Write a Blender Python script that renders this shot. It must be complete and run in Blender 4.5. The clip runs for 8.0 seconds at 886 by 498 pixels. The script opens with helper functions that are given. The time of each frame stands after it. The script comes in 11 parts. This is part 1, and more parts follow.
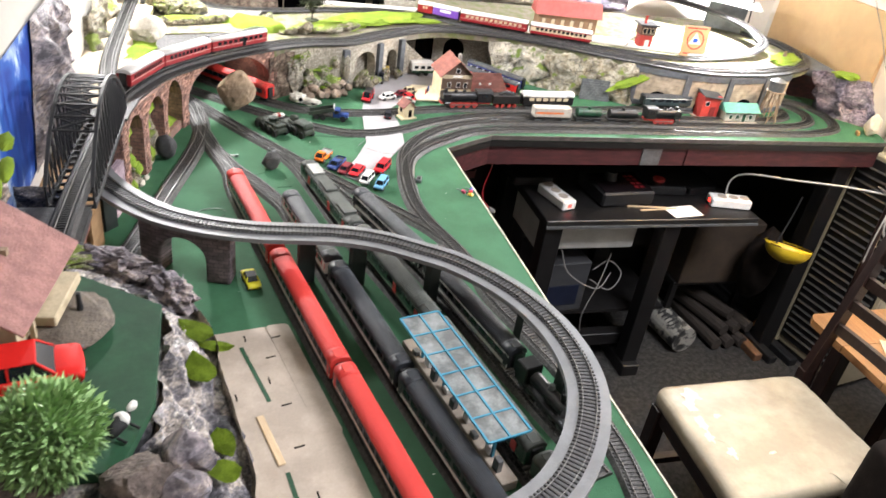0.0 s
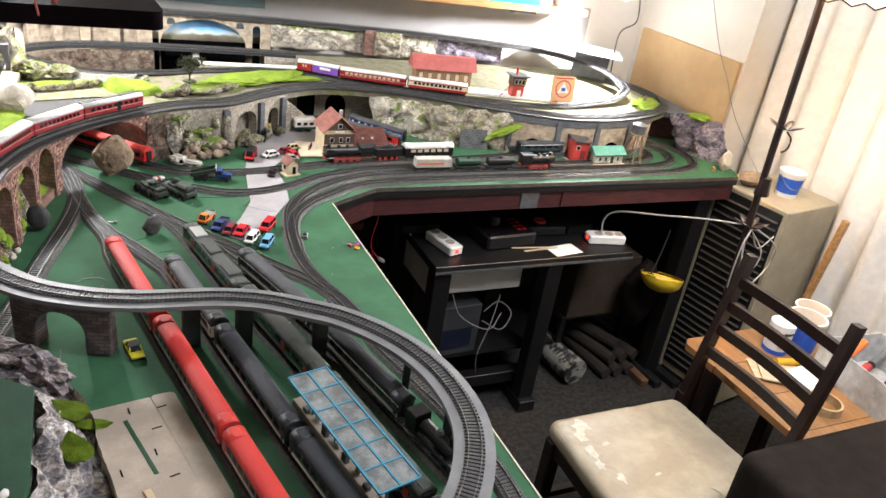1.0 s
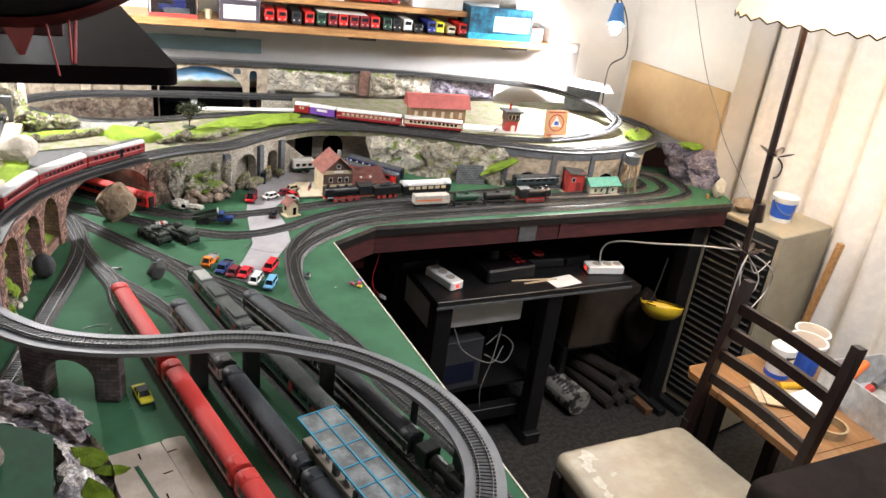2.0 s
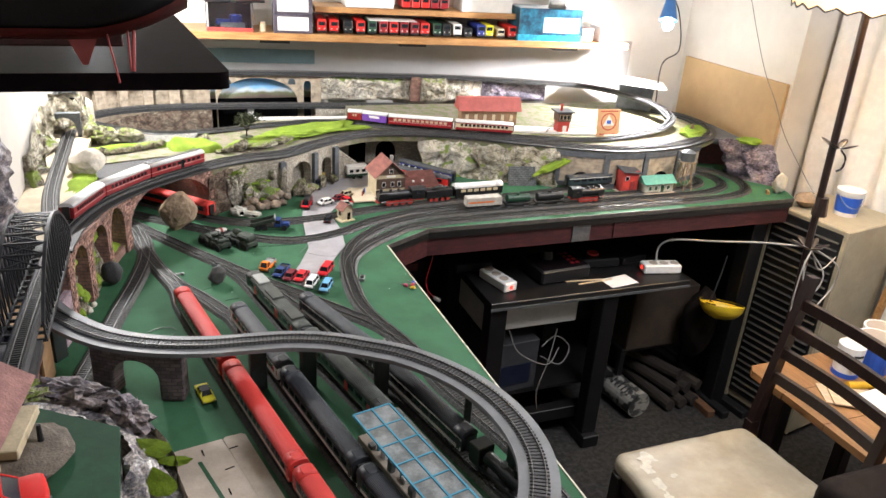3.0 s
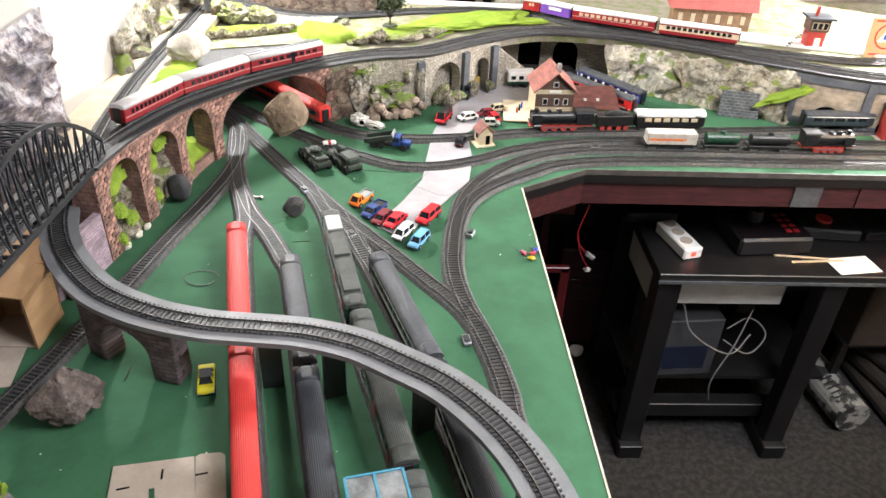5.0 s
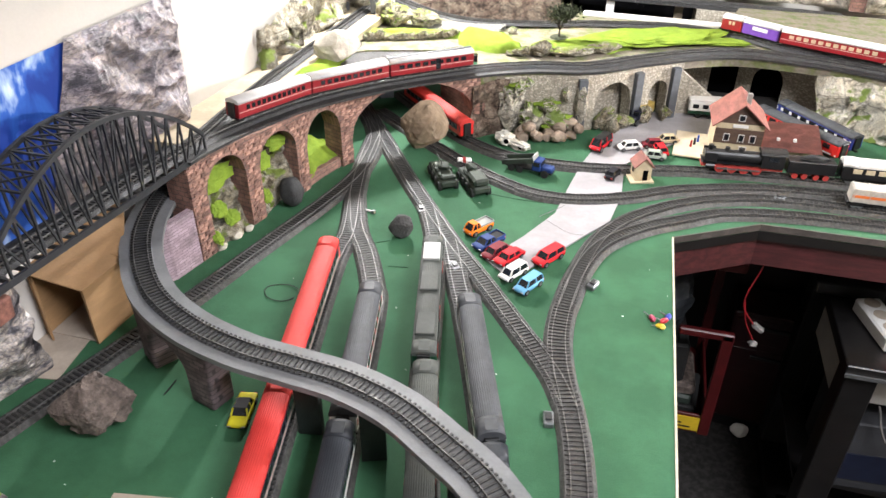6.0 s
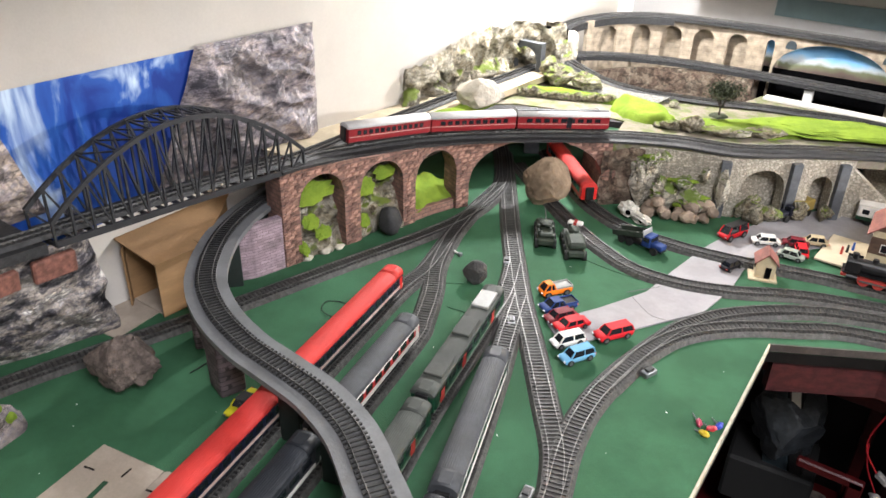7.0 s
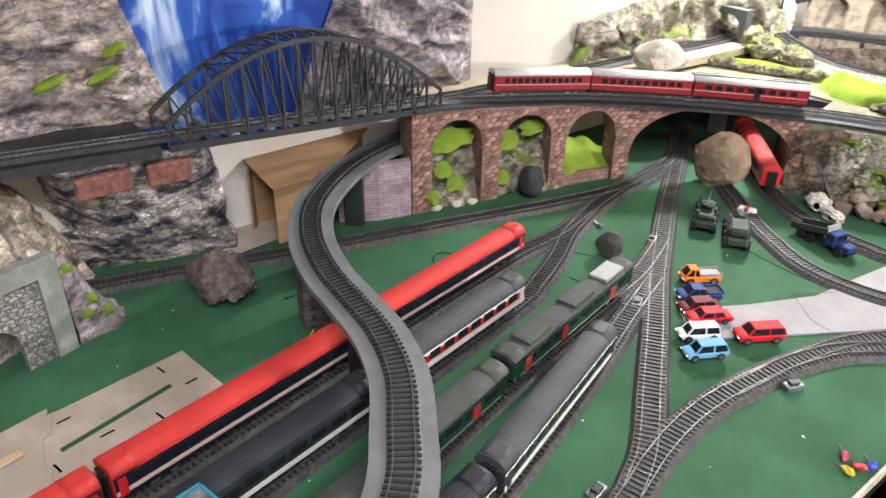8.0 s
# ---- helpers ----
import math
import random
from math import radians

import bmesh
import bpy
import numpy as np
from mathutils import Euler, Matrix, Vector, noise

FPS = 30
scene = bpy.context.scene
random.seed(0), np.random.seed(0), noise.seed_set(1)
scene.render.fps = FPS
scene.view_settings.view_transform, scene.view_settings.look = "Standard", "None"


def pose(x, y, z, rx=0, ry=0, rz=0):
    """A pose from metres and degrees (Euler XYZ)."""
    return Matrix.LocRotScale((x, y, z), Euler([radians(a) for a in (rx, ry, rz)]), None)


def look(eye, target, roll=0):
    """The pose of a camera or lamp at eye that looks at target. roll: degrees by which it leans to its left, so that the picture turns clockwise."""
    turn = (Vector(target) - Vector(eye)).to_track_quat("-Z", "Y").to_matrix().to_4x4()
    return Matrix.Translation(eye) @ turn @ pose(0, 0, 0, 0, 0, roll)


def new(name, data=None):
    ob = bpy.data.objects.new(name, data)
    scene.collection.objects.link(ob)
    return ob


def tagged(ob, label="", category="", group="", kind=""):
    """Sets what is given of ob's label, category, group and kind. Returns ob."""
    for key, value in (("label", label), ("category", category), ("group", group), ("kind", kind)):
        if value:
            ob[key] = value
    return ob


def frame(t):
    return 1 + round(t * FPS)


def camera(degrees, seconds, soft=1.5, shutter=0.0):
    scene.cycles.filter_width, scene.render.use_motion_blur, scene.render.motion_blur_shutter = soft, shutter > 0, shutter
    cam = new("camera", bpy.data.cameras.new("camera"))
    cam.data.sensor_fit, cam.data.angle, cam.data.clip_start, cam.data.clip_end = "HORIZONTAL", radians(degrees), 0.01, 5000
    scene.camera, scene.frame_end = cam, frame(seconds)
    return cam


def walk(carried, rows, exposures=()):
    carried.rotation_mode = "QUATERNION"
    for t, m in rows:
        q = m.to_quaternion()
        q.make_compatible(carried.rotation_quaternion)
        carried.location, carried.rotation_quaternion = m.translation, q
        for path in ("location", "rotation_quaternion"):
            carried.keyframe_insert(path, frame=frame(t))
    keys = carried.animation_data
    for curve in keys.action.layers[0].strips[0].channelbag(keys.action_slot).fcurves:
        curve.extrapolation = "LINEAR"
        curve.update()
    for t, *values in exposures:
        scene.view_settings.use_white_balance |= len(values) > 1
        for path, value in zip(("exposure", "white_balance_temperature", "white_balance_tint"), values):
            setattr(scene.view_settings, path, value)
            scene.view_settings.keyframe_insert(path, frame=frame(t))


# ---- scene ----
from mathutils.bvhtree import BVHTree

cam = camera(61.8, 8.0, shutter=0.15)
PATH = [
    (0, (-0.052, 0.031, 1.576), (0.508, 1.649, 0.541), 8.7),
    (0.2, (-0.03, 0.037, 1.568), (0.591, 1.675, 0.604), 7.8),
    (0.5, (-0.04, 0.003, 1.61), (0.709, 1.604, 0.675), 9.2),
    (1, (-0.039, -0.004, 1.612), (0.778, 1.587, 0.717), 9.0),
    (1.2, (-0.043, -0.003, 1.605), (0.793, 1.591, 0.732), 9.0),
    (2.3, (-0.057, -0.019, 1.626), (0.741, 1.64, 0.845), 5.6),
    (2.5, (-0.052, -0.022, 1.615), (0.699, 1.666, 0.85), 4.6),
    (3, (-0.052, -0.03, 1.616), (0.641, 1.662, 0.806), 4.1),
    (3.5, (-0.047, 0.012, 1.607), (0.645, 1.653, 0.697), 4.8),
    (3.7, (-0.015, 0.038, 1.597), (0.62, 1.676, 0.641), 4.6),
    (4, (0.056, 0.116, 1.586), (0.488, 1.754, 0.523), 3.9),
    (4.2, (0.105, 0.159, 1.603), (0.343, 1.831, 0.532), 2.3),
    (5.3, (0.3, 0.438, 1.532), (0.257, 2.085, 0.399), 3.2),
    (5.5, (0.331, 0.486, 1.515), (0.052, 2.118, 0.393), 1.4),
    (6, (0.377, 0.536, 1.496), (-0.063, 2.149, 0.399), 0.3),
    (6.2, (0.432, 0.598, 1.474), (-0.079, 2.192, 0.38), 0.6),
    (6.5, (0.53, 0.667, 1.46), (-0.216, 2.2, 0.413), 2.5),
    (6.7, (0.561, 0.672, 1.475), (-0.364, 2.128, 0.462), 0.2),
    (7, (0.586, 0.637, 1.461), (-0.425, 2.077, 0.511), 1.6),
    (7.2, (0.596, 0.629, 1.436), (-0.418, 2.039, 0.443), 2.4),
    (7.5, (0.613, 0.647, 1.426), (-0.482, 1.97, 0.402), 1.6),
    (7.7, (0.621, 0.699, 1.411), (-0.618, 1.907, 0.408), 0.3),
    (8, (0.629, 0.761, 1.371), (-0.76, 1.818, 0.394), 0.9),
]
EXPOSURES = [(0, 1.02), (0.2, 0.84), (0.5, 0.60), (1, 0.48), (2.3, 0.32), (3, 0.32), (3.5, 0.44), (4.2, 0.76), (5.3, 0.90), (6, 0.88), (6.5, 0.68), (7, 0.46), (8, 0.44)]
walk(cam, [(t, look(eye, target, roll)) for t, eye, target, roll in PATH], EXPOSURES)
BOARD = 0.85

# ---------------------------------------------------------------- light
world = bpy.data.worlds.new("room_dark")
world.use_nodes = True
world.node_tree.nodes["Background"].inputs[0].default_value = (0.9, 0.92, 1.0, 1)
world.node_tree.nodes["Background"].inputs[1].default_value = 0.028
scene.world = world


def lamp(name, kind, at, target, watts, colour, size=0.05, spot=None):
    d = bpy.data.lights.new(name, kind)
    d.energy, d.color = watts, colour
    if kind == "AREA":
        d.shape, d.size = "DISK", size
    else:
        d.shadow_soft_size = size
    if spot:
        d.spot_size, d.spot_blend = radians(spot), 0.6
    ob = new(name, d)
    ob.matrix_world = look(at, target)
    return ob


lamp("clip_lamp_light", "SPOT", (1.735, 2.295, 1.275), (1.15, 2.45, 0.92), 74, (0.98, 0.97, 1.0), 0.02, 160)
# Corner lamp out of view, inferred from the blown-out wall beside it.
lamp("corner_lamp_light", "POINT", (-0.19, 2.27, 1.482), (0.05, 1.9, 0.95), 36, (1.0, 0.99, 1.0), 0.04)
lamp("floor_lamp_light", "POINT", (1.80, 1.52, 1.62), (1.8, 1.5, 0), 12.5, (1.0, 0.935, 0.86), 0.05)
# Added fill from above; no ceiling lamp is in view.
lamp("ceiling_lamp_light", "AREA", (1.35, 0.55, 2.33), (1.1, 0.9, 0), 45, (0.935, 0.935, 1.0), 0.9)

# ---------------------------------------------------------------- materials
MATS = {}


def material(name, colour, rough=0.6, metal=0.0, vary=0.25, scale=40.0, bump=0.15, bscale=None, second=None, spec=0.5, mix_lo=0.42, mix_hi=0.62,
             stretch=None, coat=0.0, rnd=0.0, alpha_glass=0.0):
    """Principled material with coarse and fine noise variation and fine relief, in object space metres."""
    if name in MATS:
        return MATS[name]
    m = bpy.data.materials.new(name)
    m.use_nodes = True
    nt = m.node_tree
    n, l = nt.nodes, nt.links
    b = n["Principled BSDF"]
    b.inputs["Roughness"].default_value = rough
    b.inputs["Metallic"].default_value = metal
    b.inputs["Specular IOR Level"].default_value = spec
    b.inputs["Coat Weight"].default_value = coat
    tc = n.new("ShaderNodeTexCoord")
    mp = n.new("ShaderNodeMapping")
    if stretch:
        mp.inputs["Scale"].default_value = stretch
    l.new(tc.outputs["Object"], mp.inputs["Vector"])
    big = n.new("ShaderNodeTexNoise")
    big.inputs["Scale"].default_value = scale
    big.inputs["Detail"].default_value = 5
    big.inputs["Roughness"].default_value = 0.65
    l.new(mp.outputs[0], big.inputs["Vector"])
    ramp = n.new("ShaderNodeValToRGB")
    c = Vector(colour)
    d = Vector(second) if second else c * (1 - vary)
    ramp.color_ramp.elements[0].position, ramp.color_ramp.elements[1].position = mix_lo, mix_hi
    ramp.color_ramp.elements[0].color = (*d, 1)
    ramp.color_ramp.elements[1].color = (*c, 1)
    l.new(big.outputs[0], ramp.inputs[0])
    fine = n.new("ShaderNodeTexNoise")
    fine.inputs["Scale"].default_value = bscale or scale * 7
    fine.inputs["Detail"].default_value = 3
    l.new(mp.outputs[0], fine.inputs["Vector"])
    mixc = n.new("ShaderNodeMix")
    mixc.data_type, mixc.blend_type = "RGBA", "MULTIPLY"
    mixc.inputs[0].default_value = min(1.0, vary)
    l.new(ramp.outputs[0], mixc.inputs[6])
    l.new(fine.outputs[0], mixc.inputs[7])
    out = mixc.outputs[2]
    if rnd:
        oi = n.new("ShaderNodeObjectInfo")
        hs = n.new("ShaderNodeHueSaturation")
        mr = n.new("ShaderNodeMapRange")
        mr.inputs[3].default_value, mr.inputs[4].default_value = 1 - rnd, 1 + rnd
        l.new(oi.outputs["Random"], mr.inputs[0])
        l.new(mr.outputs[0], hs.inputs["Value"])
        l.new(out, hs.inputs["Color"])
        out = hs.outputs[0]
    l.new(out, b.inputs["Base Color"])
    if bump:
        bp = n.new("ShaderNodeBump")
        bp.inputs["Strength"].default_value = bump
        bp.inputs["Distance"].default_value = 0.002
        l.new(fine.outputs[0], bp.inputs["Height"])
        l.new(bp.outputs[0], b.inputs["Normal"])
    MATS[name] = m
    return m


def rock_material(name, stops, scale=14.0, bump=0.8, rough=0.85, veins=0.5, moss=None, facet=1.0, warp=0.35, crease=0.0):
    """Printed or modelled rock: colour stops over warped noise, dark cracks, strong relief."""
    m = bpy.data.materials.new(name)
    m.use_nodes = True
    nt = m.node_tree
    n, l = nt.nodes, nt.links
    b = n["Principled BSDF"]
    b.inputs["Roughness"].default_value = rough
    b.inputs["Specular IOR Level"].default_value = 0.3
    tc = n.new("ShaderNodeTexCoord")
    w = n.new("ShaderNodeTexNoise")
    w.inputs["Scale"].default_value, w.inputs["Detail"].default_value, w.inputs["Roughness"].default_value = scale, 12, 0.72
    w.inputs["Distortion"].default_value = warp
    l.new(tc.outputs["Object"], w.inputs["Vector"])
    r = n.new("ShaderNodeValToRGB")
    r.color_ramp.elements.remove(r.color_ramp.elements[1])
    for k, (p, c) in enumerate(stops):
        e = r.color_ramp.elements[0] if k == 0 else r.color_ramp.elements.new(p)
        e.position, e.color = p, (*c, 1)
    l.new(w.outputs[0], r.inputs[0])
    v = n.new("ShaderNodeTexVoronoi")
    v.feature = "DISTANCE_TO_EDGE"
    v.inputs["Scale"].default_value = scale * 2.4
    mixv = n.new("ShaderNodeMix")
    mixv.data_type = "RGBA"
    mixv.inputs[0].default_value = 0.12
    l.new(tc.outputs["Object"], mixv.inputs[6])
    l.new(w.outputs["Color"], mixv.inputs[7])
    l.new(mixv.outputs[2], v.inputs["Vector"])
    cr = n.new("ShaderNodeMapRange")
    cr.inputs[1].default_value, cr.inputs[2].default_value = 0.0, 0.1
    cr.inputs[3].default_value, cr.inputs[4].default_value = 1 - veins, 1.0
    l.new(v.outputs["Distance"], cr.inputs[0])
    mu = n.new("ShaderNodeMix")
    mu.data_type, mu.blend_type = "RGBA", "MULTIPLY"
    mu.inputs[0].default_value = 1.0
    l.new(r.outputs[0], mu.inputs[6])
    l.new(cr.outputs[0], mu.inputs[7])
    fc = n.new("ShaderNodeTexVoronoi")
    fc.inputs["Scale"].default_value = scale * 1.7
    l.new(mixv.outputs[2], fc.inputs["Vector"])
    sc = n.new("ShaderNodeSeparateColor")
    l.new(fc.outputs["Color"], sc.inputs[0])
    fr = n.new("ShaderNodeMapRange")
    fr.inputs[3].default_value, fr.inputs[4].default_value = 0.62, 1.25
    l.new(sc.outputs[0], fr.inputs[0])
    mf = n.new("ShaderNodeMix")
    mf.data_type, mf.blend_type = "RGBA", "MULTIPLY"
    mf.inputs[0].default_value = facet
    l.new(mu.outputs[2], mf.inputs[6])
    l.new(fr.outputs[0], mf.inputs[7])
    cv = n.new("ShaderNodeTexNoise")
    cv.inputs["Scale"].default_value, cv.inputs["Detail"].default_value, cv.inputs["Distortion"].default_value = scale * 0.55, 5, 0.4
    cmap = n.new("ShaderNodeMapping")
    cmap.inputs["Rotation"].default_value, cmap.inputs["Scale"].default_value = (0.6, 0.2, 0.3), (1.0, 0.7, 1.7)
    l.new(tc.outputs["Object"], cmap.inputs["Vector"])
    l.new(cmap.outputs[0], cv.inputs["Vector"])
    c1 = n.new("ShaderNodeMath")
    c1.operation = "SUBTRACT"
    c1.inputs[1].default_value = 0.5
    l.new(cv.outputs[0], c1.inputs[0])
    c2 = n.new("ShaderNodeMath")
    c2.operation = "ABSOLUTE"
    l.new(c1.outputs[0], c2.inputs[0])
    c3 = n.new("ShaderNodeMapRange")
    c3.inputs[1].default_value, c3.inputs[2].default_value = 0.0, 0.045
    c3.inputs[3].default_value, c3.inputs[4].default_value = 0.28, 1.0
    l.new(c2.outputs[0], c3.inputs[0])
    mc = n.new("ShaderNodeMix")
    mc.data_type, mc.blend_type = "RGBA", "MULTIPLY"
    mc.inputs[0].default_value = 0.85
    l.new(mf.outputs[2], mc.inputs[6])
    l.new(c3.outputs[0], mc.inputs[7])
    out = mc.outputs[2]
    if moss:
        ge = n.new("ShaderNodeNewGeometry")
        se = n.new("ShaderNodeSeparateXYZ")
        l.new(ge.outputs["Normal"], se.inputs[0])
        pn = n.new("ShaderNodeTexNoise")
        pn.inputs["Scale"].default_value, pn.inputs["Detail"].default_value = scale * 1.3, 4
        l.new(tc.outputs["Object"], pn.inputs["Vector"])
        mm = n.new("ShaderNodeMath")
        mm.operation = "MULTIPLY_ADD"
        mm.inputs[1].default_value = 1.9
        l.new(pn.outputs[0], mm.inputs[0])
        l.new(se.outputs["Z"], mm.inputs[2])
        mrg = n.new("ShaderNodeMapRange")
        mrg.inputs[1].default_value, mrg.inputs[2].default_value = moss[1], moss[1] + 0.25
        l.new(mm.outputs[0], mrg.inputs[0])
        mg = n.new("ShaderNodeMix")
        mg.data_type = "RGBA"
        mg.inputs[7].default_value = (*moss[0], 1)
        l.new(mrg.outputs[0], mg.inputs[0])
        l.new(out, mg.inputs[6])
        out = mg.outputs[2]
    l.new(out, b.inputs["Base Color"])
    ad = n.new("ShaderNodeMath")
    ad.operation = "MULTIPLY"
    l.new(w.outputs[0], ad.inputs[0])
    l.new(cr.outputs[0], ad.inputs[1])
    bp = n.new("ShaderNodeBump")
    bp.inputs["Strength"].default_value, bp.inputs["Distance"].default_value = bump, 0.006
    l.new(ad.outputs[0], bp.inputs["Height"])
    if crease:
        fold = n.new("ShaderNodeTexVoronoi")
        fold.inputs["Scale"].default_value = scale * 1.15
        l.new(mixv.outputs[2], fold.inputs["Vector"])
        bf = n.new("ShaderNodeBump")
        bf.inputs["Strength"].default_value, bf.inputs["Distance"].default_value = crease, 0.03
        l.new(fold.outputs["Distance"], bf.inputs["Height"])
        l.new(bf.outputs[0], bp.inputs["Normal"])
    l.new(bp.outputs[0], b.inputs["Normal"])
    MATS[name] = m
    return m


def paper_rock_material(name, tones, scale=11.0, bump=0.35, rough=0.62):
    """Photographic rock print on creased paper: drifting tones, fine grain and thin dark fissures lying nearly level."""
    m = bpy.data.materials.new(name)
    m.use_nodes = True
    n, l = m.node_tree.nodes, m.node_tree.links
    b = n["Principled BSDF"]
    b.inputs["Roughness"].default_value, b.inputs["Specular IOR Level"].default_value = rough, 0.35
    tc = n.new("ShaderNodeTexCoord")

    def noise_of(sc, detail, rgh, dist, stretch=(1, 1, 1), turn=(0, 0, 0)):
        mp = n.new("ShaderNodeMapping")
        mp.inputs["Scale"].default_value, mp.inputs["Rotation"].default_value = stretch, turn
        l.new(tc.outputs["Object"], mp.inputs["Vector"])
        t = n.new("ShaderNodeTexNoise")
        t.inputs["Scale"].default_value, t.inputs["Detail"].default_value = sc, detail
        t.inputs["Roughness"].default_value, t.inputs["Distortion"].default_value = rgh, dist
        l.new(mp.outputs[0], t.inputs["Vector"])
        return t.outputs[0]

    def times(a, fac, c):
        mx = n.new("ShaderNodeMix")
        mx.data_type, mx.blend_type = "RGBA", "MULTIPLY"
        mx.inputs[0].default_value = fac
        l.new(a, mx.inputs[6])
        l.new(c, mx.inputs[7])
        return mx.outputs[2]

    def span(src, lo, hi, a, c):
        mr = n.new("ShaderNodeMapRange")
        mr.inputs[1].default_value, mr.inputs[2].default_value, mr.inputs[3].default_value, mr.inputs[4].default_value = lo, hi, a, c
        l.new(src, mr.inputs[0])
        return mr.outputs[0]

    r = n.new("ShaderNodeValToRGB")
    r.color_ramp.elements.remove(r.color_ramp.elements[1])
    for k, (p, c) in enumerate(tones):
        el = r.color_ramp.elements[0] if k == 0 else r.color_ramp.elements.new(p)
        el.position, el.color = p, (*c, 1)
    l.new(noise_of(scale, 12, 0.74, 0.15, (1, 0.8, 1.6), (0.5, 0.1, 0)), r.inputs[0])
    grain = noise_of(scale * 7, 8, 0.78, 0.1, (1, 1, 1.3))
    patch = noise_of(scale * 2.2, 6, 0.65, 0.2, (1, 0.8, 2.0), (-0.6, 0, 0))
    crack = noise_of(scale * 1.3, 8, 0.66, 0.1, (1, 0.5, 2.3), (0.38, 0, 0))
    d = n.new("ShaderNodeMath")
    d.operation = "SUBTRACT"
    d.inputs[1].default_value = 0.5
    l.new(crack, d.inputs[0])
    ab = n.new("ShaderNodeMath")
    ab.operation = "ABSOLUTE"
    l.new(d.outputs[0], ab.inputs[0])
    warp = n.new("ShaderNodeMix")
    warp.data_type = "RGBA"
    warp.inputs[0].default_value = 0.06
    wn = n.new("ShaderNodeTexNoise")
    wn.inputs["Scale"].default_value, wn.inputs["Detail"].default_value = scale * 1.5, 4
    l.new(tc.outputs["Object"], wn.inputs["Vector"])
    l.new(tc.outputs["Object"], warp.inputs[6])
    l.new(wn.outputs["Color"], warp.inputs[7])
    stretch_v = n.new("ShaderNodeMapping")
    stretch_v.inputs["Scale"].default_value, stretch_v.inputs["Rotation"].default_value = (1, 0.55, 1.7), (0.4, 0, 0)
    l.new(warp.outputs[2], stretch_v.inputs["Vector"])
    block = n.new("ShaderNodeTexVoronoi")
    block.inputs["Scale"].default_value = scale * 2.6
    l.new(stretch_v.outputs[0], block.inputs["Vector"])
    tone = n.new("ShaderNodeSeparateColor")
    l.new(block.outputs["Color"], tone.inputs[0])
    edge = n.new("ShaderNodeTexVoronoi")
    edge.feature = "DISTANCE_TO_EDGE"
    edge.inputs["Scale"].default_value = scale * 1.25
    l.new(stretch_v.outputs[0], edge.inputs["Vector"])
    blocky = times(r.outputs[0], 1.0, span(tone.outputs[0], 0.0, 1.0, 0.62, 1.36))
    blocky = times(blocky, 0.8, span(edge.outputs["Distance"], 0.0, 0.035, 0.45, 1.0))
    col = times(blocky, 1.0, span(grain, 0.34, 0.66, 0.6, 1.34))
    col = times(col, 1.0, span(patch, 0.40, 0.60, 0.72, 1.12))
    col = times(col, 0.9, span(ab.outputs[0], 0.0, 0.018, 0.22, 1.0))
    l.new(col, b.inputs["Base Color"])
    bp = n.new("ShaderNodeBump")
    bp.inputs["Strength"].default_value, bp.inputs["Distance"].default_value = bump, 0.003
    l.new(grain, bp.inputs["Height"])
    fold = n.new("ShaderNodeBump")
    fold.inputs["Strength"].default_value, fold.inputs["Distance"].default_value = 0.35, 0.004
    l.new(span(edge.outputs["Distance"], 0.0, 0.35, 0.0, 1.0), fold.inputs["Height"])
    l.new(fold.outputs[0], bp.inputs["Normal"])
    l.new(bp.outputs[0], b.inputs["Normal"])
    MATS[name] = m
    return m


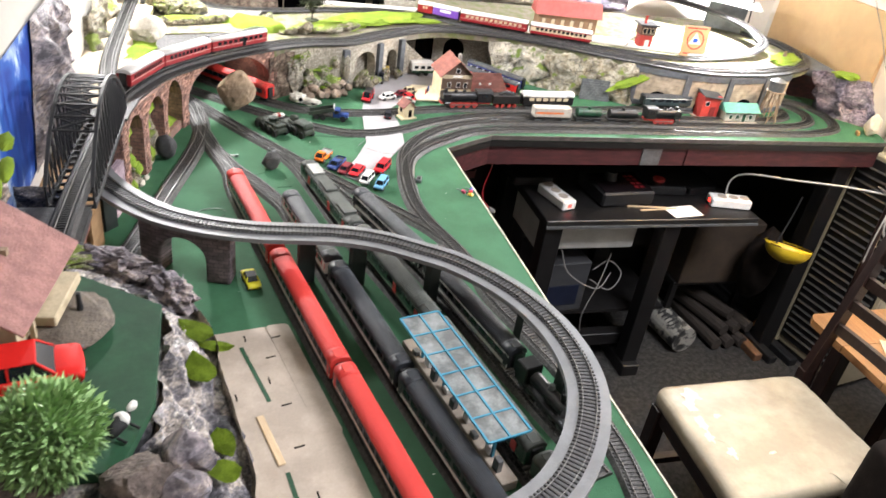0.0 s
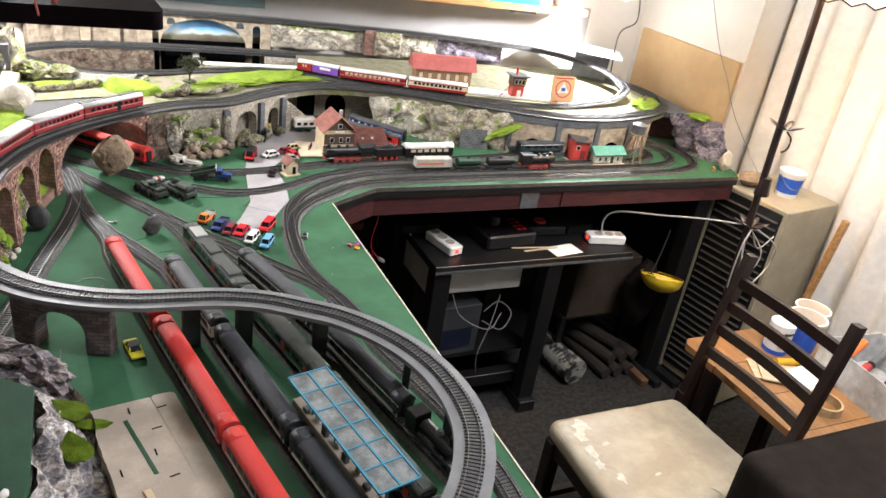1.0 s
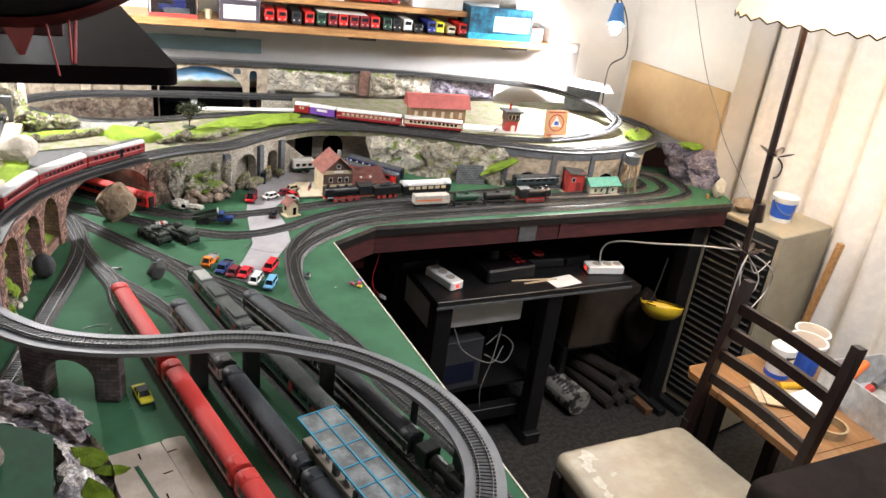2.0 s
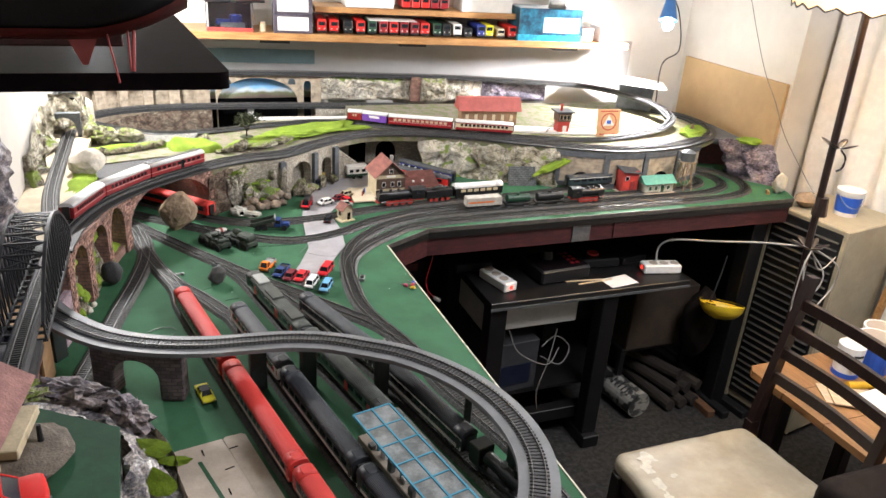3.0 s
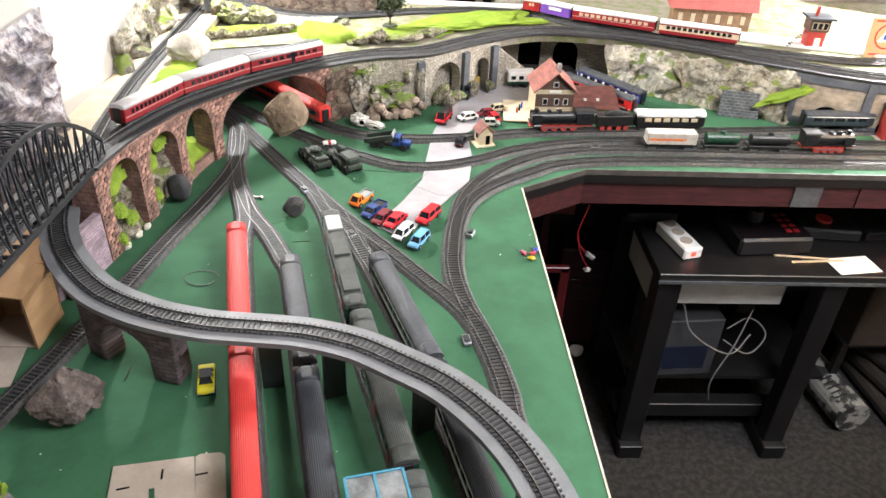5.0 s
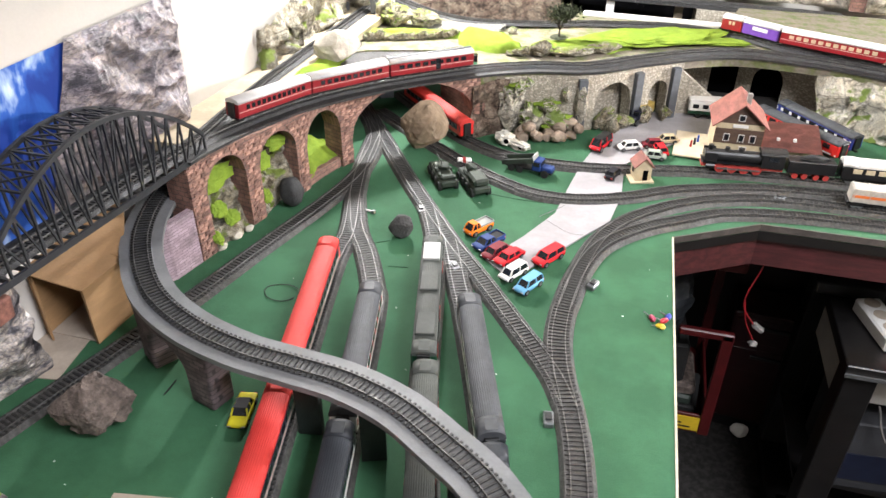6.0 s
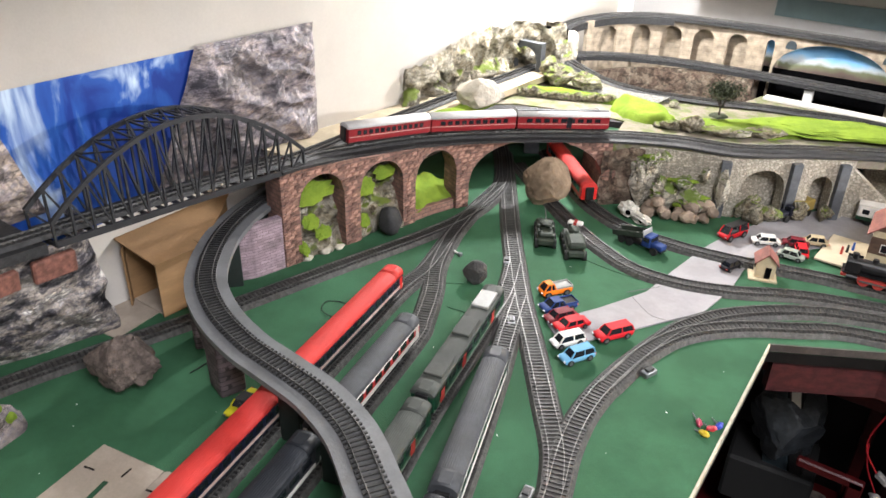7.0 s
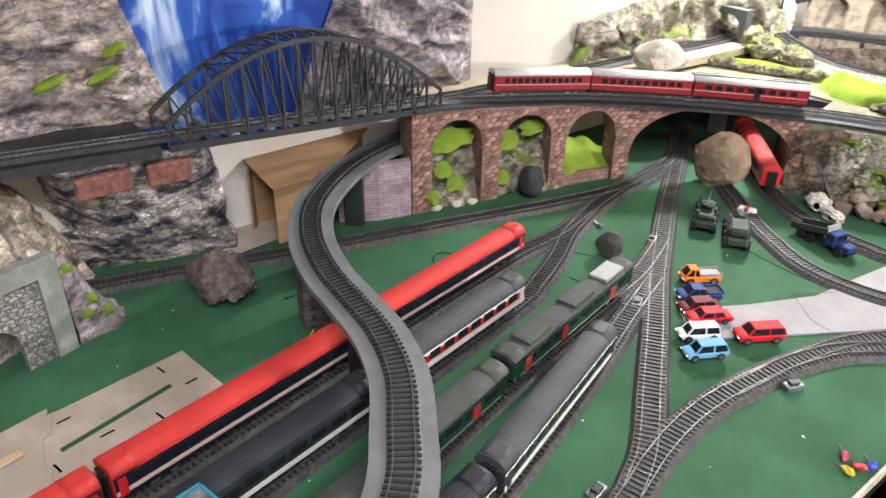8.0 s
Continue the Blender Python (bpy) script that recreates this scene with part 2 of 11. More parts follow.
def masonry_material(name, a, b_, mortar, bw, bh, scale=1.0, bump=0.5, rough=0.85, axes="xz"):
    """Embossed model masonry on upright walls: courses along the wall."""
    m = bpy.data.materials.new(name)
    m.use_nodes = True
    nt = m.node_tree
    n, l = nt.nodes, nt.links
    p = n["Principled BSDF"]
    p.inputs["Roughness"].default_value = rough
    uv = n.new("ShaderNodeUVMap")
    br = n.new("ShaderNodeTexBrick")
    br.inputs["Scale"].default_value = 1.0
    br.inputs["Brick Width"].default_value, br.inputs["Row Height"].default_value = bw, bh
    br.inputs["Mortar Size"].default_value = bh * 0.09
    br.inputs["Mortar Smooth"].default_value = 0.3
    br.inputs["Color1"].default_value, br.inputs["Color2"].default_value = (*a, 1), (*b_, 1)
    br.inputs["Mortar"].default_value = (*mortar, 1)
    wob = n.new("ShaderNodeTexNoise")
    wob.inputs["Scale"].default_value = 120
    mixw = n.new("ShaderNodeMix")
    mixw.data_type = "RGBA"
    mixw.inputs[0].default_value = 0.0025
    l.new(uv.outputs[0], wob.inputs["Vector"])
    l.new(uv.outputs[0], mixw.inputs[6])
    l.new(wob.outputs["Color"], mixw.inputs[7])
    l.new(mixw.outputs[2], br.inputs["Vector"])
    st = n.new("ShaderNodeTexNoise")
    st.inputs["Scale"].default_value, st.inputs["Detail"].default_value = 45, 6
    l.new(uv.outputs[0], st.inputs["Vector"])
    mr = n.new("ShaderNodeMapRange")
    mr.inputs[1].default_value, mr.inputs[2].default_value = 0.3, 0.7
    mr.inputs[3].default_value, mr.inputs[4].default_value = 0.55, 1.25
    l.new(st.outputs[0], mr.inputs[0])
    mu = n.new("ShaderNodeMix")
    mu.data_type, mu.blend_type = "RGBA", "MULTIPLY"
    mu.inputs[0].default_value = 1.0
    l.new(br.outputs["Color"], mu.inputs[6])
    l.new(mr.outputs[0], mu.inputs[7])
    l.new(mu.outputs[2], p.inputs["Base Color"])
    bp = n.new("ShaderNodeBump")
    bp.inputs["Strength"].default_value, bp.inputs["Distance"].default_value = bump, 0.001
    bp.invert = True
    l.new(br.outputs["Fac"], bp.inputs["Height"])
    l.new(bp.outputs[0], p.inputs["Normal"])
    MATS[name] = m
    return m


def rubble_material(name, stops, mortar, scale, bump=0.7):
    """Embossed random rubble on a wall: rounded cells, each with its own tone, and recessed joints."""
    m = bpy.data.materials.new(name)
    m.use_nodes = True
    n, l = m.node_tree.nodes, m.node_tree.links
    p = n["Principled BSDF"]
    p.inputs["Roughness"].default_value = 0.88
    uv = n.new("ShaderNodeUVMap")
    mp = n.new("ShaderNodeMapping")
    mp.inputs["Scale"].default_value = (0.8, 1.25, 1)
    l.new(uv.outputs[0], mp.inputs["Vector"])
    ce, ed = n.new("ShaderNodeTexVoronoi"), n.new("ShaderNodeTexVoronoi")
    ed.feature = "DISTANCE_TO_EDGE"
    for q in (ce, ed):
        q.inputs["Scale"].default_value = scale
        l.new(mp.outputs[0], q.inputs["Vector"])
    sc = n.new("ShaderNodeSeparateColor")
    l.new(ce.outputs["Color"], sc.inputs[0])
    r = n.new("ShaderNodeValToRGB")
    r.color_ramp.elements[0].color, r.color_ramp.elements[1].color = (*stops[0], 1), (*stops[1], 1)
    l.new(sc.outputs[0], r.inputs[0])
    st = n.new("ShaderNodeTexNoise")
    st.inputs["Scale"].default_value, st.inputs["Detail"].default_value = scale * 1.2, 6
    l.new(uv.outputs[0], st.inputs["Vector"])
    mr = n.new("ShaderNodeMapRange")
    mr.inputs[1].default_value, mr.inputs[2].default_value, mr.inputs[3].default_value, mr.inputs[4].default_value = 0.3, 0.7, 0.6, 1.3
    l.new(st.outputs[0], mr.inputs[0])
    mu = n.new("ShaderNodeMix")
    mu.data_type, mu.blend_type = "RGBA", "MULTIPLY"
    mu.inputs[0].default_value = 1.0
    l.new(r.outputs[0], mu.inputs[6])
    l.new(mr.outputs[0], mu.inputs[7])
    jo = n.new("ShaderNodeMapRange")
    jo.inputs[1].default_value, jo.inputs[2].default_value = 0.03, 0.13
    l.new(ed.outputs["Distance"], jo.inputs[0])
    mx = n.new("ShaderNodeMix")
    mx.data_type = "RGBA"
    mx.inputs[6].default_value = (*mortar, 1)
    l.new(jo.outputs[0], mx.inputs[0])
    l.new(mu.outputs[2], mx.inputs[7])
    l.new(mx.outputs[2], p.inputs["Base Color"])
    bp = n.new("ShaderNodeBump")
    bp.inputs["Strength"].default_value, bp.inputs["Distance"].default_value = bump, 0.0015
    l.new(jo.outputs[0], bp.inputs["Height"])
    l.new(bp.outputs[0], p.inputs["Normal"])
    MATS[name] = m
    return m


def glow_material(name, colour, strength):
    m = bpy.data.materials.new(name)
    m.use_nodes = True
    p = m.node_tree.nodes["Principled BSDF"]
    p.inputs["Base Color"].default_value = (*colour, 1)
    p.inputs["Emission Color"].default_value = (*colour, 1)
    p.inputs["Emission Strength"].default_value = strength
    MATS[name] = m
    return m


def glass_material(name, colour, rough=0.05):
    m = bpy.data.materials.new(name)
    m.use_nodes = True
    p = m.node_tree.nodes["Principled BSDF"]
    p.inputs["Base Color"].default_value = (*colour, 1)
    p.inputs["Transmission Weight"].default_value = 1.0
    p.inputs["Roughness"].default_value = rough
    MATS[name] = m
    return m


M = material
felt = M("green_baize", (0.050, 0.150, 0.076), 0.8, vary=0.35, scale=7, bump=0.4, bscale=700, second=(0.035, 0.110, 0.054), spec=0.18)
felt_dark = M("dark_green_card", (0.012, 0.075, 0.03), 0.8, vary=0.3, scale=25, bump=0.1)
bed = M("grey_plastic_ballast", (0.105, 0.10, 0.094), 0.55, vary=0.6, scale=150, bump=0.7, bscale=700)
bed_dark = M("dark_plastic_ballast", (0.045, 0.045, 0.047), 0.55, vary=0.6, scale=150, bump=0.7, bscale=700)
rail_m = M("nickel_rail", (0.27, 0.265, 0.255), 0.5, 0.8, vary=0.4, scale=60, bump=0)
sleeper_m = M("black_sleeper", (0.026, 0.025, 0.024), 0.5, vary=0.4, scale=200, bump=0.2)
strip_grey = M("grey_painted_strip", (0.18, 0.185, 0.19), 0.5, vary=0.22, scale=22, bump=0.12, bscale=300)
cream = M("cream_edge_paint", (0.62, 0.58, 0.45), 0.6, vary=0.3, scale=60)
maroon = M("maroon_fascia_wood", (0.10, 0.022, 0.024), 0.55, vary=0.5, scale=18, stretch=(1, 6, 6))
white_wall = M("white_wall_paint", (0.74, 0.71, 0.66), 0.85, vary=0.1, scale=4, bump=0.08, bscale=300)
# White wall with the shade above the backdrops put into its colour.
shaded_west_wall = M("shade_toned_wall_paint", (0.54, 0.505, 0.45), 0.85, vary=0.1, scale=4, bump=0.08, bscale=300)
grey_wall = M("grey_wall_band", (0.36, 0.35, 0.34), 0.85, vary=0.12, scale=4, bump=0.08, bscale=300)
carpet = M("grey_brown_carpet", (0.058, 0.055, 0.052), 0.98, vary=0.45, scale=60, bump=0.9, bscale=900, spec=0.1)
ceil_m = M("ceiling_paint", (0.75, 0.73, 0.7), 0.9, vary=0.08, scale=5)
pine = M("pine_wood", (0.60, 0.33, 0.13), 0.45, vary=0.45, scale=9, stretch=(1, 9, 9), second=(0.42, 0.2, 0.07))
pine_y = M("pine_wood_across", (0.34, 0.175, 0.07), 0.4, vary=0.4, scale=8, stretch=(9, 1.2, 9), second=(0.26, 0.12, 0.042))
dark_wood = M("dark_stained_wood", (0.028, 0.013, 0.010), 0.35, vary=0.5, scale=14, stretch=(6, 6, 1))
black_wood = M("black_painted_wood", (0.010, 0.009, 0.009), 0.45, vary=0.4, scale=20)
black_plastic = M("black_plastic", (0.012, 0.012, 0.013), 0.4, vary=0.3, scale=60, bump=0.1)
black_gloss = M("black_gloss_board", (0.010, 0.007, 0.008), 0.45, spec=0.004, vary=0.3, scale=30, bump=0.02)
white_plastic = M("white_plastic", (0.74, 0.73, 0.70), 0.35, vary=0.08, scale=40, bump=0.03)
cream_vinyl = M("cream_vinyl", (0.34, 0.295, 0.21), 0.5, vary=0.22, scale=9, bump=0.5, bscale=60, second=(0.26, 0.215, 0.15))
cardboard = M("brown_cardboard", (0.36, 0.21, 0.095), 0.8, vary=0.2, scale=12, bump=0.12, bscale=250, stretch=(1, 1, 5))
tan_board = M("tan_hardboard", (0.55, 0.38, 0.20), 0.7, vary=0.12, scale=5, bump=0.05)
grey_card = M("grey_card_ramp", (0.44, 0.37, 0.30), 0.8, vary=0.22, scale=14, bump=0.08, bscale=300)
road_grey = M("grey_road_card", (0.33, 0.315, 0.325), 0.85, vary=0.14, scale=22, bump=0.1)
red_paint = M("red_coach_paint", (0.62, 0.022, 0.018), 0.35, vary=0.12, scale=30, bump=0.04)
red_roof = M("red_coach_roof", (0.52, 0.036, 0.030), 0.55, vary=0.12, scale=20, bump=0.06, spec=0.3)
dark_red = M("crimson_coach_paint", (0.28, 0.012, 0.018), 0.35, vary=0.15, scale=40, bump=0.04)
navy = M("dark_blue_band", (0.012, 0.016, 0.035), 0.3, vary=0.2, scale=40, bump=0.03)
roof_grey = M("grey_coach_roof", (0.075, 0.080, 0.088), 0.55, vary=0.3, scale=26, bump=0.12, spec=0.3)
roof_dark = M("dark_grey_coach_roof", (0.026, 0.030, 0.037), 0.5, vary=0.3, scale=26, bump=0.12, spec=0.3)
roof_olive = M("olive_grey_loco_roof", (0.075, 0.082, 0.073), 0.65, vary=0.3, scale=26, bump=0.12, spec=0.3)
roof_silver = M("silver_coach_roof", (0.66, 0.65, 0.63), 0.4, vary=0.12, scale=40, bump=0.08)
loco_green = M("dark_green_loco_paint", (0.012, 0.06, 0.03), 0.35, vary=0.25, scale=40)
loco_black = M("black_loco_paint", (0.012, 0.012, 0.013), 0.35, vary=0.3, scale=60)
loco_blue = M("blue_loco_paint", (0.02, 0.035, 0.22), 0.35, vary=0.2, scale=40)
white_paint = M("white_coach_paint", (0.76, 0.74, 0.70), 0.4, vary=0.1, scale=40)
pink_stripe = M("faded_cream_stripe", (0.68, 0.50, 0.44), 0.5, vary=0.15, scale=60)
glass_dark = M("dark_window_glass", (0.015, 0.018, 0.022), 0.1, vary=0.2, scale=60, bump=0)
glass_cream = M("lit_cream_window", (0.6, 0.5, 0.33), 0.3, vary=0.2, scale=200, bump=0)
steel = M("grey_steel", (0.26, 0.27, 0.28), 0.4, 0.7, vary=0.25, scale=60)
bridge_m = M("black_bridge_plastic", (0.024, 0.025, 0.028), 0.5, vary=0.3, scale=60, bump=0.1)
dark_stone = masonry_material("dark_embossed_stone", (0.15, 0.112, 0.118), (0.085, 0.064, 0.068), (0.045, 0.036, 0.038), 0.016, 0.007)
slate_post = M("dark_pier_paint", (0.02, 0.03, 0.026), 0.6, vary=0.3, scale=50)
pilaster_m = M("slate_grey_pilaster", (0.12, 0.13, 0.145), 0.7, vary=0.3, scale=50)
# Black that stands in for shade in tunnels, gaps, sockets and slots.
shade_black = M("shade_black_fill", (0.0025, 0.0025, 0.003), 0.95, vary=0.3, scale=30, spec=0.03)
grass = M("bright_green_grass_mat", (0.28, 0.40, 0.05), 0.95, vary=0.4, scale=26, bump=0.9, bscale=900, second=(0.20, 0.30, 0.04), spec=0.1)
moss = M("dull_moss_flock", (0.14, 0.22, 0.03), 0.95, vary=0.5, scale=90, bump=1.0, bscale=700, spec=0.1)
leaf_m = M("plastic_leaf_green", (0.44, 0.70, 0.28), 0.5, vary=0.2, scale=60, bump=0.1, rnd=0.2)
tree_dark = M("olive_tree_foliage", (0.06, 0.075, 0.03), 0.9, vary=0.5, scale=120, bump=0.6)
bark = M("tree_bark", (0.07, 0.05, 0.035), 0.9, vary=0.5, scale=150, bump=0.6)
chalk = M("plaster_rock", (0.72, 0.67, 0.56), 0.9, vary=0.35, scale=25, bump=1.0, bscale=90, second=(0.5, 0.46, 0.38))
boulder_tan = M("tan_stone", (0.40, 0.29, 0.19), 0.85, vary=0.45, scale=22, bump=0.9, bscale=110, second=(0.26, 0.185, 0.12))
boulder_dark = M("dark_brown_stone", (0.21, 0.165, 0.14), 0.9, vary=0.5, scale=70, bump=1.0, bscale=260, second=(0.085, 0.065, 0.055))
pebble_m = M("beige_pebble", (0.42, 0.32, 0.24), 0.8, vary=0.4, scale=40, bump=0.5, rnd=0.35)
slate_dark = M("slate_pebble", (0.06, 0.06, 0.062), 0.8, vary=0.4, scale=50, bump=0.7)
bone = M("bleached_bone", (0.72, 0.70, 0.62), 0.6, vary=0.25, scale=60, bump=0.4)
roof_tile = M("red_brown_roof_tile", (0.31, 0.105, 0.08), 0.75, vary=0.35, scale=40, bump=0.5, bscale=260, stretch=(1, 1, 3))
roof_pink = M("faded_red_shingle", (0.40, 0.20, 0.175), 0.85, vary=0.3, scale=60, bump=0.6, bscale=400)
house_cream = M("cream_house_wall", (0.60, 0.50, 0.33), 0.75, vary=0.2, scale=50, bump=0.2)
house_brown = M("brown_timber_wall", (0.13, 0.075, 0.05), 0.7, vary=0.4, scale=40, stretch=(1, 1, 5))
shed_red = M("red_shed_wall", (0.48, 0.045, 0.035), 0.6, vary=0.2, scale=50, bump=0.2)
green_roof = M("turquoise_shed_roof", (0.10, 0.36, 0.29), 0.6, vary=0.2, scale=50, bump=0.2)
blue_frame = M("blue_canopy_frame", (0.035, 0.24, 0.36), 0.45, vary=0.15, scale=60, bump=0.05)
panel_grey = M("smoky_canopy_panel", (0.27, 0.29, 0.29), 0.35, vary=0.55, scale=35, bump=0.05)
tyre_m = M("black_tyre", (0.01, 0.01, 0.01), 0.8, vary=0.2, scale=100)
olive_drab = M("military_dark_green", (0.035, 0.05, 0.033), 0.7, vary=0.4, scale=60, bump=0.3)
yellow_hat = M("yellow_hard_hat", (0.72, 0.50, 0.03), 0.4, vary=0.12, scale=20)
curtain_m = M("white_curtain_cloth", (0.78, 0.74, 0.68), 0.9, vary=0.1, scale=30, bump=0.3, bscale=500)
shade_m = glow_material("lit_lampshade", (1.0, 0.72, 0.36), 0.85)
bulb_m = glow_material("white_hot_bulb", (1.0, 0.97, 0.92), 60.0)
led_m = glow_material("red_switch_light", (1.0, 0.03, 0.02), 2.5)
cabinet_m = M("beige_cabinet_paint", (0.354, 0.306, 0.211), 0.5, vary=0.15, scale=10)
louvre_m = M("black_louvre", (0.012, 0.012, 0.012), 0.5, vary=0.3, scale=40)
sofa_m = M("dark_brown_upholstery", (0.016, 0.011, 0.009), 0.9, vary=0.4, scale=30, bump=0.6, bscale=500, spec=0.15)
cable_m = M("white_cable", (0.38, 0.36, 0.33), 0.45, vary=0.1, scale=60)
paper_m = M("white_paper", (0.78, 0.76, 0.72), 0.8, vary=0.06, scale=20)
blue_label = M("blue_label", (0.02, 0.10, 0.50), 0.4, vary=0.1, scale=40)
teal_box = M("teal_box_print", (0.02, 0.16, 0.24), 0.3, vary=0.5, scale=25, second=(0.008, 0.03, 0.06))
hull_red = M("red_hull_paint", (0.42, 0.07, 0.065), 0.4, vary=0.2, scale=40)
hull_black = M("black_hull_paint", (0.010, 0.010, 0.012), 0.55, vary=0.3, scale=40, spec=0.2)
clear_plastic = glass_material("clear_plastic", (0.9, 0.93, 0.95))
water_m = M("pale_pond_water", (0.42, 0.50, 0.48), 0.12, vary=0.2, scale=12, bump=0.1)
lamp_blue = M("blue_lamp_plastic", (0.05, 0.18, 0.45), 0.4, vary=0.1, scale=40)
rock_grey = paper_rock_material("printed_grey_rock", [(0.375, (0.03, 0.027, 0.034)), (0.435, (0.12, 0.105, 0.12)), (0.485, (0.22, 0.19, 0.20)), (0.53, (0.33, 0.275, 0.25)), (0.575, (0.20, 0.182, 0.21)), (0.66, (0.46, 0.42, 0.41))], 13)
rock_warm = paper_rock_material("printed_warm_rock", [(0.375, (0.05, 0.042, 0.044)), (0.435, (0.16, 0.135, 0.14)), (0.485, (0.27, 0.225, 0.215)), (0.53, (0.42, 0.34, 0.27)), (0.575, (0.25, 0.215, 0.225)), (0.66, (0.54, 0.46, 0.38))], 13)
rock_beige = rock_material("modelled_beige_rock", [(0.30, (0.07, 0.05, 0.03)), (0.42, (0.32, 0.27, 0.18)), (0.54, (0.58, 0.53, 0.42)), (0.72, (0.78, 0.75, 0.65))], 36, bump=1.0, veins=0.5, moss=((0.20, 0.26, 0.05), 1.55))
rock_mossy = rock_material("modelled_mossy_rock", [(0.26, (0.07, 0.06, 0.05)), (0.36, (0.40, 0.345, 0.255)), (0.46, (0.70, 0.64, 0.52)), (0.66, (0.82, 0.78, 0.68))], 36, bump=1.0, veins=0.5, moss=((0.17, 0.24, 0.05), 1.42))
rock_cream = paper_rock_material("printed_cream_rock", [(0.375, (0.08, 0.065, 0.05)), (0.435, (0.28, 0.235, 0.19)), (0.485, (0.48, 0.41, 0.32)), (0.53, (0.66, 0.57, 0.44)), (0.575, (0.40, 0.345, 0.30)), (0.66, (0.78, 0.70, 0.57))], 18)
rock_slate = paper_rock_material("printed_slate_rock", [(0.375, (0.016, 0.016, 0.02)), (0.435, (0.075, 0.07, 0.082)), (0.485, (0.20, 0.185, 0.195)), (0.53, (0.50, 0.44, 0.38)), (0.57, (0.20, 0.187, 0.205)), (0.64, (0.86, 0.82, 0.74))], 26)
rock_purple = paper_rock_material("printed_purple_rock", [(0.38, (0.04, 0.034, 0.05)), (0.45, (0.12, 0.10, 0.14)), (0.50, (0.24, 0.21, 0.26)), (0.56, (0.17, 0.15, 0.185)), (0.66, (0.40, 0.37, 0.39))], 26)
rock_brown = rock_material("printed_brown_rubble", [(0.33, (0.045, 0.03, 0.022)), (0.45, (0.17, 0.115, 0.085)), (0.57, (0.30, 0.235, 0.175)), (0.7, (0.44, 0.37, 0.29))], 34, veins=0.6)
brick_red = masonry_material("embossed_red_masonry", (0.30, 0.165, 0.125), (0.20, 0.105, 0.085), (0.10, 0.075, 0.06), 0.0135, 0.0078, bump=0.3)
brick_stone = M("weathered_red_stone", (0.54, 0.32, 0.245), 0.88, vary=0.6, scale=160, bump=1.0, bscale=520, second=(0.24, 0.12, 0.09), rnd=0.6)
stone_grey = rubble_material("embossed_grey_rubble", ((0.36, 0.325, 0.26), (0.58, 0.53, 0.44)), (0.26, 0.235, 0.19), 165)
stone_tan = masonry_material("printed_tan_masonry", (0.38, 0.315, 0.235), (0.355, 0.29, 0.215), (0.32, 0.26, 0.19), 0.03, 0.012, bump=0.1)
cobble = rubble_material("printed_cobble_rubble", ((0.19, 0.185, 0.165), (0.34, 0.33, 0.30)), (0.08, 0.08, 0.07), 165)
stone_lilac = masonry_material("printed_lilac_masonry", (0.36, 0.27, 0.31), (0.27, 0.2, 0.23), (0.17, 0.13, 0.14), 0.02, 0.005)
dark_block = masonry_material("dark_block_masonry", (0.09, 0.095, 0.1), (0.065, 0.07, 0.075), (0.2, 0.21, 0.21), 0.014, 0.007)


def sky_poster_material():
    m = bpy.data.materials.new("printed_sky")
    m.use_nodes = True
    n, l = m.node_tree.nodes, m.node_tree.links
    p = n["Principled BSDF"]
    p.inputs["Roughness"].default_value = 0.6
    p.inputs["Specular IOR Level"].default_value = 0.25
    tc = n.new("ShaderNodeTexCoord")
    mp = n.new("ShaderNodeMapping")
    mp.inputs["Scale"].default_value = (1, 7, 3)
    mp.inputs["Rotation"].default_value = (0.5, 0, 0)
    l.new(tc.outputs["Object"], mp.inputs["Vector"])
    t = n.new("ShaderNodeTexNoise")
    t.inputs["Scale"].default_value, t.inputs["Detail"].default_value, t.inputs["Distortion"].default_value = 2.4, 10, 0.8
    l.new(mp.outputs[0], t.inputs["Vector"])
    r = n.new("ShaderNodeValToRGB")
    r.color_ramp.elements[0].position, r.color_ramp.elements[0].color = 0.45, (0.006, 0.032, 0.22, 1)
    r.color_ramp.elements[1].position, r.color_ramp.elements[1].color = 0.70, (0.50, 0.62, 0.74, 1)
    e = r.color_ramp.elements.new(0.57)
    e.color = (0.016, 0.085, 0.36, 1)
    cm = n.new("ShaderNodeMapping")
    cm.inputs["Location"].default_value, cm.inputs["Scale"].default_value, cm.inputs["Rotation"].default_value = (0.342, -1.20, -1.150), (1, 1, 1), (0, 0, 0)
    l.new(tc.outputs["Object"], cm.inputs["Vector"])
    ln = n.new("ShaderNodeVectorMath")
    ln.operation = "LENGTH"
    l.new(cm.outputs[0], ln.inputs[0])
    cl = n.new("ShaderNodeMapRange")
    cl.inputs[1].default_value, cl.inputs[2].default_value, cl.inputs[3].default_value, cl.inputs[4].default_value = 0.0, 0.075, 0.17, 0.0
    l.new(ln.outputs["Value"], cl.inputs[0])
    ad = n.new("ShaderNodeMath")
    l.new(t.outputs[0], ad.inputs[0])
    l.new(cl.outputs[0], ad.inputs[1])
    l.new(ad.outputs[0], r.inputs[0])
    l.new(r.outputs[0], p.inputs["Base Color"])
    return m


sky_print = sky_poster_material()


# ---------------------------------------------------------------- mesh helpers
def link_mesh(name, bm, mat, smooth=False):
    me = bpy.data.meshes.new(name)
    bm.to_mesh(me)
    bm.free()
    me.materials.append(mat)
    if smooth:
        me.polygons.foreach_set("use_smooth", [True] * len(me.polygons))
    return new(name, me)


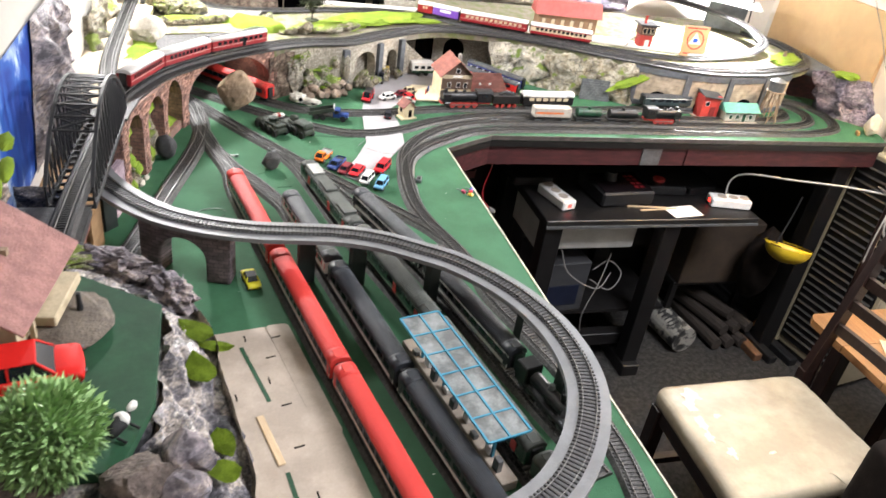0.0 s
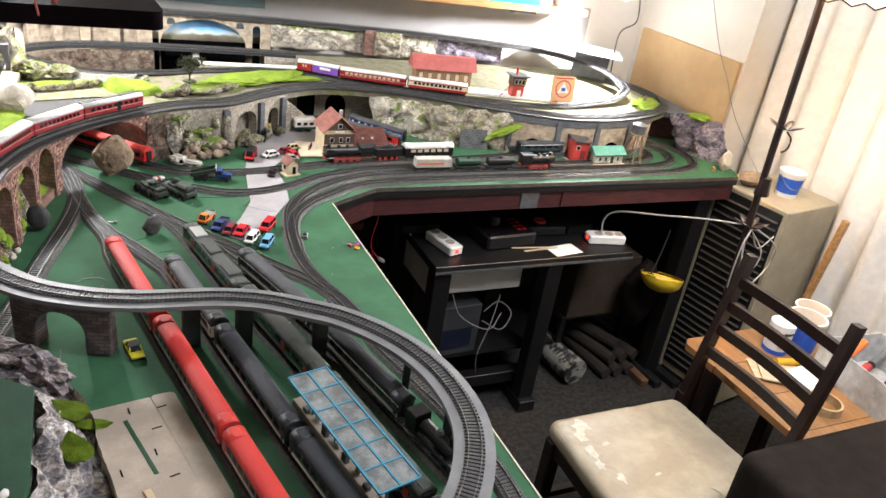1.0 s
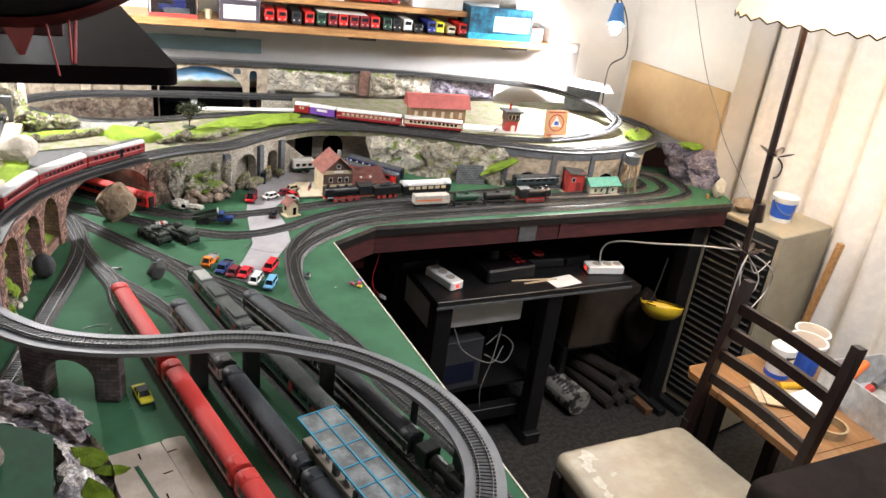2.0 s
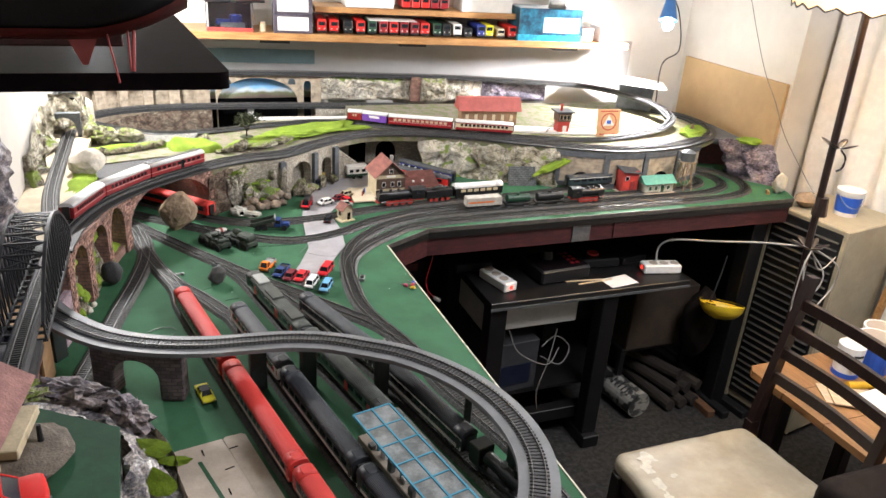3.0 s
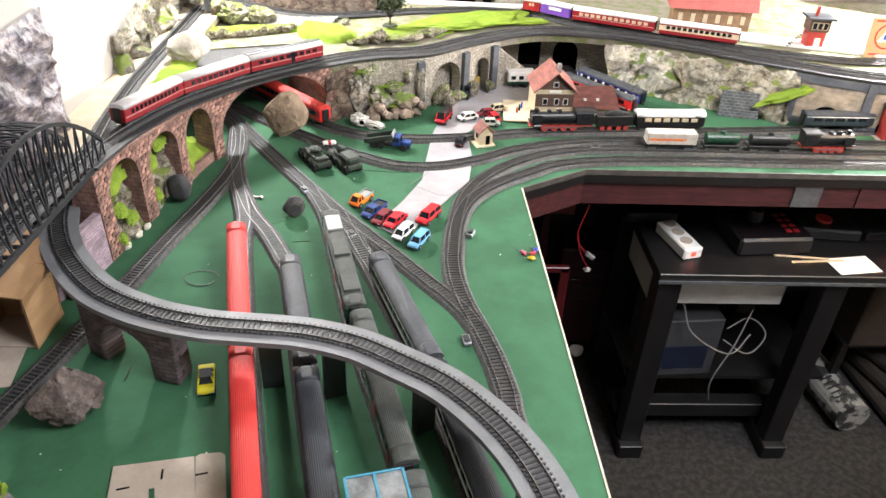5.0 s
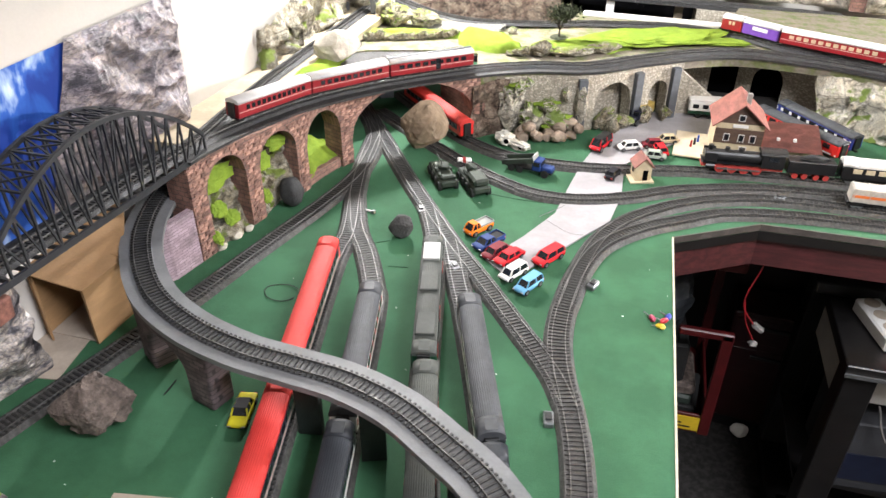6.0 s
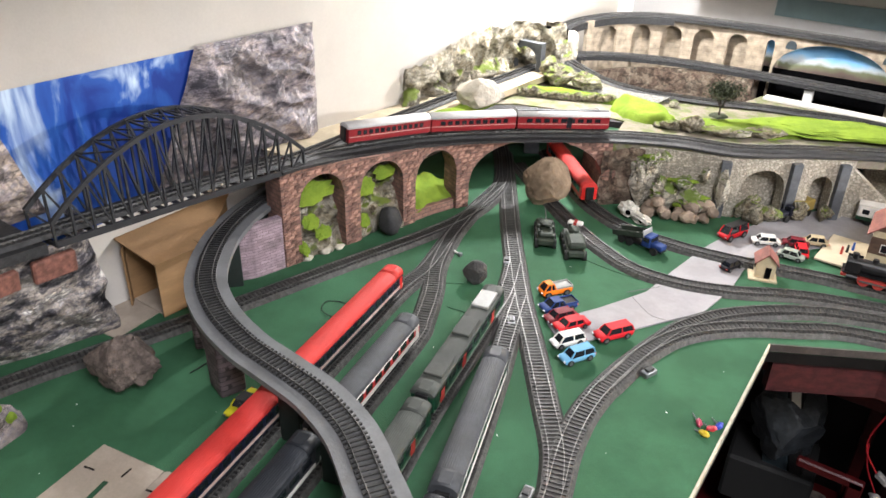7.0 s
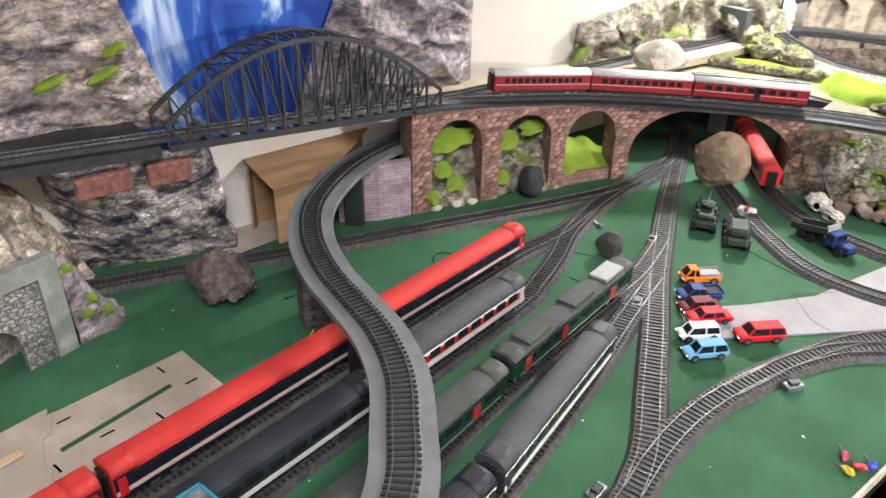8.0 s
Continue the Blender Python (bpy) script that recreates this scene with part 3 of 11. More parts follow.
def part(name, bm, mat, parent, label="", smooth=False, at=None):
    ob = link_mesh(name, bm, mat, smooth)
    ob.parent = parent
    if at is not None:
        ob.matrix_basis = at
    return tagged(ob, label) if label else ob


def solo(name, bm, mat, label, category, kind="", group="", smooth=False, at=None):
    ob = link_mesh(name, bm, mat, smooth)
    if at is not None:
        ob.matrix_world = at
    return tagged(ob, label, category, group, kind)


def thing(name, label, category, at=None, group="", kind=""):
    ob = new(name)
    ob.empty_display_size = 0.02
    if at is not None:
        ob.matrix_basis = at
    return tagged(ob, label, category, group, kind)


def share(name, ob, parent, at):
    """Another object on the mesh of ob."""
    c = new(name, ob.data)
    c.parent = parent
    c.matrix_basis = at
    return c


def box(bm, x0, x1, y0, y1, z0, z1, bevel=0.0, m=None, seg=1):
    c = Matrix.Translation(((x0 + x1) / 2, (y0 + y1) / 2, (z0 + z1) / 2)) @ Matrix.Diagonal((abs(x1 - x0), abs(y1 - y0), abs(z1 - z0), 1))
    r = bmesh.ops.create_cube(bm, size=1, matrix=(m @ c) if m else c)
    if bevel:
        vs = set(r["verts"])
        bmesh.ops.bevel(bm, geom=[e for e in bm.edges if e.verts[0] in vs and e.verts[1] in vs], offset=bevel, segments=seg, affect="EDGES", profile=0.6)
    return bm


def new_box(*a, **k):
    return box(bmesh.new(), *a, **k)


def cone(bm, r0, r1, p, q, seg=10, caps=True):
    """A round bar from p to q, tapering from r0 to r1."""
    p, q = Vector(p), Vector(q)
    d = q - p
    m = Matrix.Translation((p + q) / 2) @ d.to_track_quat("Z", "Y").to_matrix().to_4x4()
    bmesh.ops.create_cone(bm, cap_ends=caps, segments=seg, radius1=r0, radius2=r1, depth=d.length, matrix=m)
    return bm


def bar(p, q, r, seg=8, r1=None):
    return cone(bmesh.new(), r, r if r1 is None else r1, p, q, seg)


def beam(bm, p, q, w, h):
    """A square bar from p to q, w across and h deep."""
    p, q = Vector(p), Vector(q)
    d = q - p
    m = Matrix.Translation((p + q) / 2) @ d.to_track_quat("X", "Z").to_matrix().to_4x4() @ Matrix.Diagonal((d.length, w, h, 1))
    bmesh.ops.create_cube(bm, size=1, matrix=m)
    return bm


def prism(poly, z0, z1):
    """An upright slab over a plan outline."""
    bm = bmesh.new()
    lo = [bm.verts.new((x, y, z0)) for x, y in poly]
    hi = [bm.verts.new((x, y, z1)) for x, y in poly]
    k = len(poly)
    bm.faces.new(lo[::-1])
    bm.faces.new(hi)
    for i in range(k):
        bm.faces.new((lo[i], lo[(i + 1) % k], hi[(i + 1) % k], hi[i]))
    bmesh.ops.recalc_face_normals(bm, faces=bm.faces)
    return bm


def extrude_profile(profile, x0, x1, closed=True):
    """A (y, z) outline drawn out along x."""
    bm = bmesh.new()
    a = [bm.verts.new((x0, y, z)) for y, z in profile]
    b = [bm.verts.new((x1, y, z)) for y, z in profile]
    k = len(profile)
    for i in range(k if closed else k - 1):
        bm.faces.new((a[i], a[(i + 1) % k], b[(i + 1) % k], b[i]))
    if closed:
        bm.faces.new(a)
        bm.faces.new(b[::-1])
    bmesh.ops.recalc_face_normals(bm, faces=bm.faces)
    return bm


def smooth_path(pts, step=0.006):
    """Catmull-Rom through 2D or 3D points, resampled at even steps."""
    p = [np.array(q, float) for q in pts]
    p = [2 * p[0] - p[1]] + p + [2 * p[-1] - p[-2]]
    out = []
    for i in range(1, len(p) - 2):
        a, b, c, d = p[i - 1:i + 3]
        for t in np.linspace(0, 1, 24, endpoint=False):
            out.append(0.5 * (2 * b + (c - a) * t + (2 * a - 5 * b + 4 * c - d) * t * t + (3 * b - a - 3 * c + d) * t ** 3))
    out.append(p[-2])
    out = np.array(out)
    s = np.r_[0, np.cumsum(np.linalg.norm(np.diff(out, axis=0), axis=1))]
    n = max(2, int(s[-1] / step) + 1)
    q = np.linspace(0, s[-1], n)
    return np.stack([np.interp(q, s, out[:, k]) for k in range(out.shape[1])], 1)


def normals_2d(path):
    t = np.gradient(path[:, :2], axis=0)
    t /= np.linalg.norm(t, axis=1)[:, None] + 1e-9
    return np.stack([-t[:, 1], t[:, 0]], 1)


def sweep(path, profile):
    """A closed (across, up) outline swept along a 3D path with the up axis kept upright."""
    bm = bmesh.new()
    nrm = normals_2d(path)
    rings = []
    for p, n in zip(path, nrm):
        rings.append([bm.verts.new((p[0] + n[0] * u, p[1] + n[1] * u, p[2] + v)) for u, v in profile])
    k = len(profile)
    for a, b in zip(rings, rings[1:]):
        for i in range(k):
            bm.faces.new((a[i], a[(i + 1) % k], b[(i + 1) % k], b[i]))
    bm.faces.new(rings[0])
    bm.faces.new(rings[-1][::-1])
    bmesh.ops.recalc_face_normals(bm, faces=bm.faces)
    return bm


def tube(pts, r, seg=6, step=0.01):
    """A round cable along points."""
    path = smooth_path(pts, step)
    bm = bmesh.new()
    rings = []
    t = np.gradient(path, axis=0)
    for p, d in zip(path, t):
        q = Vector(d).to_track_quat("Z", "Y").to_matrix()
        rings.append([bm.verts.new(Vector(p) + q @ Vector((r * math.cos(a), r * math.sin(a), 0))) for a in np.linspace(0, 2 * math.pi, seg, endpoint=False)])
    for a, b in zip(rings, rings[1:]):
        for i in range(seg):
            bm.faces.new((a[i], a[(i + 1) % seg], b[(i + 1) % seg], b[i]))
    return bm


def along(p, q, z):
    """The pose whose x axis runs from p to q in plan, at the middle."""
    p, q = np.array(p), np.array(q)
    c, d = (p + q) / 2, q - p
    return pose(c[0], c[1], z, 0, 0, math.degrees(math.atan2(d[1], d[0])))


def strip_wall(path, z0, z1, thick, uv_scale=1.0, arches=(), z_top=None):
    """An upright wall along a plan path (front on its right-hand side), with arched openings (s0, s1, spring, foot) in metres along it."""
    nrm = normals_2d(path)
    s = np.r_[0, np.cumsum(np.linalg.norm(np.diff(path[:, :2], axis=0), axis=1))]
    bm = bmesh.new()
    uv = bm.loops.layers.uv.new("UVMap")
    cuts = set(np.round(s, 5))
    for a in arches:
        cuts |= set(np.round(np.linspace(a[0], a[1], 17), 5))
    cuts = np.array(sorted(cuts))
    cuts = cuts[np.r_[True, np.diff(cuts) > 1e-4]]

    def at(v):
        x = np.interp(v, s, path[:, 0]), np.interp(v, s, path[:, 1])
        n = np.array([np.interp(v, s, nrm[:, 0]), np.interp(v, s, nrm[:, 1])])
        top = np.interp(v, s, z_top) if z_top is not None else z1
        return np.array(x), n, top

    def foot(v, mid):
        for a0, a1, spring, f in arches:
            if a0 - 1e-4 <= mid <= a1 + 1e-4:
                c, r = (a0 + a1) / 2, (a1 - a0) / 2
                return spring + math.sqrt(max(0.0, r * r - (v - c) ** 2)) * f
        return z0

    def quad(pts, uvs):
        f = bm.faces.new([bm.verts.new(p) for p in pts])
        for lp, c in zip(f.loops, uvs):
            lp[uv].uv = (c[0] * uv_scale, c[1] * uv_scale)

    prev = None
    for a, b in zip(cuts, cuts[1:]):
        mid = (a + b) / 2
        (pa, na, ta), (pb, nb, tb) = at(a), at(b)
        fa, fb = foot(a, mid), foot(b, mid)
        A, Bq = (*pa, ), (*pb, )
        A2, B2 = pa + na * thick, pb + nb * thick
        quad([(*A, fa), (*Bq, fb), (*Bq, tb), (*A, ta)], [(a, fa), (b, fb), (b, tb), (a, ta)])
        quad([(*B2, fb), (*A2, fa), (*A2, ta), (*B2, tb)], [(b, fb), (a, fa), (a, ta), (b, tb)])
        quad([(*A2, fa), (*B2, fb), (*Bq, fb), (*A, fa)], [(a, 0), (b, 0), (b, thick), (a, thick)])
        quad([(*A, ta), (*Bq, tb), (*B2, tb), (*A2, ta)], [(a, 0), (b, 0), (b, thick), (a, thick)])
        if prev is not None and abs(prev - fa) > 1e-4:
            lo, hi = min(prev, fa), max(prev, fa)
            quad([(*A, lo), (*A2, lo), (*A2, hi), (*A, hi)], [(0, lo), (thick, lo), (thick, hi), (0, hi)])
        prev = fb
    for v in (cuts[0], cuts[-1]):
        p, n, t = at(v)
        q = p + n * thick
        f = foot(v, v)
        quad([(*p, f), (*q, f), (*q, t), (*p, t)], [(0, f), (thick, f), (thick, t), (0, t)])
    bmesh.ops.remove_doubles(bm, verts=bm.verts, dist=1e-5)
    bmesh.ops.recalc_face_normals(bm, faces=bm.faces)
    return bm


def rough_stone(seed, dims, sub=3, amount=0.28, flat=True, freq=1.6):
    """A stone: a ball pushed about by noise and cut by random flats."""
    rnd = random.Random(seed)
    bm = bmesh.new()
    bmesh.ops.create_icosphere(bm, subdivisions=sub, radius=1)
    off = Vector((rnd.uniform(-50, 50), rnd.uniform(-50, 50), rnd.uniform(-50, 50)))
    cuts = [(Vector((rnd.uniform(-1, 1), rnd.uniform(-1, 1), rnd.uniform(-0.6, 1))).normalized(), rnd.uniform(0.62, 0.9)) for _ in range(9)]
    for v in bm.verts:
        c = v.co.normalized()
        r = 1 + amount * noise.fractal(c * freq + off, 0.9, 2.1, 4)
        c = c * r
        if flat:
            for n, d in cuts:
                k = c.dot(n)
                if k > d:
                    c -= n * (k - d) * 0.85
        v.co = Vector((c.x * dims[0] / 2, c.y * dims[1] / 2, c.z * dims[2] / 2))
    lo = min(v.co.z for v in bm.verts)
    for v in bm.verts:
        v.co.z -= lo
        if v.co.z < dims[2] * 0.06:
            v.co.z = 0
    return bm


def facet_heights(u, v, seed, spacing, amp):
    """Crisp folds over sheet coordinates in metres: flat triangles between random heights on a turned, wavering grid."""
    rn = np.random.RandomState(seed)
    u, v = np.asarray(u, float), np.asarray(v, float)
    turn = rn.uniform(0.3, 1.2)
    p, q = (u * math.cos(turn) + v * math.sin(turn)) / spacing, (v * math.cos(turn) - u * math.sin(turn)) / spacing
    p, q = p + 0.30 * np.sin(1.9 * q + seed), q + 0.30 * np.sin(1.7 * p + 2.0 * seed)
    p, q = p - p.min(), q - q.min()
    h = rn.uniform(-1, 1, (int(p.max()) + 2, int(q.max()) + 2))
    i, j = p.astype(int), q.astype(int)
    f, g = p - i, q - j
    a, b, c, d = h[i, j], h[i + 1, j], h[i, j + 1], h[i + 1, j + 1]
    flip = (i * 7 + j * 3 + (i * j) % 5) % 2 == 0
    one = np.where(f + g < 1, a + (b - a) * f + (c - a) * g, d + (c - d) * (1 - f) + (b - d) * (1 - g))
    two = np.where(f > g, a + (b - a) * f + (d - b) * g, a + (c - a) * g + (d - c) * f)
    out = np.where(flip, one, two) * amp
    return out - out.mean()
def loft_rock(bottom, top, z0, z1, seed, rough=0.02, rows=14, step=0.012, cap=True, freq=14.0, ztop=None, fold=0.0):
    """A rock face between a lower and an upper plan outline of equal count; fold is the size of its creased plates."""
    lo, hi = smooth_path(bottom, 1.0 * step), smooth_path(top, 1.0 * step)
    k = max(len(lo), len(hi))
    lo, hi = [np.stack([np.interp(np.linspace(0, 1, k), np.linspace(0, 1, len(p)), p[:, c]) for c in (0, 1)], 1) for p in (lo, hi)]
    bm = bmesh.new()
    grid = []
    off = Vector((seed * 7.3, seed * 3.1, seed * 1.7))
    if fold:
        mid = (lo + hi) / 2
        arc = np.r_[0, np.cumsum(np.linalg.norm(np.diff(mid, axis=0), axis=1))]
        nrm = normals_2d(mid)
        if ((mid - (mid[0] + mid[-1]) / 2) * nrm).sum() < 0:
            nrm = -nrm
        U, V = np.meshgrid(arc, np.linspace(0, max(z1 - z0, float(np.linalg.norm(lo - hi, axis=1).mean())), rows + 1))
        H = facet_heights(U, V, seed, fold, rough) + facet_heights(U, V, seed + 900, fold * 0.42, rough * 0.34)
    for r in range(rows + 1):
        f = r / rows
        row = []
        for i in range(k):
            x, y = lo[i] * (1 - f) + hi[i] * f
            ztp = z1 if ztop is None else z1 + ztop(i / (k - 1))
            z = z0 + (ztp - z0) * f
            p = Vector((x, y, z))
            w = rough * (0.25 + 0.75 * math.sin(math.pi * min(1, f * 1.1 + 0.1))) if cap else rough
            if fold:
                g = H[r, i] * (0.35 + 0.65 * math.sin(math.pi * min(1, f * 1.1 + 0.1)) if cap else 1.0)
                row.append(bm.verts.new(p + Vector((nrm[i, 0] * g, nrm[i, 1] * g, 0.0 if r == 0 else 0.45 * g))))
                continue
            a = noise.fractal(p * freq + off, 0.8, 2.2, 5)
            b_ = noise.noise(p * freq * 0.5 - off)
            d = Vector((noise.noise(p * freq + off * 2), noise.noise(p * freq - off * 3), 0.35 * a))
            row.append(bm.verts.new(p + d * w * 1.6 + Vector((0, 0, a * rough * 0.5 * (0 if r == 0 else 1) + b_ * rough * 0.3 * (0 if r == 0 else 1)))))
        grid.append(row)
    for a, b in zip(grid, grid[1:]):
        for i in range(k - 1):
            bm.faces.new((a[i], a[i + 1], b[i + 1], b[i]))
    bmesh.ops.recalc_face_normals(bm, faces=bm.faces)
    return bm
def crumpled_sheet(origin, ux, uz, w, h, nx, nz, rough, seed, outline=None, freq=10.0, out=(1, 0, 0), lean=(0.0, 0.0), fold=0.05):
    """A sheet on a wall, crumpled out of its plane; outline(f, g) gives False where it is cut away."""
    o, ux, uz, out = Vector(origin), Vector(ux), Vector(uz), Vector(out)
    bm = bmesh.new()
    g = {}
    off = Vector((seed * 5.1, seed * 2.3, seed))
    V, U = np.meshgrid(np.linspace(0, h * 1.5, nz + 1), np.linspace(0, w, nx + 1))
    W = np.array([[noise.noise(Vector((a * 9, b * 9, seed))) for a, b in zip(p, q)] for p, q in zip(U, V)]) * fold * 0.5
    A, B = U * 0.5, V + U * 0.38
    H = facet_heights(A + W, B - W, seed, fold, rough * 0.85) + facet_heights(A - W, B, seed + 900, fold * 0.45, rough * 0.45) + facet_heights(U, V + W, seed + 1900, fold * 0.2, rough * 0.16)
    H -= H.min()
    for i in range(nx + 1):
        for j in range(nz + 1):
            a, b = i / nx, j / nz
            if outline and not outline(a, b):
                continue
            x0, x1 = lean[0] * b, w + lean[1] * b
            p = o + ux * (x0 + (x1 - x0) * a) + uz * (h * b)
            hem = min(1.0, 7 * min(a, 1 - a, b, 1 - b) + 0.12)
            g[i, j] = bm.verts.new(p + out * (0.001 + hem * H[i, j] + 0.05 * rough * hem * noise.fractal(p * freq * 6 + off, 0.85, 2.1, 4)))
    for i in range(nx):
        for j in range(nz):
            q = [(i, j), (i + 1, j), (i + 1, j + 1), (i, j + 1)]
            if all(k in g for k in q):
                bm.faces.new([g[k] for k in q])
    return bm


# ---------------------------------------------------------------- room
def setting(name, bm, mat, label, category):
    return solo(name, bm, mat, label, category, kind="structure")


setting("floor", new_box(-0.6, 3.2, -1.6, 3.1, -0.05, 0.0), carpet, "grey brown worn carpet floor of the hobby room", "floor")
setting("ceiling", new_box(-0.6, 3.2, -1.6, 3.1, 2.4, 2.45), ceil_m, "plain white painted ceiling", "ceiling")
setting("wall_west", new_box(-0.46, -0.345, -1.6, 3.1, 0, 2.4), shaded_west_wall, "white painted wall toned beige for shade behind the printed backdrops", "wall")
setting("wall_north", prism([(-0.345, 2.86), (2.30, 2.58), (2.32, 2.70), (-0.345, 3.0)], 0, 2.4), white_wall, "white painted wall behind the shelves", "wall")
setting("wall_east", prism([(2.06, 2.62), (2.06, 1.98), (2.22, 1.98), (2.22, 2.62)], 0, 2.4), white_wall, "white painted wall with a tan board", "wall")
setting("wall_east_return", prism([(2.22, 2.0), (2.32, 1.98), (2.6, 0.2), (2.9, -1.6), (3.1, -1.6), (2.8, 2.1), (2.22, 2.1)], 0, 2.4), white_wall, "white wall behind the curtain", "wall")
setting("wall_south", new_box(-0.5, 3.2, -1.6, -1.5, 0, 2.4), white_wall, "plain white wall behind the camera", "wall")

# tan board pinned on the east wall
solo("tan_board", new_box(2.043, 2.059, 1.99, 2.56, 0.86, 1.165, 0.002), tan_board, "plain tan hardboard sheet leaning on the white wall", "board")

# ---------------------------------------------------------------- baseboard of the layout
base = thing("layout_table", "model railway baseboard covered in green baize with a cream edge", "table", kind="structure")
OUT = [(-0.345, 0.12), (0.505, 0.12), (0.47, 1.62), (0.612, 1.703), (1.90, 1.703), (1.93, 1.76), (1.93, 2.55), (-0.345, 2.80)]
part("baize_top", prism(OUT, BOARD - 0.012, BOARD), felt, base)
part("board_core", prism([(x, y) for x, y in OUT], BOARD - 0.03, BOARD - 0.0125), black_wood, base)
for a, b in ((1, 2), (2, 3), (3, 4)):
    bm = bmesh.new()
    beam(bm, (*OUT[a], BOARD - 0.0045), (*OUT[b], BOARD - 0.0045), 0.0028, 0.012)
    part("edge_strip", bm, cream if a < 2 else M("worn_grey_edge", (0.10, 0.085, 0.075), 0.6, vary=0.4, scale=40), base, "thin worn edge strip")
bm = bmesh.new()
beam(bm, (0.612, 1.722, 0.795), (1.90, 1.722, 0.795), 0.018, 0.06)
part("fascia", bm, maroon, base, "maroon stained fascia board")
bm = bmesh.new()
beam(bm, (0.475, 1.64, 0.795), (0.612, 1.722, 0.795), 0.018, 0.06)
part("fascia", bm, maroon, base, "maroon stained fascia board")
for x, w in ((1.10, 0.03), (1.235, 0.022)):
    part("fascia_joint", new_box(x - w, x + w, 1.708, 1.7125, 0.768, 0.822), steel if w > 0.025 else maroon, base)
for x, y in ((0.42, 0.35), (0.42, 1.2), (1.84, 1.78), (-0.25, 0.3)):
    part("leg", new_box(x - 0.03, x + 0.03, y - 0.03, y + 0.03, 0, BOARD - 0.03, 0.003), black_wood, base)

# Made-up black boards keep the space under the layout dark.
setting("under_sideboard", new_box(1.895, 1.905, 1.80, 2.238, 0, 0.815), black_wood, "black board added at the end to darken the space under the layout", "wall")
setting("under_backboard", new_box(-0.30, 1.93, 2.24, 2.255, 0, 0.815), black_wood, "black board added to darken the space under the layout", "wall")

# ---------------------------------------------------------------- tracks
def track(name, label, pts, z=BOARD, width=0.040, bed_mat=None, bed_h=0.007, gauge=0.0165, sleepers=True, strip=0.0, strip_mat=None):
    """A track: ballast bed, sleepers and two rails along a plan path."""
    pts = [(*p, z) if len(p) == 2 else p for p in pts]
    path = smooth_path(pts, 0.008)
    t = thing(name, label, "track", group="railway tracks")
    if strip:
        part("trackbed_strip", sweep(path - (0, 0, 0.0075), [(-strip / 2, 0), (strip / 2, 0), (strip / 2, 0.0075), (-strip / 2, 0.0075)]), strip_mat, t, "grey painted curved trackbed board")
    w = width / 2
    part("ballast_bed", sweep(path, [(-w, 0.0003), (w, 0.0003), (w * 0.76, bed_h), (-w * 0.76, bed_h)]), bed_mat or bed, t)
    g = gauge / 2
    for sgn in (-1, 1):
        c = sgn * (g + 0.0006)
        part("rail", sweep(path + (0, 0, bed_h), [(c - 0.0005, 0), (c + 0.0005, 0), (c + 0.0005, 0.0030), (c - 0.0005, 0.0030)]), rail_m, t)
    if sleepers:
        sp = smooth_path(pts, 0.0068)
        nn = normals_2d(sp)
        vs, fs = [], []
        for p, n in zip(sp, nn):
            d = np.array([n[1], -n[0]])
            k = len(vs)
            hw = gauge * 0.82
            for zz in (bed_h - 0.0005, bed_h + 0.0014):
                for u, v in ((-hw, -0.0013), (hw, -0.0013), (hw, 0.0013), (-hw, 0.0013)):
                    q = p[:2] + n * u + d * v
                    vs.append((q[0], q[1], p[2] + zz))
            fs += [(k + 4, k + 5, k + 6, k + 7), (k, k + 1, k + 5, k + 4), (k + 1, k + 2, k + 6, k + 5), (k + 2, k + 3, k + 7, k + 6), (k + 3, k, k + 4, k + 7)]
        me = bpy.data.meshes.new("sleeper_grid")
        me.from_pydata(vs, [], fs)
        me.materials.append(sleeper_m)
        ob = new("sleeper_grid", me)
        ob.parent = t
        tagged(ob, "black plastic sleepers", kind="stuff")
    return t


TL = "straight and curved railway track on grey ballast over green baize"
track("railway_track", TL, [(-0.315, 0.62), (-0.305, 0.80), (-0.28, 0.931), (-0.254, 1.03), (-0.2, 1.225), (-0.162, 1.39), (-0.121, 1.56), (-0.103, 1.67), (-0.107, 1.77), (-0.13, 1.86), (-0.18, 1.95), (-0.25, 2.05)])
track("railway_track", TL, [(0.21, 0.30), (0.165, 0.505), (0.098, 0.807), (0.031, 1.10), (-0.03, 1.385), (-0.042, 1.485), (-0.079, 1.611), (-0.108, 1.73), (-0.13, 1.86)], z=BOARD - 0.0004)
track("railway_track", TL, [(0.30, 0.33), (0.25, 0.52), (0.183, 0.79), (0.12, 1.06), (0.066, 1.305), (0.045, 1.36), (0.008, 1.434), (-0.035, 1.505), (-0.079, 1.611)], z=BOARD - 0.0008)
track("railway_track", TL, [(-0.22, 2.02), (-0.091, 1.824), (-0.008, 1.697), (0.075, 1.578), (0.136, 1.493), (0.208, 1.401), (0.274, 1.314), (0.328, 1.242), (0.357, 1.184)], z=BOARD - 0.0012)
track("railway_track", TL, [(0.375, 0.36), (0.33, 0.55), (0.257, 0.90), (0.18, 1.17), (0.122, 1.42), (0.098, 1.51), (0.06, 1.60)], z=BOARD - 0.0016)
track("railway_track", TL, [(0.41, 0.60), (0.355, 0.80), (0.285, 1.075), (0.205, 1.30), (0.165, 1.40), (0.125, 1.505)], z=BOARD - 0.0006)
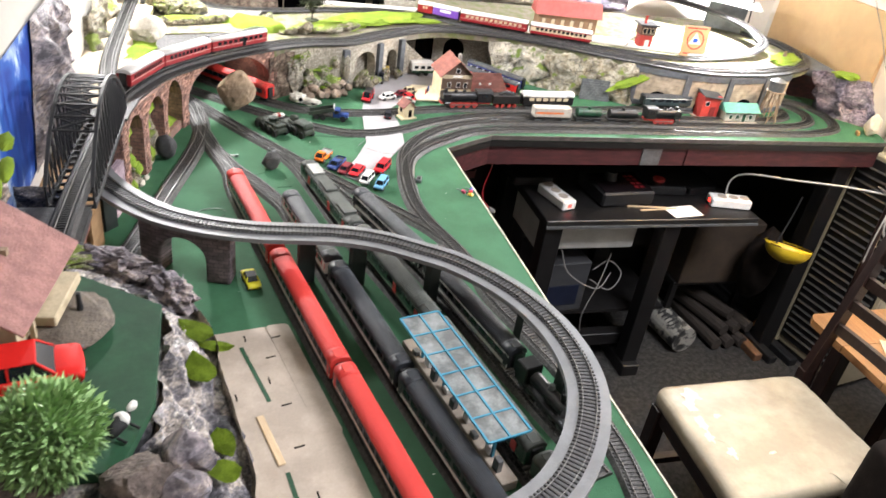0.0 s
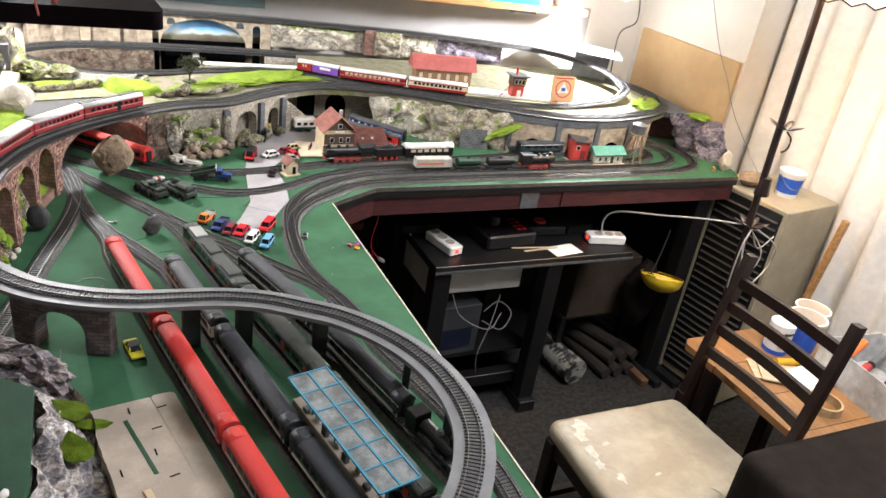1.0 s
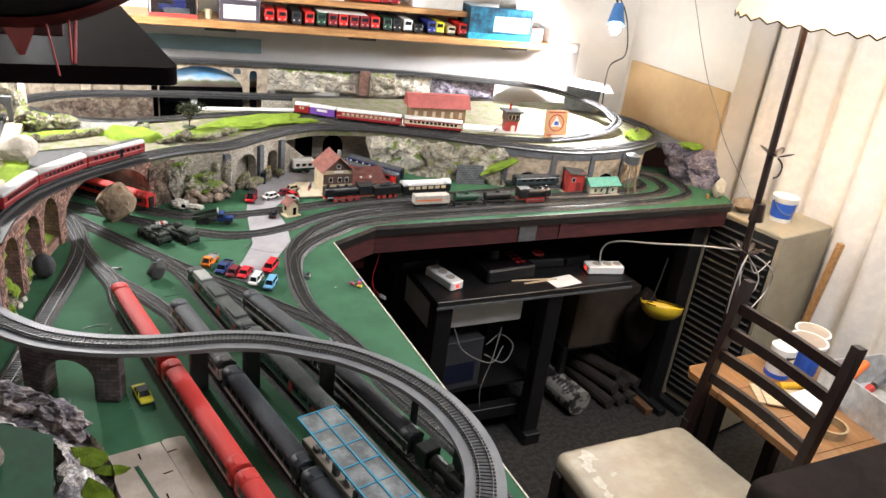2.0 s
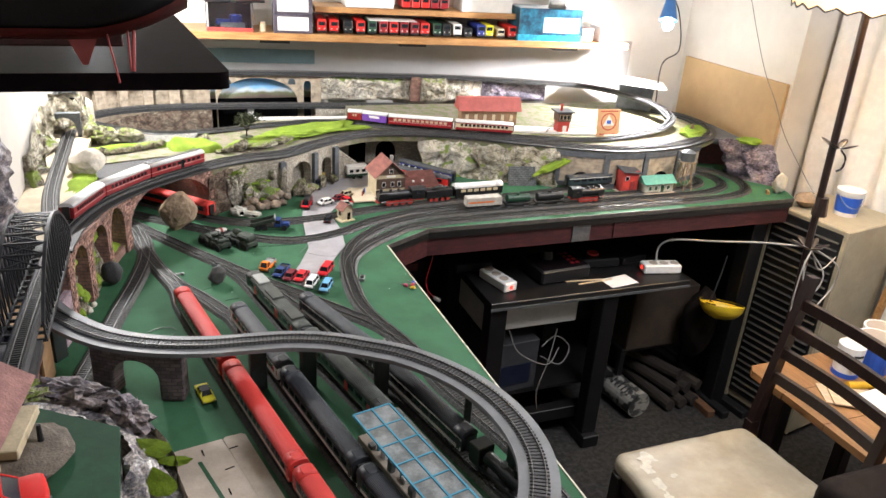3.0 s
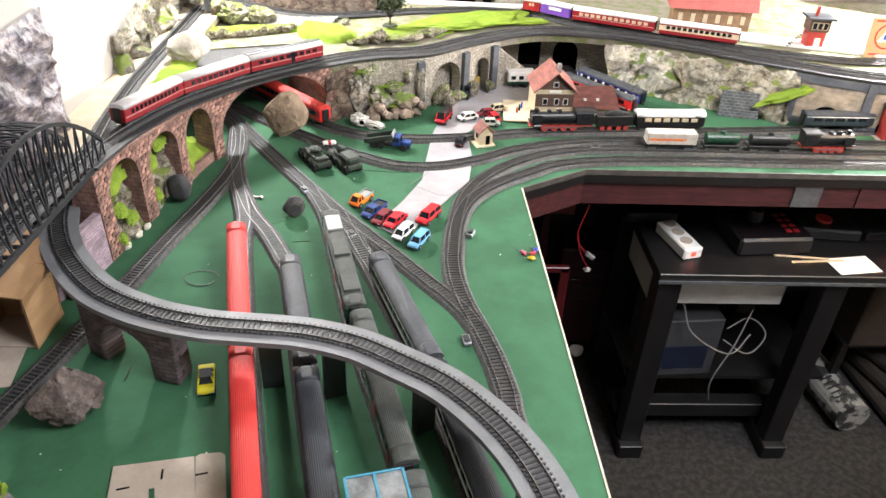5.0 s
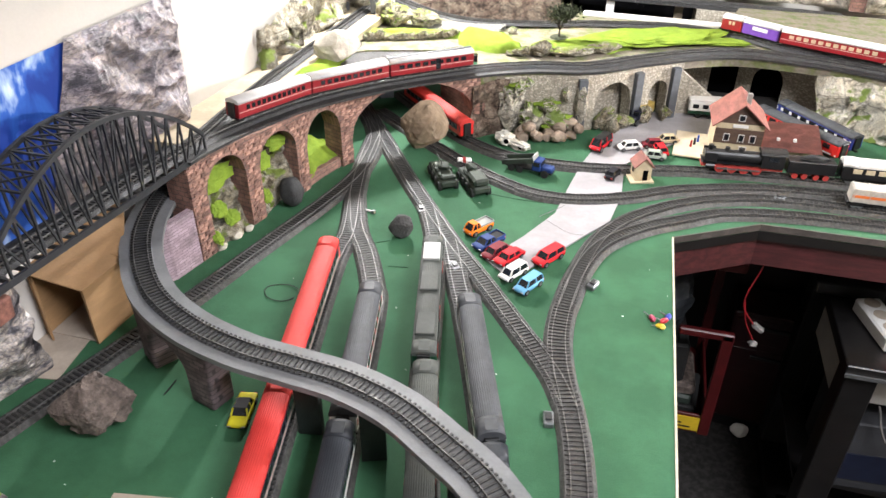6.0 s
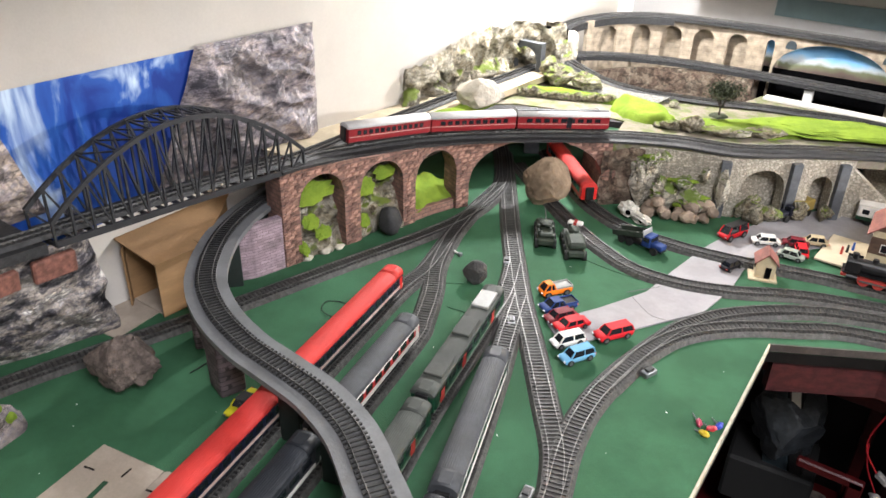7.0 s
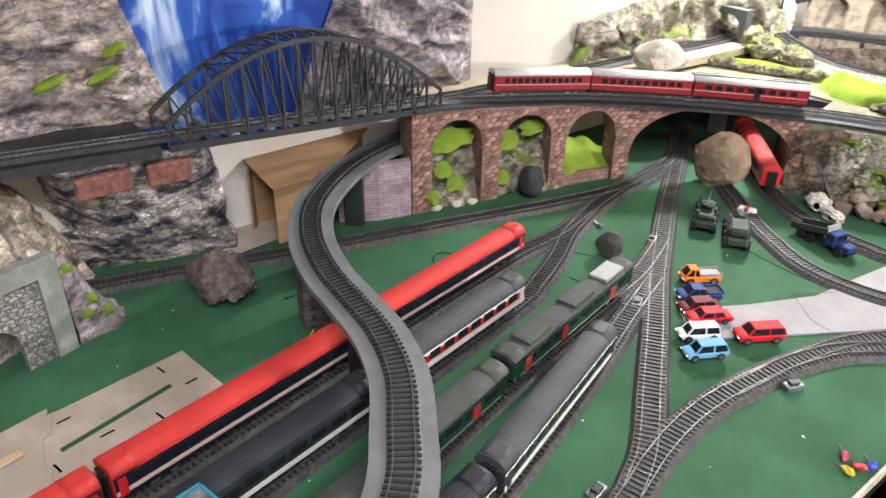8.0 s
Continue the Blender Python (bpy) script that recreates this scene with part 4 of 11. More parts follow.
track("railway_track", TL, [(0.40, 0.36), (0.43, 0.47), (0.447, 0.567), (0.453, 0.653), (0.443, 0.78), (0.42, 0.88), (0.388, 1.0), (0.383, 1.06), (0.372, 1.125), (0.357, 1.184),
                            (0.337, 1.25), (0.325, 1.32), (0.325, 1.396), (0.336, 1.483), (0.362, 1.56), (0.417, 1.625), (0.484, 1.673), (0.56, 1.718), (0.70, 1.742), (0.96, 1.748),
                            (1.25, 1.75), (1.56, 1.752), (1.70, 1.768), (1.79, 1.81), (1.83, 1.89), (1.82, 1.98), (1.75, 2.06)])
track("railway_track", TL, [(0.325, 1.38), (0.338, 1.500), (0.361, 1.591), (0.405, 1.663), (0.472, 1.725), (0.544, 1.765), (0.64, 1.79), (0.82, 1.797), (1.05, 1.797), (1.3, 1.80),
                            (1.5, 1.803), (1.64, 1.815), (1.725, 1.855), (1.76, 1.92), (1.74, 1.99), (1.66, 2.04)], z=BOARD - 0.0007)
track("railway_track", TL, [(-0.16, 1.98), (-0.05, 1.885), (0.03, 1.82), (0.099, 1.768), (0.160, 1.73), (0.227, 1.70), (0.304, 1.70), (0.385, 1.73), (0.459, 1.775), (0.536, 1.806), (0.64, 1.833),
                            (0.82, 1.846), (1.05, 1.848), (1.3, 1.85), (1.5, 1.855), (1.62, 1.872), (1.68, 1.92), (1.67, 1.98)], z=BOARD - 0.0011)
track("railway_track", TL, [(-0.15, 2.09), (-0.05, 1.985), (0.03, 1.91), (0.085, 1.868), (0.156, 1.835), (0.258, 1.825), (0.354, 1.835), (0.441, 1.855), (0.525, 1.872), (0.72, 1.89),
                            (0.95, 1.898), (1.16, 1.918), (1.34, 1.92)], z=BOARD - 0.0003)
LOOP = [(-0.315, 1.56), (-0.312, 1.46), (-0.297, 1.382), (-0.273, 1.303), (-0.232, 1.228), (-0.165, 1.153), (-0.09, 1.109), (-0.01, 1.085), (0.06, 1.077), (0.125, 1.069), (0.19, 1.048),
        (0.248, 1.013), (0.298, 0.978), (0.347, 0.922), (0.382, 0.86), (0.402, 0.79), (0.404, 0.712), (0.386, 0.643), (0.343, 0.57), (0.282, 0.511), (0.20, 0.475), (0.11, 0.462)]
track("elevated_track", "black sleepered track on a raised grey curved board", LOOP, z=0.9475, width=0.028, bed_mat=M("dark_grey_sleeper_web", (0.10, 0.102, 0.106), 0.42, vary=0.35, scale=90, bump=0.3, bscale=500), bed_h=0.0022, strip=0.056, strip_mat=strip_grey)

# upper tracks, level with the viaduct
DECK = [(-0.247, 1.40, 1.0185), (-0.233, 1.52, 1.006), (-0.185, 1.665, 0.995), (-0.093, 1.808, 0.985), (0.055, 1.945, 0.980), (0.165, 2.008, 0.978), (0.275, 2.040, 0.977), (0.372, 2.115, 0.976),
        (0.49, 2.19, 0.976), (0.58, 2.222, 0.976), (0.69, 2.215, 0.976), (0.81, 2.185, 0.976), (0.935, 2.131, 0.976), (1.097, 2.042, 0.976), (1.25, 1.968, 0.976), (1.351, 1.938, 0.976),
        (1.47, 1.936, 0.976), (1.59, 1.957, 0.976), (1.72, 2.008, 0.976), (1.81, 2.075, 0.977), (1.865, 2.18, 0.979), (1.865, 2.29, 0.98), (1.80, 2.40, 0.98)]
UL = "upper level railway track on grey ballast above the stone walls"
track("viaduct_track", UL, DECK, width=0.036, gauge=0.012, bed_mat=bed_dark, bed_h=0.005)
track("viaduct_track", UL, [(-0.245, 0.50, 1.075), (-0.25, 0.80, 1.058), (-0.2525, 1.0, 1.045), (-0.2505, 1.2, 1.0325), (-0.2485, 1.40, 1.02), (-0.27, 1.55, 1.008), (-0.287, 1.75, 1.0), (-0.288, 2.05, 0.996), (-0.285, 2.30, 0.995)],
      width=0.036, gauge=0.012, bed_mat=bed_dark, bed_h=0.005)
track("viaduct_track", UL, [(0.90, 2.165, 0.977), (0.78, 2.222, 0.977), (0.67, 2.268, 0.977), (0.60, 2.32, 0.977), (0.52, 2.355, 0.977), (0.42, 2.368, 0.977), (0.33, 2.352, 0.977), (0.238, 2.334, 0.977),
                            (0.127, 2.295, 0.978), (-0.02, 2.262, 0.982), (-0.14, 2.275, 0.993), (-0.25, 2.322, 1.012), (-0.303, 2.375, 1.035), (-0.318, 2.44, 1.055), (-0.297, 2.53, 1.066), (-0.235, 2.64, 1.07),
                            (-0.12, 2.715, 1.07), (0.03, 2.735, 1.07), (0.2, 2.735, 1.07), (0.45, 2.715, 1.07), (0.75, 2.68, 1.068), (1.05, 2.645, 1.064), (1.3, 2.60, 1.058), (1.5, 2.555, 1.052),
                            (1.62, 2.49, 1.045), (1.70, 2.39, 1.036), (1.735, 2.28, 1.025), (1.715, 2.17, 1.01), (1.64, 2.105, 0.995), (1.54, 2.07, 0.984), (1.42, 2.045, 0.979), (1.3, 2.04, 0.977), (1.15, 2.075, 0.977), (1.0, 2.13, 0.977), (0.90, 2.165, 0.977)],
      width=0.036, gauge=0.012, bed_mat=bed_dark, bed_h=0.005)
BACK = [(-0.27, 2.42, 0.996), (-0.22, 2.52, 0.985), (-0.15, 2.615, 0.972), (-0.04, 2.675, 0.964), (0.11, 2.69, 0.962), (0.31, 2.685, 0.962), (0.5, 2.67, 0.962), (0.72, 2.645, 0.962), (0.85, 2.63, 0.962)]
track("viaduct_track", "low railway track along the foot of the wall", BACK,
      width=0.036, gauge=0.012, bed_mat=bed_dark, bed_h=0.005)


# ---------------------------------------------------------------- upper level ground
DP = smooth_path(DECK, 0.01)
DN = normals_2d(DP)
front = DP[:, :2] - DN * 0.030
sel = [i for i in range(0, len(DP)) if DP[i, 0] > 0.02 and i % 4 == 0]
plate = [tuple(front[i]) for i in sel]
LAND = plate + [(1.90, 2.45), (1.90, 2.56), (0.90, 2.60), (0.60, 2.60), (0.56, 2.442), (0.21, 2.445), (0.19, 2.352), (0.12, 2.322), (-0.02, 2.292), (-0.13, 2.305), (-0.22, 2.35), (-0.345, 2.42), (-0.345, 1.9), (-0.2, 2.02), (-0.05, 2.065), (0.035, 2.065)]
setting("upper_ground", prism(LAND, 0.955, 0.9735), M("pale_scenery_plaster", (0.25, 0.215, 0.165), 0.9, vary=0.5, scale=34, bump=0.9, bscale=160, second=(0.15, 0.175, 0.06), mix_lo=0.40, mix_hi=0.56), "pale plastered upper level ground of the layout", "ground")

setting("yard_ground", prism([(-0.275, 1.66), (-0.232, 1.69), (-0.216, 1.845), (-0.165, 1.905), (-0.115, 1.965), (-0.035, 2.035), (0.035, 2.062), (-0.06, 2.075), (-0.21, 2.075), (-0.275, 1.95)], 0.958, 0.9705), bed_dark, "dark ballast yard between the viaduct and the grass bank", "ground")
# deck edge band that carries the viaduct track
deckthing = thing("viaduct_deck", "dark grey edge beam of the curved viaduct", "viaduct", kind="structure")
part("edge_beam", sweep(np.vstack([[(-0.2500, 1.352, 1.0215), (-0.2490, 1.376, 1.0200)], DP]) - (0, 0, 0.016), [(-0.034, 0.0115), (0.03, 0.0115), (0.03, 0.0157), (-0.034, 0.0157)]), bed_dark, deckthing)

# red masonry arcade
af = smooth_path([(-0.2275, 1.352, 0), (-0.205, 1.465, 0), (-0.173, 1.587, 0), (-0.142, 1.71, 0), (-0.075, 1.80, 0), (0.075, 1.922, 0)], 0.01)
ARC_Z = np.interp(af[:, 1], [1.338, 1.40, 1.52, 1.665, 1.808, 1.925], [1.0182, 1.0132, 1.0012, 0.9902, 0.9802, 0.9752])
slen = np.r_[0, np.cumsum(np.linalg.norm(np.diff(af[:, :2], axis=0), axis=1))]
S = lambda y: float(np.interp(y, af[:, 1], slen))
arches = [(S(1.383), S(1.470), 0.951, 0.98), (S(1.501), S(1.589), 0.943, 0.98), (S(1.617), S(1.711), 0.931, 0.98), (S(1.735), S(1.914), 0.899, 0.62)]
arcade = thing("viaduct_arcade", "red stone masonry viaduct with round arches on green baize", "viaduct", kind="structure")
part("masonry", strip_wall(af, BOARD, 1.0, 0.046, 1.0, arches, ARC_Z), brick_red, arcade)
an = normals_2d(af)


def arcade_at(s, z, out=0.0):
    """The pose on the arcade's face: x along it, y into the wall."""
    x, y = np.interp(s, slen, af[:, 0]), np.interp(s, slen, af[:, 1])
    nx, ny_ = np.interp(s, slen, an[:, 0]), np.interp(s, slen, an[:, 1])
    return pose(x - nx * out, y - ny_ * out, z, 0, 0, math.degrees(math.atan2(-nx, ny_)))


def in_arch(s, z, pad):
    for a0, a1, spring, f in arches:
        c, r = (a0 + a1) / 2, (a1 - a0) / 2
        if abs(s - c) < r + pad and z < spring + math.sqrt(max(0.0, (r + pad) ** 2 - (s - c) ** 2)) * f:
            return True
    return False


# rockwork behind the arcade: a rock slope fills the first two arches, a green mound the third
for k, (y0, y1, hh, sd) in enumerate(((1.365, 1.475, 0.125, 41), (1.490, 1.590, 0.12, 42))):
    s0, s1 = S(y0), S(y1)
    lo = [tuple(arcade_at(v, 0, -0.006).translation[:2]) for v in np.linspace(s0, s1, 5)]
    hi = [tuple(arcade_at(v, 0, -0.050).translation[:2]) for v in np.linspace(s0, s1, 5)]
    solo("rock_outcrop", loft_rock(lo, hi, BOARD, BOARD + hh, sd, 0.012, 22, 0.004, False, 34), rock_beige, "beige modelled rock slope inside a viaduct arch", "rock", group="rocks in the arches", smooth=True)
for k, (y, z, o, w, d, h) in enumerate(((1.415, 0.955, -0.030, 0.10, 0.06, 0.030), (1.405, 0.912, -0.012, 0.034, 0.03, 0.022), (1.425, 0.888, -0.008, 0.034, 0.03, 0.020), (1.385, 0.872, -0.006, 0.02, 0.02, 0.022),
                                        (1.515, 0.942, -0.022, 0.045, 0.05, 0.028), (1.508, 0.885, -0.010, 0.022, 0.03, 0.022), (1.565, 0.955, -0.030, 0.05, 0.05, 0.02))):
    solo("grass_patch", rough_stone(60 + k, (w * 0.9, h * 1.15, 0.008), 3, 0.45, flat=False, freq=2.6), grass, "bright green grass mat on the rock in the arch", "grass", group="grass patches", at=arcade_at(S(y), z, o + 0.004) @ Matrix.Rotation(radians(62), 4, "X"))
solo("grass_mound", loft_rock([tuple(arcade_at(S(v), 0, -0.008).translation[:2]) for v in (1.605, 1.64, 1.68, 1.718)], [tuple(arcade_at(S(v), 0, -0.060).translation[:2]) for v in (1.605, 1.64, 1.68, 1.718)], BOARD + 0.018, BOARD + 0.085, 71, 0.008, 14, 0.005, False, 26, ztop=lambda f: -0.045 * f), grass, "bright green grassy slope under a viaduct arch", "mound", smooth=True)
setting("arch_kerb", strip_wall(np.array([tuple(arcade_at(S(v), 0, -0.004).translation[:2]) + (0,) for v in (1.612, 1.66, 1.709)]), BOARD, BOARD + 0.020, 0.01), brick_red, "low red stone kerb in the third arch", "wall")
solo("pebble", rough_stone(91, (0.042, 0.04, 0.055), 3, 0.12, flat=False), slate_dark, "smooth dark grey pebble standing under the arch", "pebble", smooth=True, at=pose(-0.170, 1.548, BOARD))
for k in range(3):
    solo("chalk_chip", rough_stone(95 + k, (0.022, 0.012, 0.012), 2, 0.3), chalk, "pale plaster chip at the foot of the arch", "stone", group="plaster chips", at=arcade_at(S((1.39, 1.425, 1.452)[k]), BOARD, 0.004))

setting("side_wall_red", strip_wall(np.array([(-0.045, 2.058, 0), (0.02, 1.990, 0), (0.079, 1.928, 0)]), BOARD, 0.9545, 0.010), brick_red, "red printed rubble wall receding beside the coach", "wall")
solo("grey_pier", new_box(-0.017, 0.017, -0.012, 0.012, 0, 0.104, 0.002), pilaster_m, "dark grey post under the upper ground", "post", at=pose(-0.180, 2.070, BOARD + 0.0005, 0, 0, 30))
# retaining walls under the deck, from the mossy rock to the station
RW = smooth_path([tuple(DP[i, :2] - DN[i] * 0.032) for i in range(len(DP)) if 0.02 < DP[i, 0] < 1.88 and i % 3 == 0], 0.01)
RW3 = np.c_[RW, np.zeros(len(RW))]


def wall_piece(x0, x1):
    return np.array([p for p in RW3 if x0 <= p[0] <= x1])


def cliff(name, x0, x1, out, mat, label, seed, zt=0.965, rough=0.018):
    w = wall_piece(x0, x1)
    n = normals_2d(w)
    lo = [(p[0] - q[0] * out, p[1] - q[1] * out) for p, q in zip(w, n)][::4]
    hi = [(p[0] - q[0] * 0.004, p[1] - q[1] * 0.004) for p, q in zip(w, n)][::4]
    bm = loft_rock(lo, hi, BOARD, zt, seed, rough, 12, 0.008, True, 26)
    return solo(name, bm, mat, label, "rock face", kind="structure", smooth=True)


cliff("rock_face_brown", 0.060, 0.135, 0.006, rock_brown, "brown printed rubble face under the viaduct", 3, rough=0.010)
setting("cobble_face", strip_wall(wall_piece(0.115, 0.285), BOARD, 0.969, 0.02), stone_grey, "grey cobbled retaining wall behind the rocks", "wall")
rq = random.Random(55)
for k, (x, z, w_, h_, d_) in enumerate(((0.130, 0.850, 0.045, 0.10, 0.035), (0.175, 0.850, 0.06, 0.06, 0.06), (0.222, 0.850, 0.06, 0.05, 0.06), (0.150, 0.912, 0.05, 0.045, 0.03), (0.205, 0.895, 0.05, 0.03, 0.04), (0.165, 0.942, 0.04, 0.022, 0.02), (0.245, 0.915, 0.03, 0.03, 0.02), (0.272, 0.855, 0.03, 0.10, 0.03))):
    i = int(np.argmin(np.abs(RW3[:, 0] - x)))
    p, q = RW3[i], normals_2d(RW3)[i]
    solo("rock_outcrop", rough_stone(160 + k, (w_, d_, h_), 4, 0.45, freq=2.6), rock_mossy, "jagged mossy plaster rock against the cobbled wall", "rock", group="rocks below the deck", at=pose(p[0] - q[0] * d_ * 0.25, p[1] - q[1] * d_ * 0.25, z, 0, 0, rq.uniform(0, 360)))
for k, (x, z, o, w_) in enumerate(((0.150, 0.950, 0.010, 0.05), (0.205, 0.912, 0.018, 0.06), (0.160, 0.888, 0.022, 0.04), (0.235, 0.885, 0.022, 0.05), (0.215, 0.868, 0.030, 0.04))):
    i = int(np.argmin(np.abs(RW3[:, 0] - x)))
    p, q = RW3[i], normals_2d(RW3)[i]
    solo("grass_patch", rough_stone(175 + k, (w_, 0.020, 0.008), 3, 0.35, flat=False, freq=2.2), grass, "bright green grass tuft on the mossy rocks", "grass", group="grass patches", at=pose(p[0] - q[0] * o, p[1] - q[1] * o, z, 0, 0, 25))
for k, (x, o, w_, h_) in enumerate(((0.31, 0.012, 0.05, 0.045), (0.345, 0.022, 0.05, 0.03), (0.39, 0.015, 0.035, 0.04), (0.43, 0.014, 0.04, 0.03), (0.325, 0.03, 0.03, 0.03))):
    i = int(np.argmin(np.abs(RW3[:, 0] - x)))
    p, q = RW3[i], normals_2d(RW3)[i]
    solo("rock_outcrop", rough_stone(185 + k, (w_, 0.03, h_), 4, 0.45, freq=2.6), rock_beige, "pale plaster rock at the foot of the stone wall", "rock", group="rocks below the deck", at=pose(p[0] - q[0] * o, p[1] - q[1] * o, BOARD, 0, 0, 30 * k))
w = wall_piece(0.27, 0.385)
stonewall = thing("stone_wall", "grey stone retaining wall with arched niches", "wall", kind="structure")
wl = np.linalg.norm(np.diff(w[:, :2], axis=0), axis=1).sum()
part("masonry", strip_wall(w, BOARD, 0.969, 0.03, 1.0, [(wl * 0.16, wl * 0.84, 0.905, 0.95)]), stone_grey, stonewall)
w = wall_piece(0.38, 0.47)
wl = np.linalg.norm(np.diff(w[:, :2], axis=0), axis=1).sum()
part("masonry", strip_wall(w, BOARD, 0.969, 0.03, 1.0, [(wl * 0.26, wl * 0.68, 0.915, 1.0)]), stone_grey, stonewall)
for x in (0.266, 0.377, 0.447):
    i = int(np.argmin(np.abs(RW3[:, 0] - x)))
    p, q = RW3[i], normals_2d(RW3)[i]
    a = math.degrees(math.atan2(-q[0], q[1]))
    part("pilaster", new_box(-0.009, 0.009, -0.012, 0.002, 0, 0.113, 0.001), pilaster_m, stonewall, "slate grey pilaster", at=pose(p[0], p[1], BOARD, 0, 0, a))
part("niche_back", strip_wall(wall_piece(0.27, 0.47) + np.array([-0.012, 0.045, 0]), BOARD, 0.955, 0.004), stone_grey, stonewall)
# wing wall beside the tunnel
bm = bmesh.new()
uvl = bm.loops.layers.uv.new("UVMap")
wing = [(0.450, 2.146, BOARD), (0.545, 2.165, BOARD), (0.545, 2.165, 0.885), (0.450, 2.146, 0.962)]
for off in (0, 0.012):
    vs = [bm.verts.new((x, y + off, z)) for x, y, z in wing]
    f = bm.faces.new(vs if off else vs[::-1])
    for lp in f.loops:
        lp[uvl].uv = (lp.vert.co.x, lp.vert.co.z)
    if off:
        bm.verts.ensure_lookup_table()
        for i in range(4):
            bm.faces.new((bm.verts[i], bm.verts[(i + 1) % 4], bm.verts[4 + (i + 1) % 4], bm.verts[4 + i]))
setting("undercroft_floor", prism([(0.47, 2.16), (0.60, 2.17), (0.80, 2.12), (0.80, 2.31), (0.47, 2.31)], BOARD + 0.0002, BOARD + 0.0012), M("dark_brown_ground", (0.05, 0.045, 0.04), 0.9, vary=0.4, scale=30), "dark brown ground below the deck", "ground")
setting("wing_wall", bm, stone_grey, "grey stone wing wall sloping beside the dark tunnel", "wall")
# dark undercroft behind the station
under = thing("undercroft", "dark undercroft with brown arched openings below the track", "tunnel", kind="structure")
# Black back panel stands in for the shade of the undercroft.
part("back_panel", prism([(0.47, 2.31), (0.80, 2.31), (0.80, 2.318), (0.47, 2.318)], BOARD, 0.955), shade_black, under)
part("arched_wall_print", strip_wall(np.array([(0.595, 2.298, 0), (0.63, 2.288, 0), (0.68, 2.274, 0), (0.74, 2.250, 0), (0.80, 2.222, 0)]), BOARD, 0.9545, 0.006, 1.0, [(0.034, 0.100, 0.898, 1.0)]), stone_grey, under, "grey stone print with a dark arch")
part("side_wall_print", strip_wall(np.array([(0.475, 2.25, 0), (0.50, 2.275, 0), (0.535, 2.292, 0)]), BOARD, 0.9545, 0.006), stone_grey, under, "grey stone print beside the dark gap")
part("paper_label", new_box(-0.014, 0.014, -0.001, 0.001, 0, 0.014), paper_m, under, "pale paper label", at=pose(0.522, 2.272, 0.928, 0, 0, 32))
cliff("rock_face_station", 0.73, 0.93, 0.035, rock_mossy, "mossy beige rock face behind the station", 8, rough=0.02)
cliff("rock_face_pale", 0.90, 1.175, 0.035, rock_beige, "pale beige rock face behind the goods train", 11, rough=0.02)
# dark stone plaque
solo("slate_plaque", strip_wall(np.array([(-0.046, 0, 0), (0.046, 0, 0)]), 0, 0.062, 0.006), dark_block, "dark slate block plaque leaning on the rock face", "plaque", at=pose(1.033, 1.985, BOARD + 0.0005, -12, 0, -12))
# grassy spur at the plaque
solo("grass_spur", rough_stone(17, (0.19, 0.05, 0.022), 4, 0.3, flat=False, freq=2.4), grass, "bright green grass strip climbing to the deck", "grass", at=pose(1.165, 1.982, 0.918, 0, -20, 8))
# grey arched wall to the east
w = wall_piece(1.14, 1.70)
wl = np.linalg.norm(np.diff(w[:, :2], axis=0), axis=1).sum()
greywall = thing("arched_wall", "grey retaining wall with tan blind arches", "wall", kind="structure")
ws = np.r_[0, np.cumsum(np.linalg.norm(np.diff(w[:, :2], axis=0), axis=1))]
wn = normals_2d(w)


def on_wall(v, out):
    return np.array([np.interp(v, ws, w[:, 0]) - np.interp(v, ws, wn[:, 0]) * out, np.interp(v, ws, w[:, 1]) - np.interp(v, ws, wn[:, 1]) * out, 0.0])


part("panel_wall", strip_wall(w, BOARD, 0.968, 0.012), stone_tan, greywall, "tan printed stone panels")
part("top_band", strip_wall(np.array([on_wall(v, 0.003) for v in np.linspace(0.0, ws[-1], 24)]), 0.950, 0.9685, 0.003), pilaster_m, greywall)
part("base_band", strip_wall(np.array([on_wall(v, 0.003) for v in np.linspace(0.0, ws[-1], 24)]), BOARD, 0.866, 0.003), pilaster_m, greywall)
for v in (0.008, 0.165, 0.305, 0.445):
    part("pilaster", strip_wall(np.array([on_wall(v - 0.009, 0.006), on_wall(v + 0.009, 0.006)]), BOARD, 0.9688, 0.006), pilaster_m, greywall)
# Flat black arch shapes stand in for dark openings.
for v in (0.088, 0.235, 0.375):
    xs = np.linspace(-0.034, 0.034, 15)
    part("dark_arch", strip_wall(np.array([on_wall(v + q, 0.0045) for q in xs]), BOARD, 0.9, 0.0045, 1.0, (), 0.868 + np.sqrt(np.maximum(0.0, 0.034 ** 2 - xs ** 2)) * 0.95), shade_black, greywall, "dark arched opening")
# tunnel mouth and purple rock at the east end
tm = thing("tunnel_mouth", "grey tunnel mouth with a maroon back at the end of the tracks", "tunnel", kind="structure")
part("portal", strip_wall(np.array([(1.69, 2.075, 0), (1.79, 2.03, 0), (1.89, 1.985, 0)]), BOARD, 0.97, 0.015, 1.0, [(0.02, 0.185, 0.93, 0.25)]), pilaster_m, tm)
part("back", prism([(1.70, 2.16), (1.92, 2.07), (1.92, 2.08), (1.70, 2.17)], BOARD, 0.955), maroon, tm)
part("roof", prism([(1.69, 2.06), (1.90, 1.97), (1.925, 2.2), (1.75, 2.22)], 0.957, 0.9725), pilaster_m, tm)
bm = loft_rock([(1.835, 1.955), (1.87, 1.89), (1.91, 1.84), (1.935, 1.79)], [(1.80, 2.0), (1.85, 1.93), (1.91, 1.90), (1.935, 1.88)], BOARD, 0.985, 21, 0.016, 12, 0.008, True, 26)
